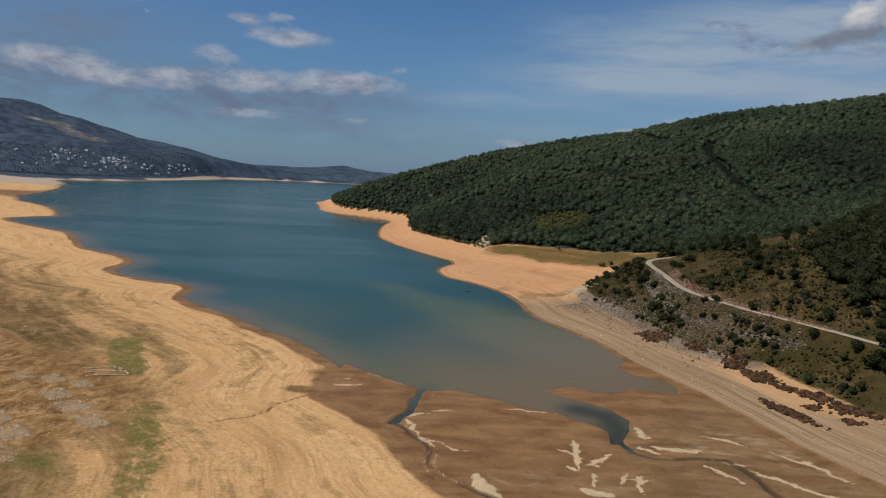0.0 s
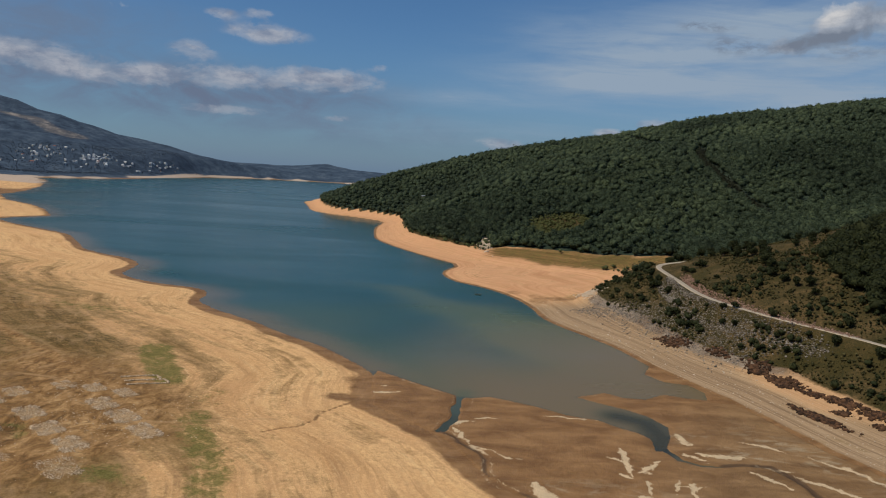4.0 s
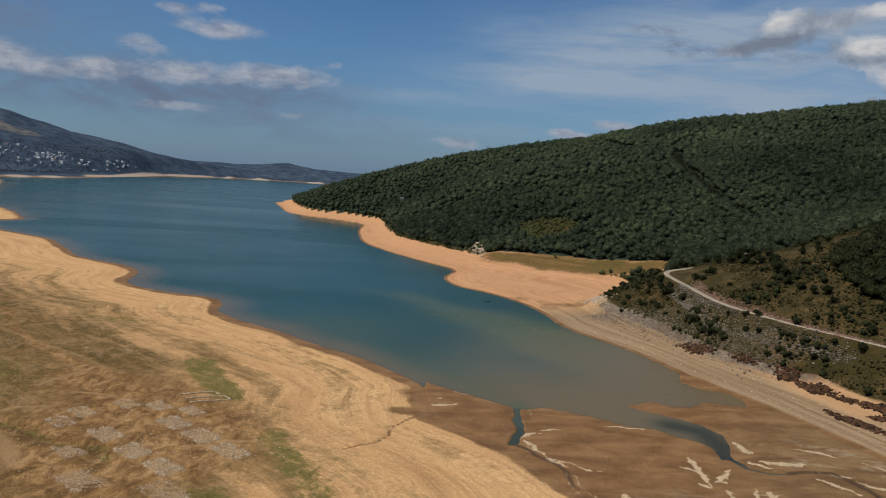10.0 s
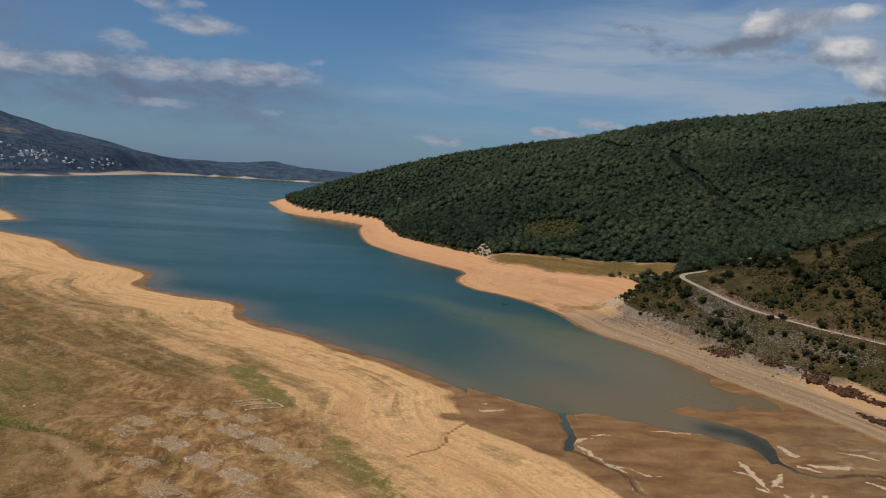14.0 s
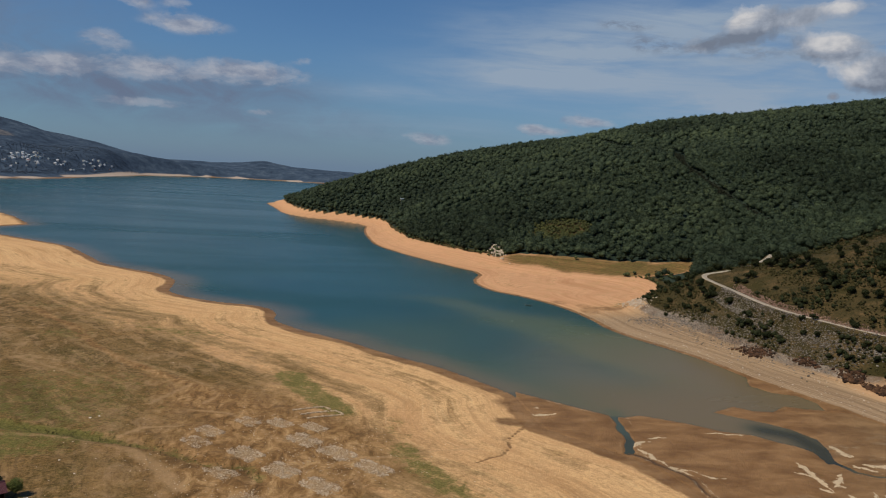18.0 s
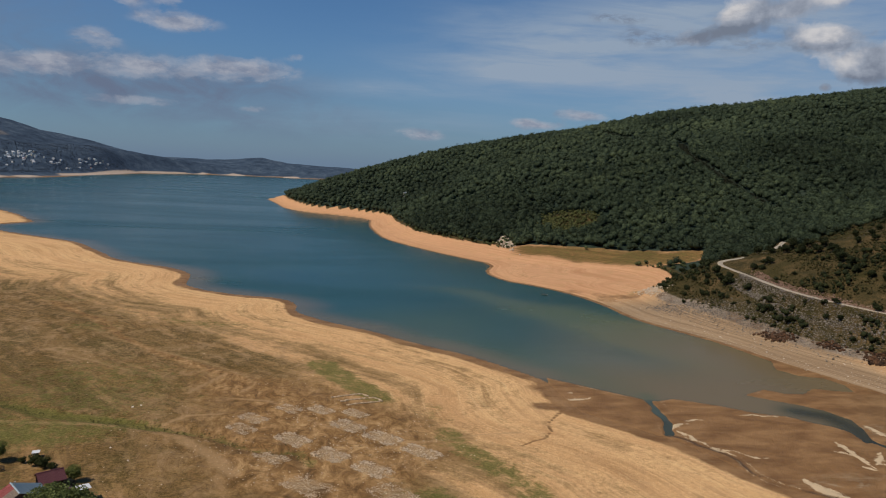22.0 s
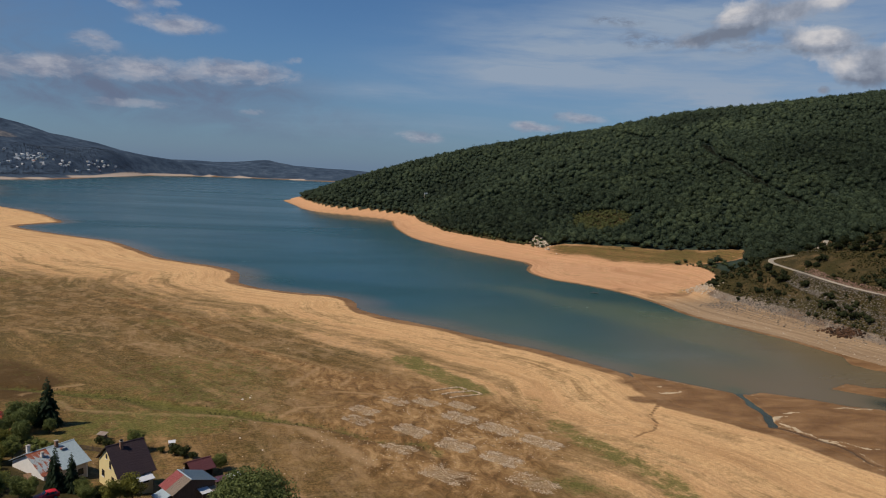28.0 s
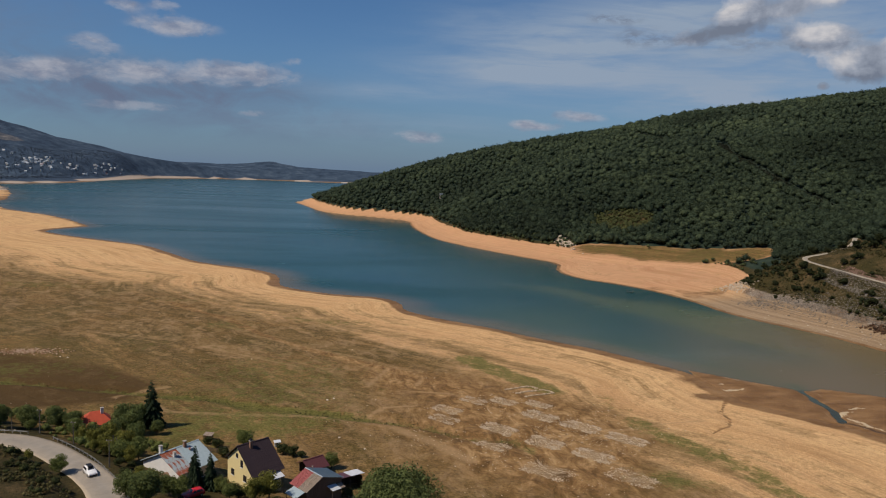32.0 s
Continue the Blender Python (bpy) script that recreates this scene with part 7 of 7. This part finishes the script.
    keep = (h > 9.0) & (d > 3.4) & (g.random(len(x)) < 0.35)
    x, y = x[keep], y[keep]
    build_woods("dry_scrub", "tufts of dry yellow grass and thorn over the slope", g, x, y, g.uniform(0.22, 0.55, len(x)), [crown_template(g, 12) for _ in range(4)], LEAF["dry"])
    # young growth in the clearing and along the wood's edge
    x, y = g.uniform(92, 170, 1300), g.uniform(664, 760, 1300)
    keep = ((x - 130) / 33) ** 2 + ((y - 712) / 44) ** 2 < 1.1
    build_woods("clearing_scrub", "yellow-green and rusty young growth in a forest clearing", g, x[keep], y[keep], g.uniform(0.8, 2.0, keep.sum()), [crown_template(g, 26) for _ in range(4)], leaf_material("clearing_leaves", (0.085, 0.105, 0.034), (0.165, 0.160, 0.058), 0.1))
    x, y = scatter(g, -80, 230, 520, 900, 4.0)
    h = terrain(x, y, True)
    keep = (h > 8.2) & (h < 14) & (g.random(len(x)) < 0.6) & (seg_dist(x, y, BAY_STRIP)[0] > g.uniform(11, 20, len(x)))
    build_woods("edge_scrub", "lighter green bushes along the edge of the woods", g, x[keep], y[keep], g.uniform(0.9, 2.2, keep.sum()), [crown_template(g, 26) for _ in range(4)], leaf_material("edge_leaves", (0.066, 0.090, 0.038), (0.130, 0.150, 0.060), 0.1))
    # regrowth in the cut through the woods, tree shade put into its dark leaves
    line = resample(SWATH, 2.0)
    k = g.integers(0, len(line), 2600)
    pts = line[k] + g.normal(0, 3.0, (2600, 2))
    build_woods("cut_regrowth", "low regrowth in the straight cut through the woods, tree shade put into its dark leaf colour", g, pts[:, 0], pts[:, 1], g.uniform(0.6, 1.5, 2600), [crown_template(g, 20) for _ in range(4)], leaf_material("cut_shade_leaves", (0.014, 0.019, 0.010), (0.036, 0.042, 0.020), 0.1))
    # creek-side growth on the west meadow
    line = resample(CREEK, 0.7)
    k = g.integers(0, len(line), 2200)
    pts = line[k] + g.normal(0, 1.5, (2200, 2)) + 0.8 * np.stack([value_noise(line[k][:, 0], line[k][:, 1], 6, 97, 2), value_noise(line[k][:, 0], line[k][:, 1], 6, 98, 2)], -1)
    build_woods("creek_growth", "low dark weeds along the dry creek", g, pts[:, 0], pts[:, 1], 0.06 + 0.16 * g.random(2200) ** 3, [crown_template(g, 16) for _ in range(4)], LEAF["olive"])
    for count, low, high, name, label, mat in ((26000, 0.10, 0.55, "bank_scrub", "low olive scrub and dry grass on the bank above the road", leaf_material("bank_leaves", (0.088, 0.086, 0.032), (0.210, 0.180, 0.072), 0.25)), (1600, 0.3, 1.1, "bank_bushes", "dark green thorn bushes on the bank above the road", LEAF["scrub"])):
        x, y = g.uniform(-330, -150, count), g.uniform(95, 200, count)
        keep = (terrain(x, y, True) > 12.5) & (seg_dist(x, y, ROAD_WEST)[0] > 5.5 + high) & ((x + 206.8) * 0.69 + (y - 152.9) * 0.72 < 0)
        keep &= value_noise(x, y, 9, 94, 3) > -0.3
        build_woods(name, label, g, x[keep], y[keep], low + (high - low) * g.random(keep.sum()) ** 2, [crown_template(g, 50) for _ in range(5)], mat)
    x, y = scatter(g, -250, -175, 128, 200, 2.4)
    h = terrain(x, y, True)
    keep = ((x + 206.8) * 0.69 + (y - 152.9) * 0.72 > 6.0) & (h > 6) & (seg_dist(x, y, [(-190, 146), (-178, 165)])[0] > 12) & (x < -186) & (g.random(len(x)) < 0.7)
    build_woods("hedge_growth", "tangled green undergrowth between road and houses", g, x[keep], y[keep], g.uniform(0.5, 1.3, keep.sum()), [crown_template(g, 60) for _ in range(5)], LEAF["mid"])


village_trees()
spur_bushes()


# ---- the far village ----
def far_village():
    rng = random.Random(31)
    kinds = []
    for i, (w, l, h, rise, wall, roof) in enumerate(((10, 12, 6, 3, "white", "whitesheet"), (9, 11, 7, 3.5, "white", "greysheet"), (12, 10, 6.5, 3, "cream", "greysheet"), (9, 14, 5.5, 3, "white", "terracotta"))):
        t = empty("village_house", Matrix.Translation((0, 0, -3000)), "far white village house with a pitched roof on the wooded slope", "house", "far village")
        bm = bmesh.new()
        quad_prism(bm, [(-w / 2, -l / 2), (w / 2, -l / 2), (w / 2, l / 2), (-w / 2, l / 2)], -4, h)
        part("house_wall", bm, MAT[wall], t)
        bm = bmesh.new()
        a = [bm.verts.new(p) for p in ((-w / 2 - .6, -l / 2 - .6, h), (w / 2 + .6, -l / 2 - .6, h), (w / 2 + .6, l / 2 + .6, h), (-w / 2 - .6, l / 2 + .6, h), (0, -l / 2 - .6, h + rise), (0, l / 2 + .6, h + rise))]
        for f in ((0, 1, 4), (1, 2, 5, 4), (2, 3, 5), (3, 0, 4, 5), (0, 3, 2, 1)):
            bm.faces.new([a[k] for k in f])
        part("roof", bm, MAT[roof], t)
        kinds.append(t)
    clusters = [((-1454, 2524), (-1347, 2520), 24), ((-1310, 2560), (-1220, 2600), 40), ((-1200, 2640), (-1165, 2690), 14), ((-1190, 2930), (-1130, 2970), 18), ((-1480, 2420), (-1300, 2500), 14)]
    for (ax, ay), (bx, by), count in clusters:
        n = 0
        while n < count:
            k = rng.random()
            x = ax + (bx - ax) * k + rng.gauss(0, 22)
            y = ay + (by - ay) * k + rng.gauss(0, 75)
            z = ground_z(x, y)
            if 10 < z < 105:
                s = rng.uniform(0.42, 0.75)
                copy_thing(kinds[min(3, int(rng.random() ** 2.6 * 4))], Matrix.Translation((x, y, z)) @ Matrix.Rotation(rng.random() * 6.28, 4, "Z") @ Matrix.Diagonal((s, s, s, 1)))
                n += 1
    for t in kinds:
        retire(t)
    # trees between the houses and along the far shore
    g = np.random.default_rng(33)
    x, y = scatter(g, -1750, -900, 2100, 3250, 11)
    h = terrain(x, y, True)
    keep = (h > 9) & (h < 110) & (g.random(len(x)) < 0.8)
    # distance haze is put into the blue-grey leaf colour
    build_woods("village_woods", "woods between the far village houses, distance haze put into their blue leaf colour", g, x[keep], y[keep], g.uniform(1.2, 2.6, keep.sum()), [crown_template(g, 10) for _ in range(4)], leaf_material("far_hazed_leaves", (0.064, 0.086, 0.122), (0.096, 0.122, 0.155), 0.02))
    t = empty("hut", Matrix.Translation((-18, 1128, ground_z(-18, 1128) + 3)) @ Matrix.Diagonal((0.6, 0.6, 0.7, 1)), "lone pale hut half hidden in the woods", "hut")
    part("hut_wall", a_box((0, 0, 2), (8, 7, 10)), MAT["cream"], t)
    part("roof", slab(bmesh.new(), [(-5, -4.5, 7.2), (5, -4.5, 7.8), (5, 4.5, 8.4), (-5, 4.5, 7.9)], 0.4), MAT["greysheet"], t)


far_village()
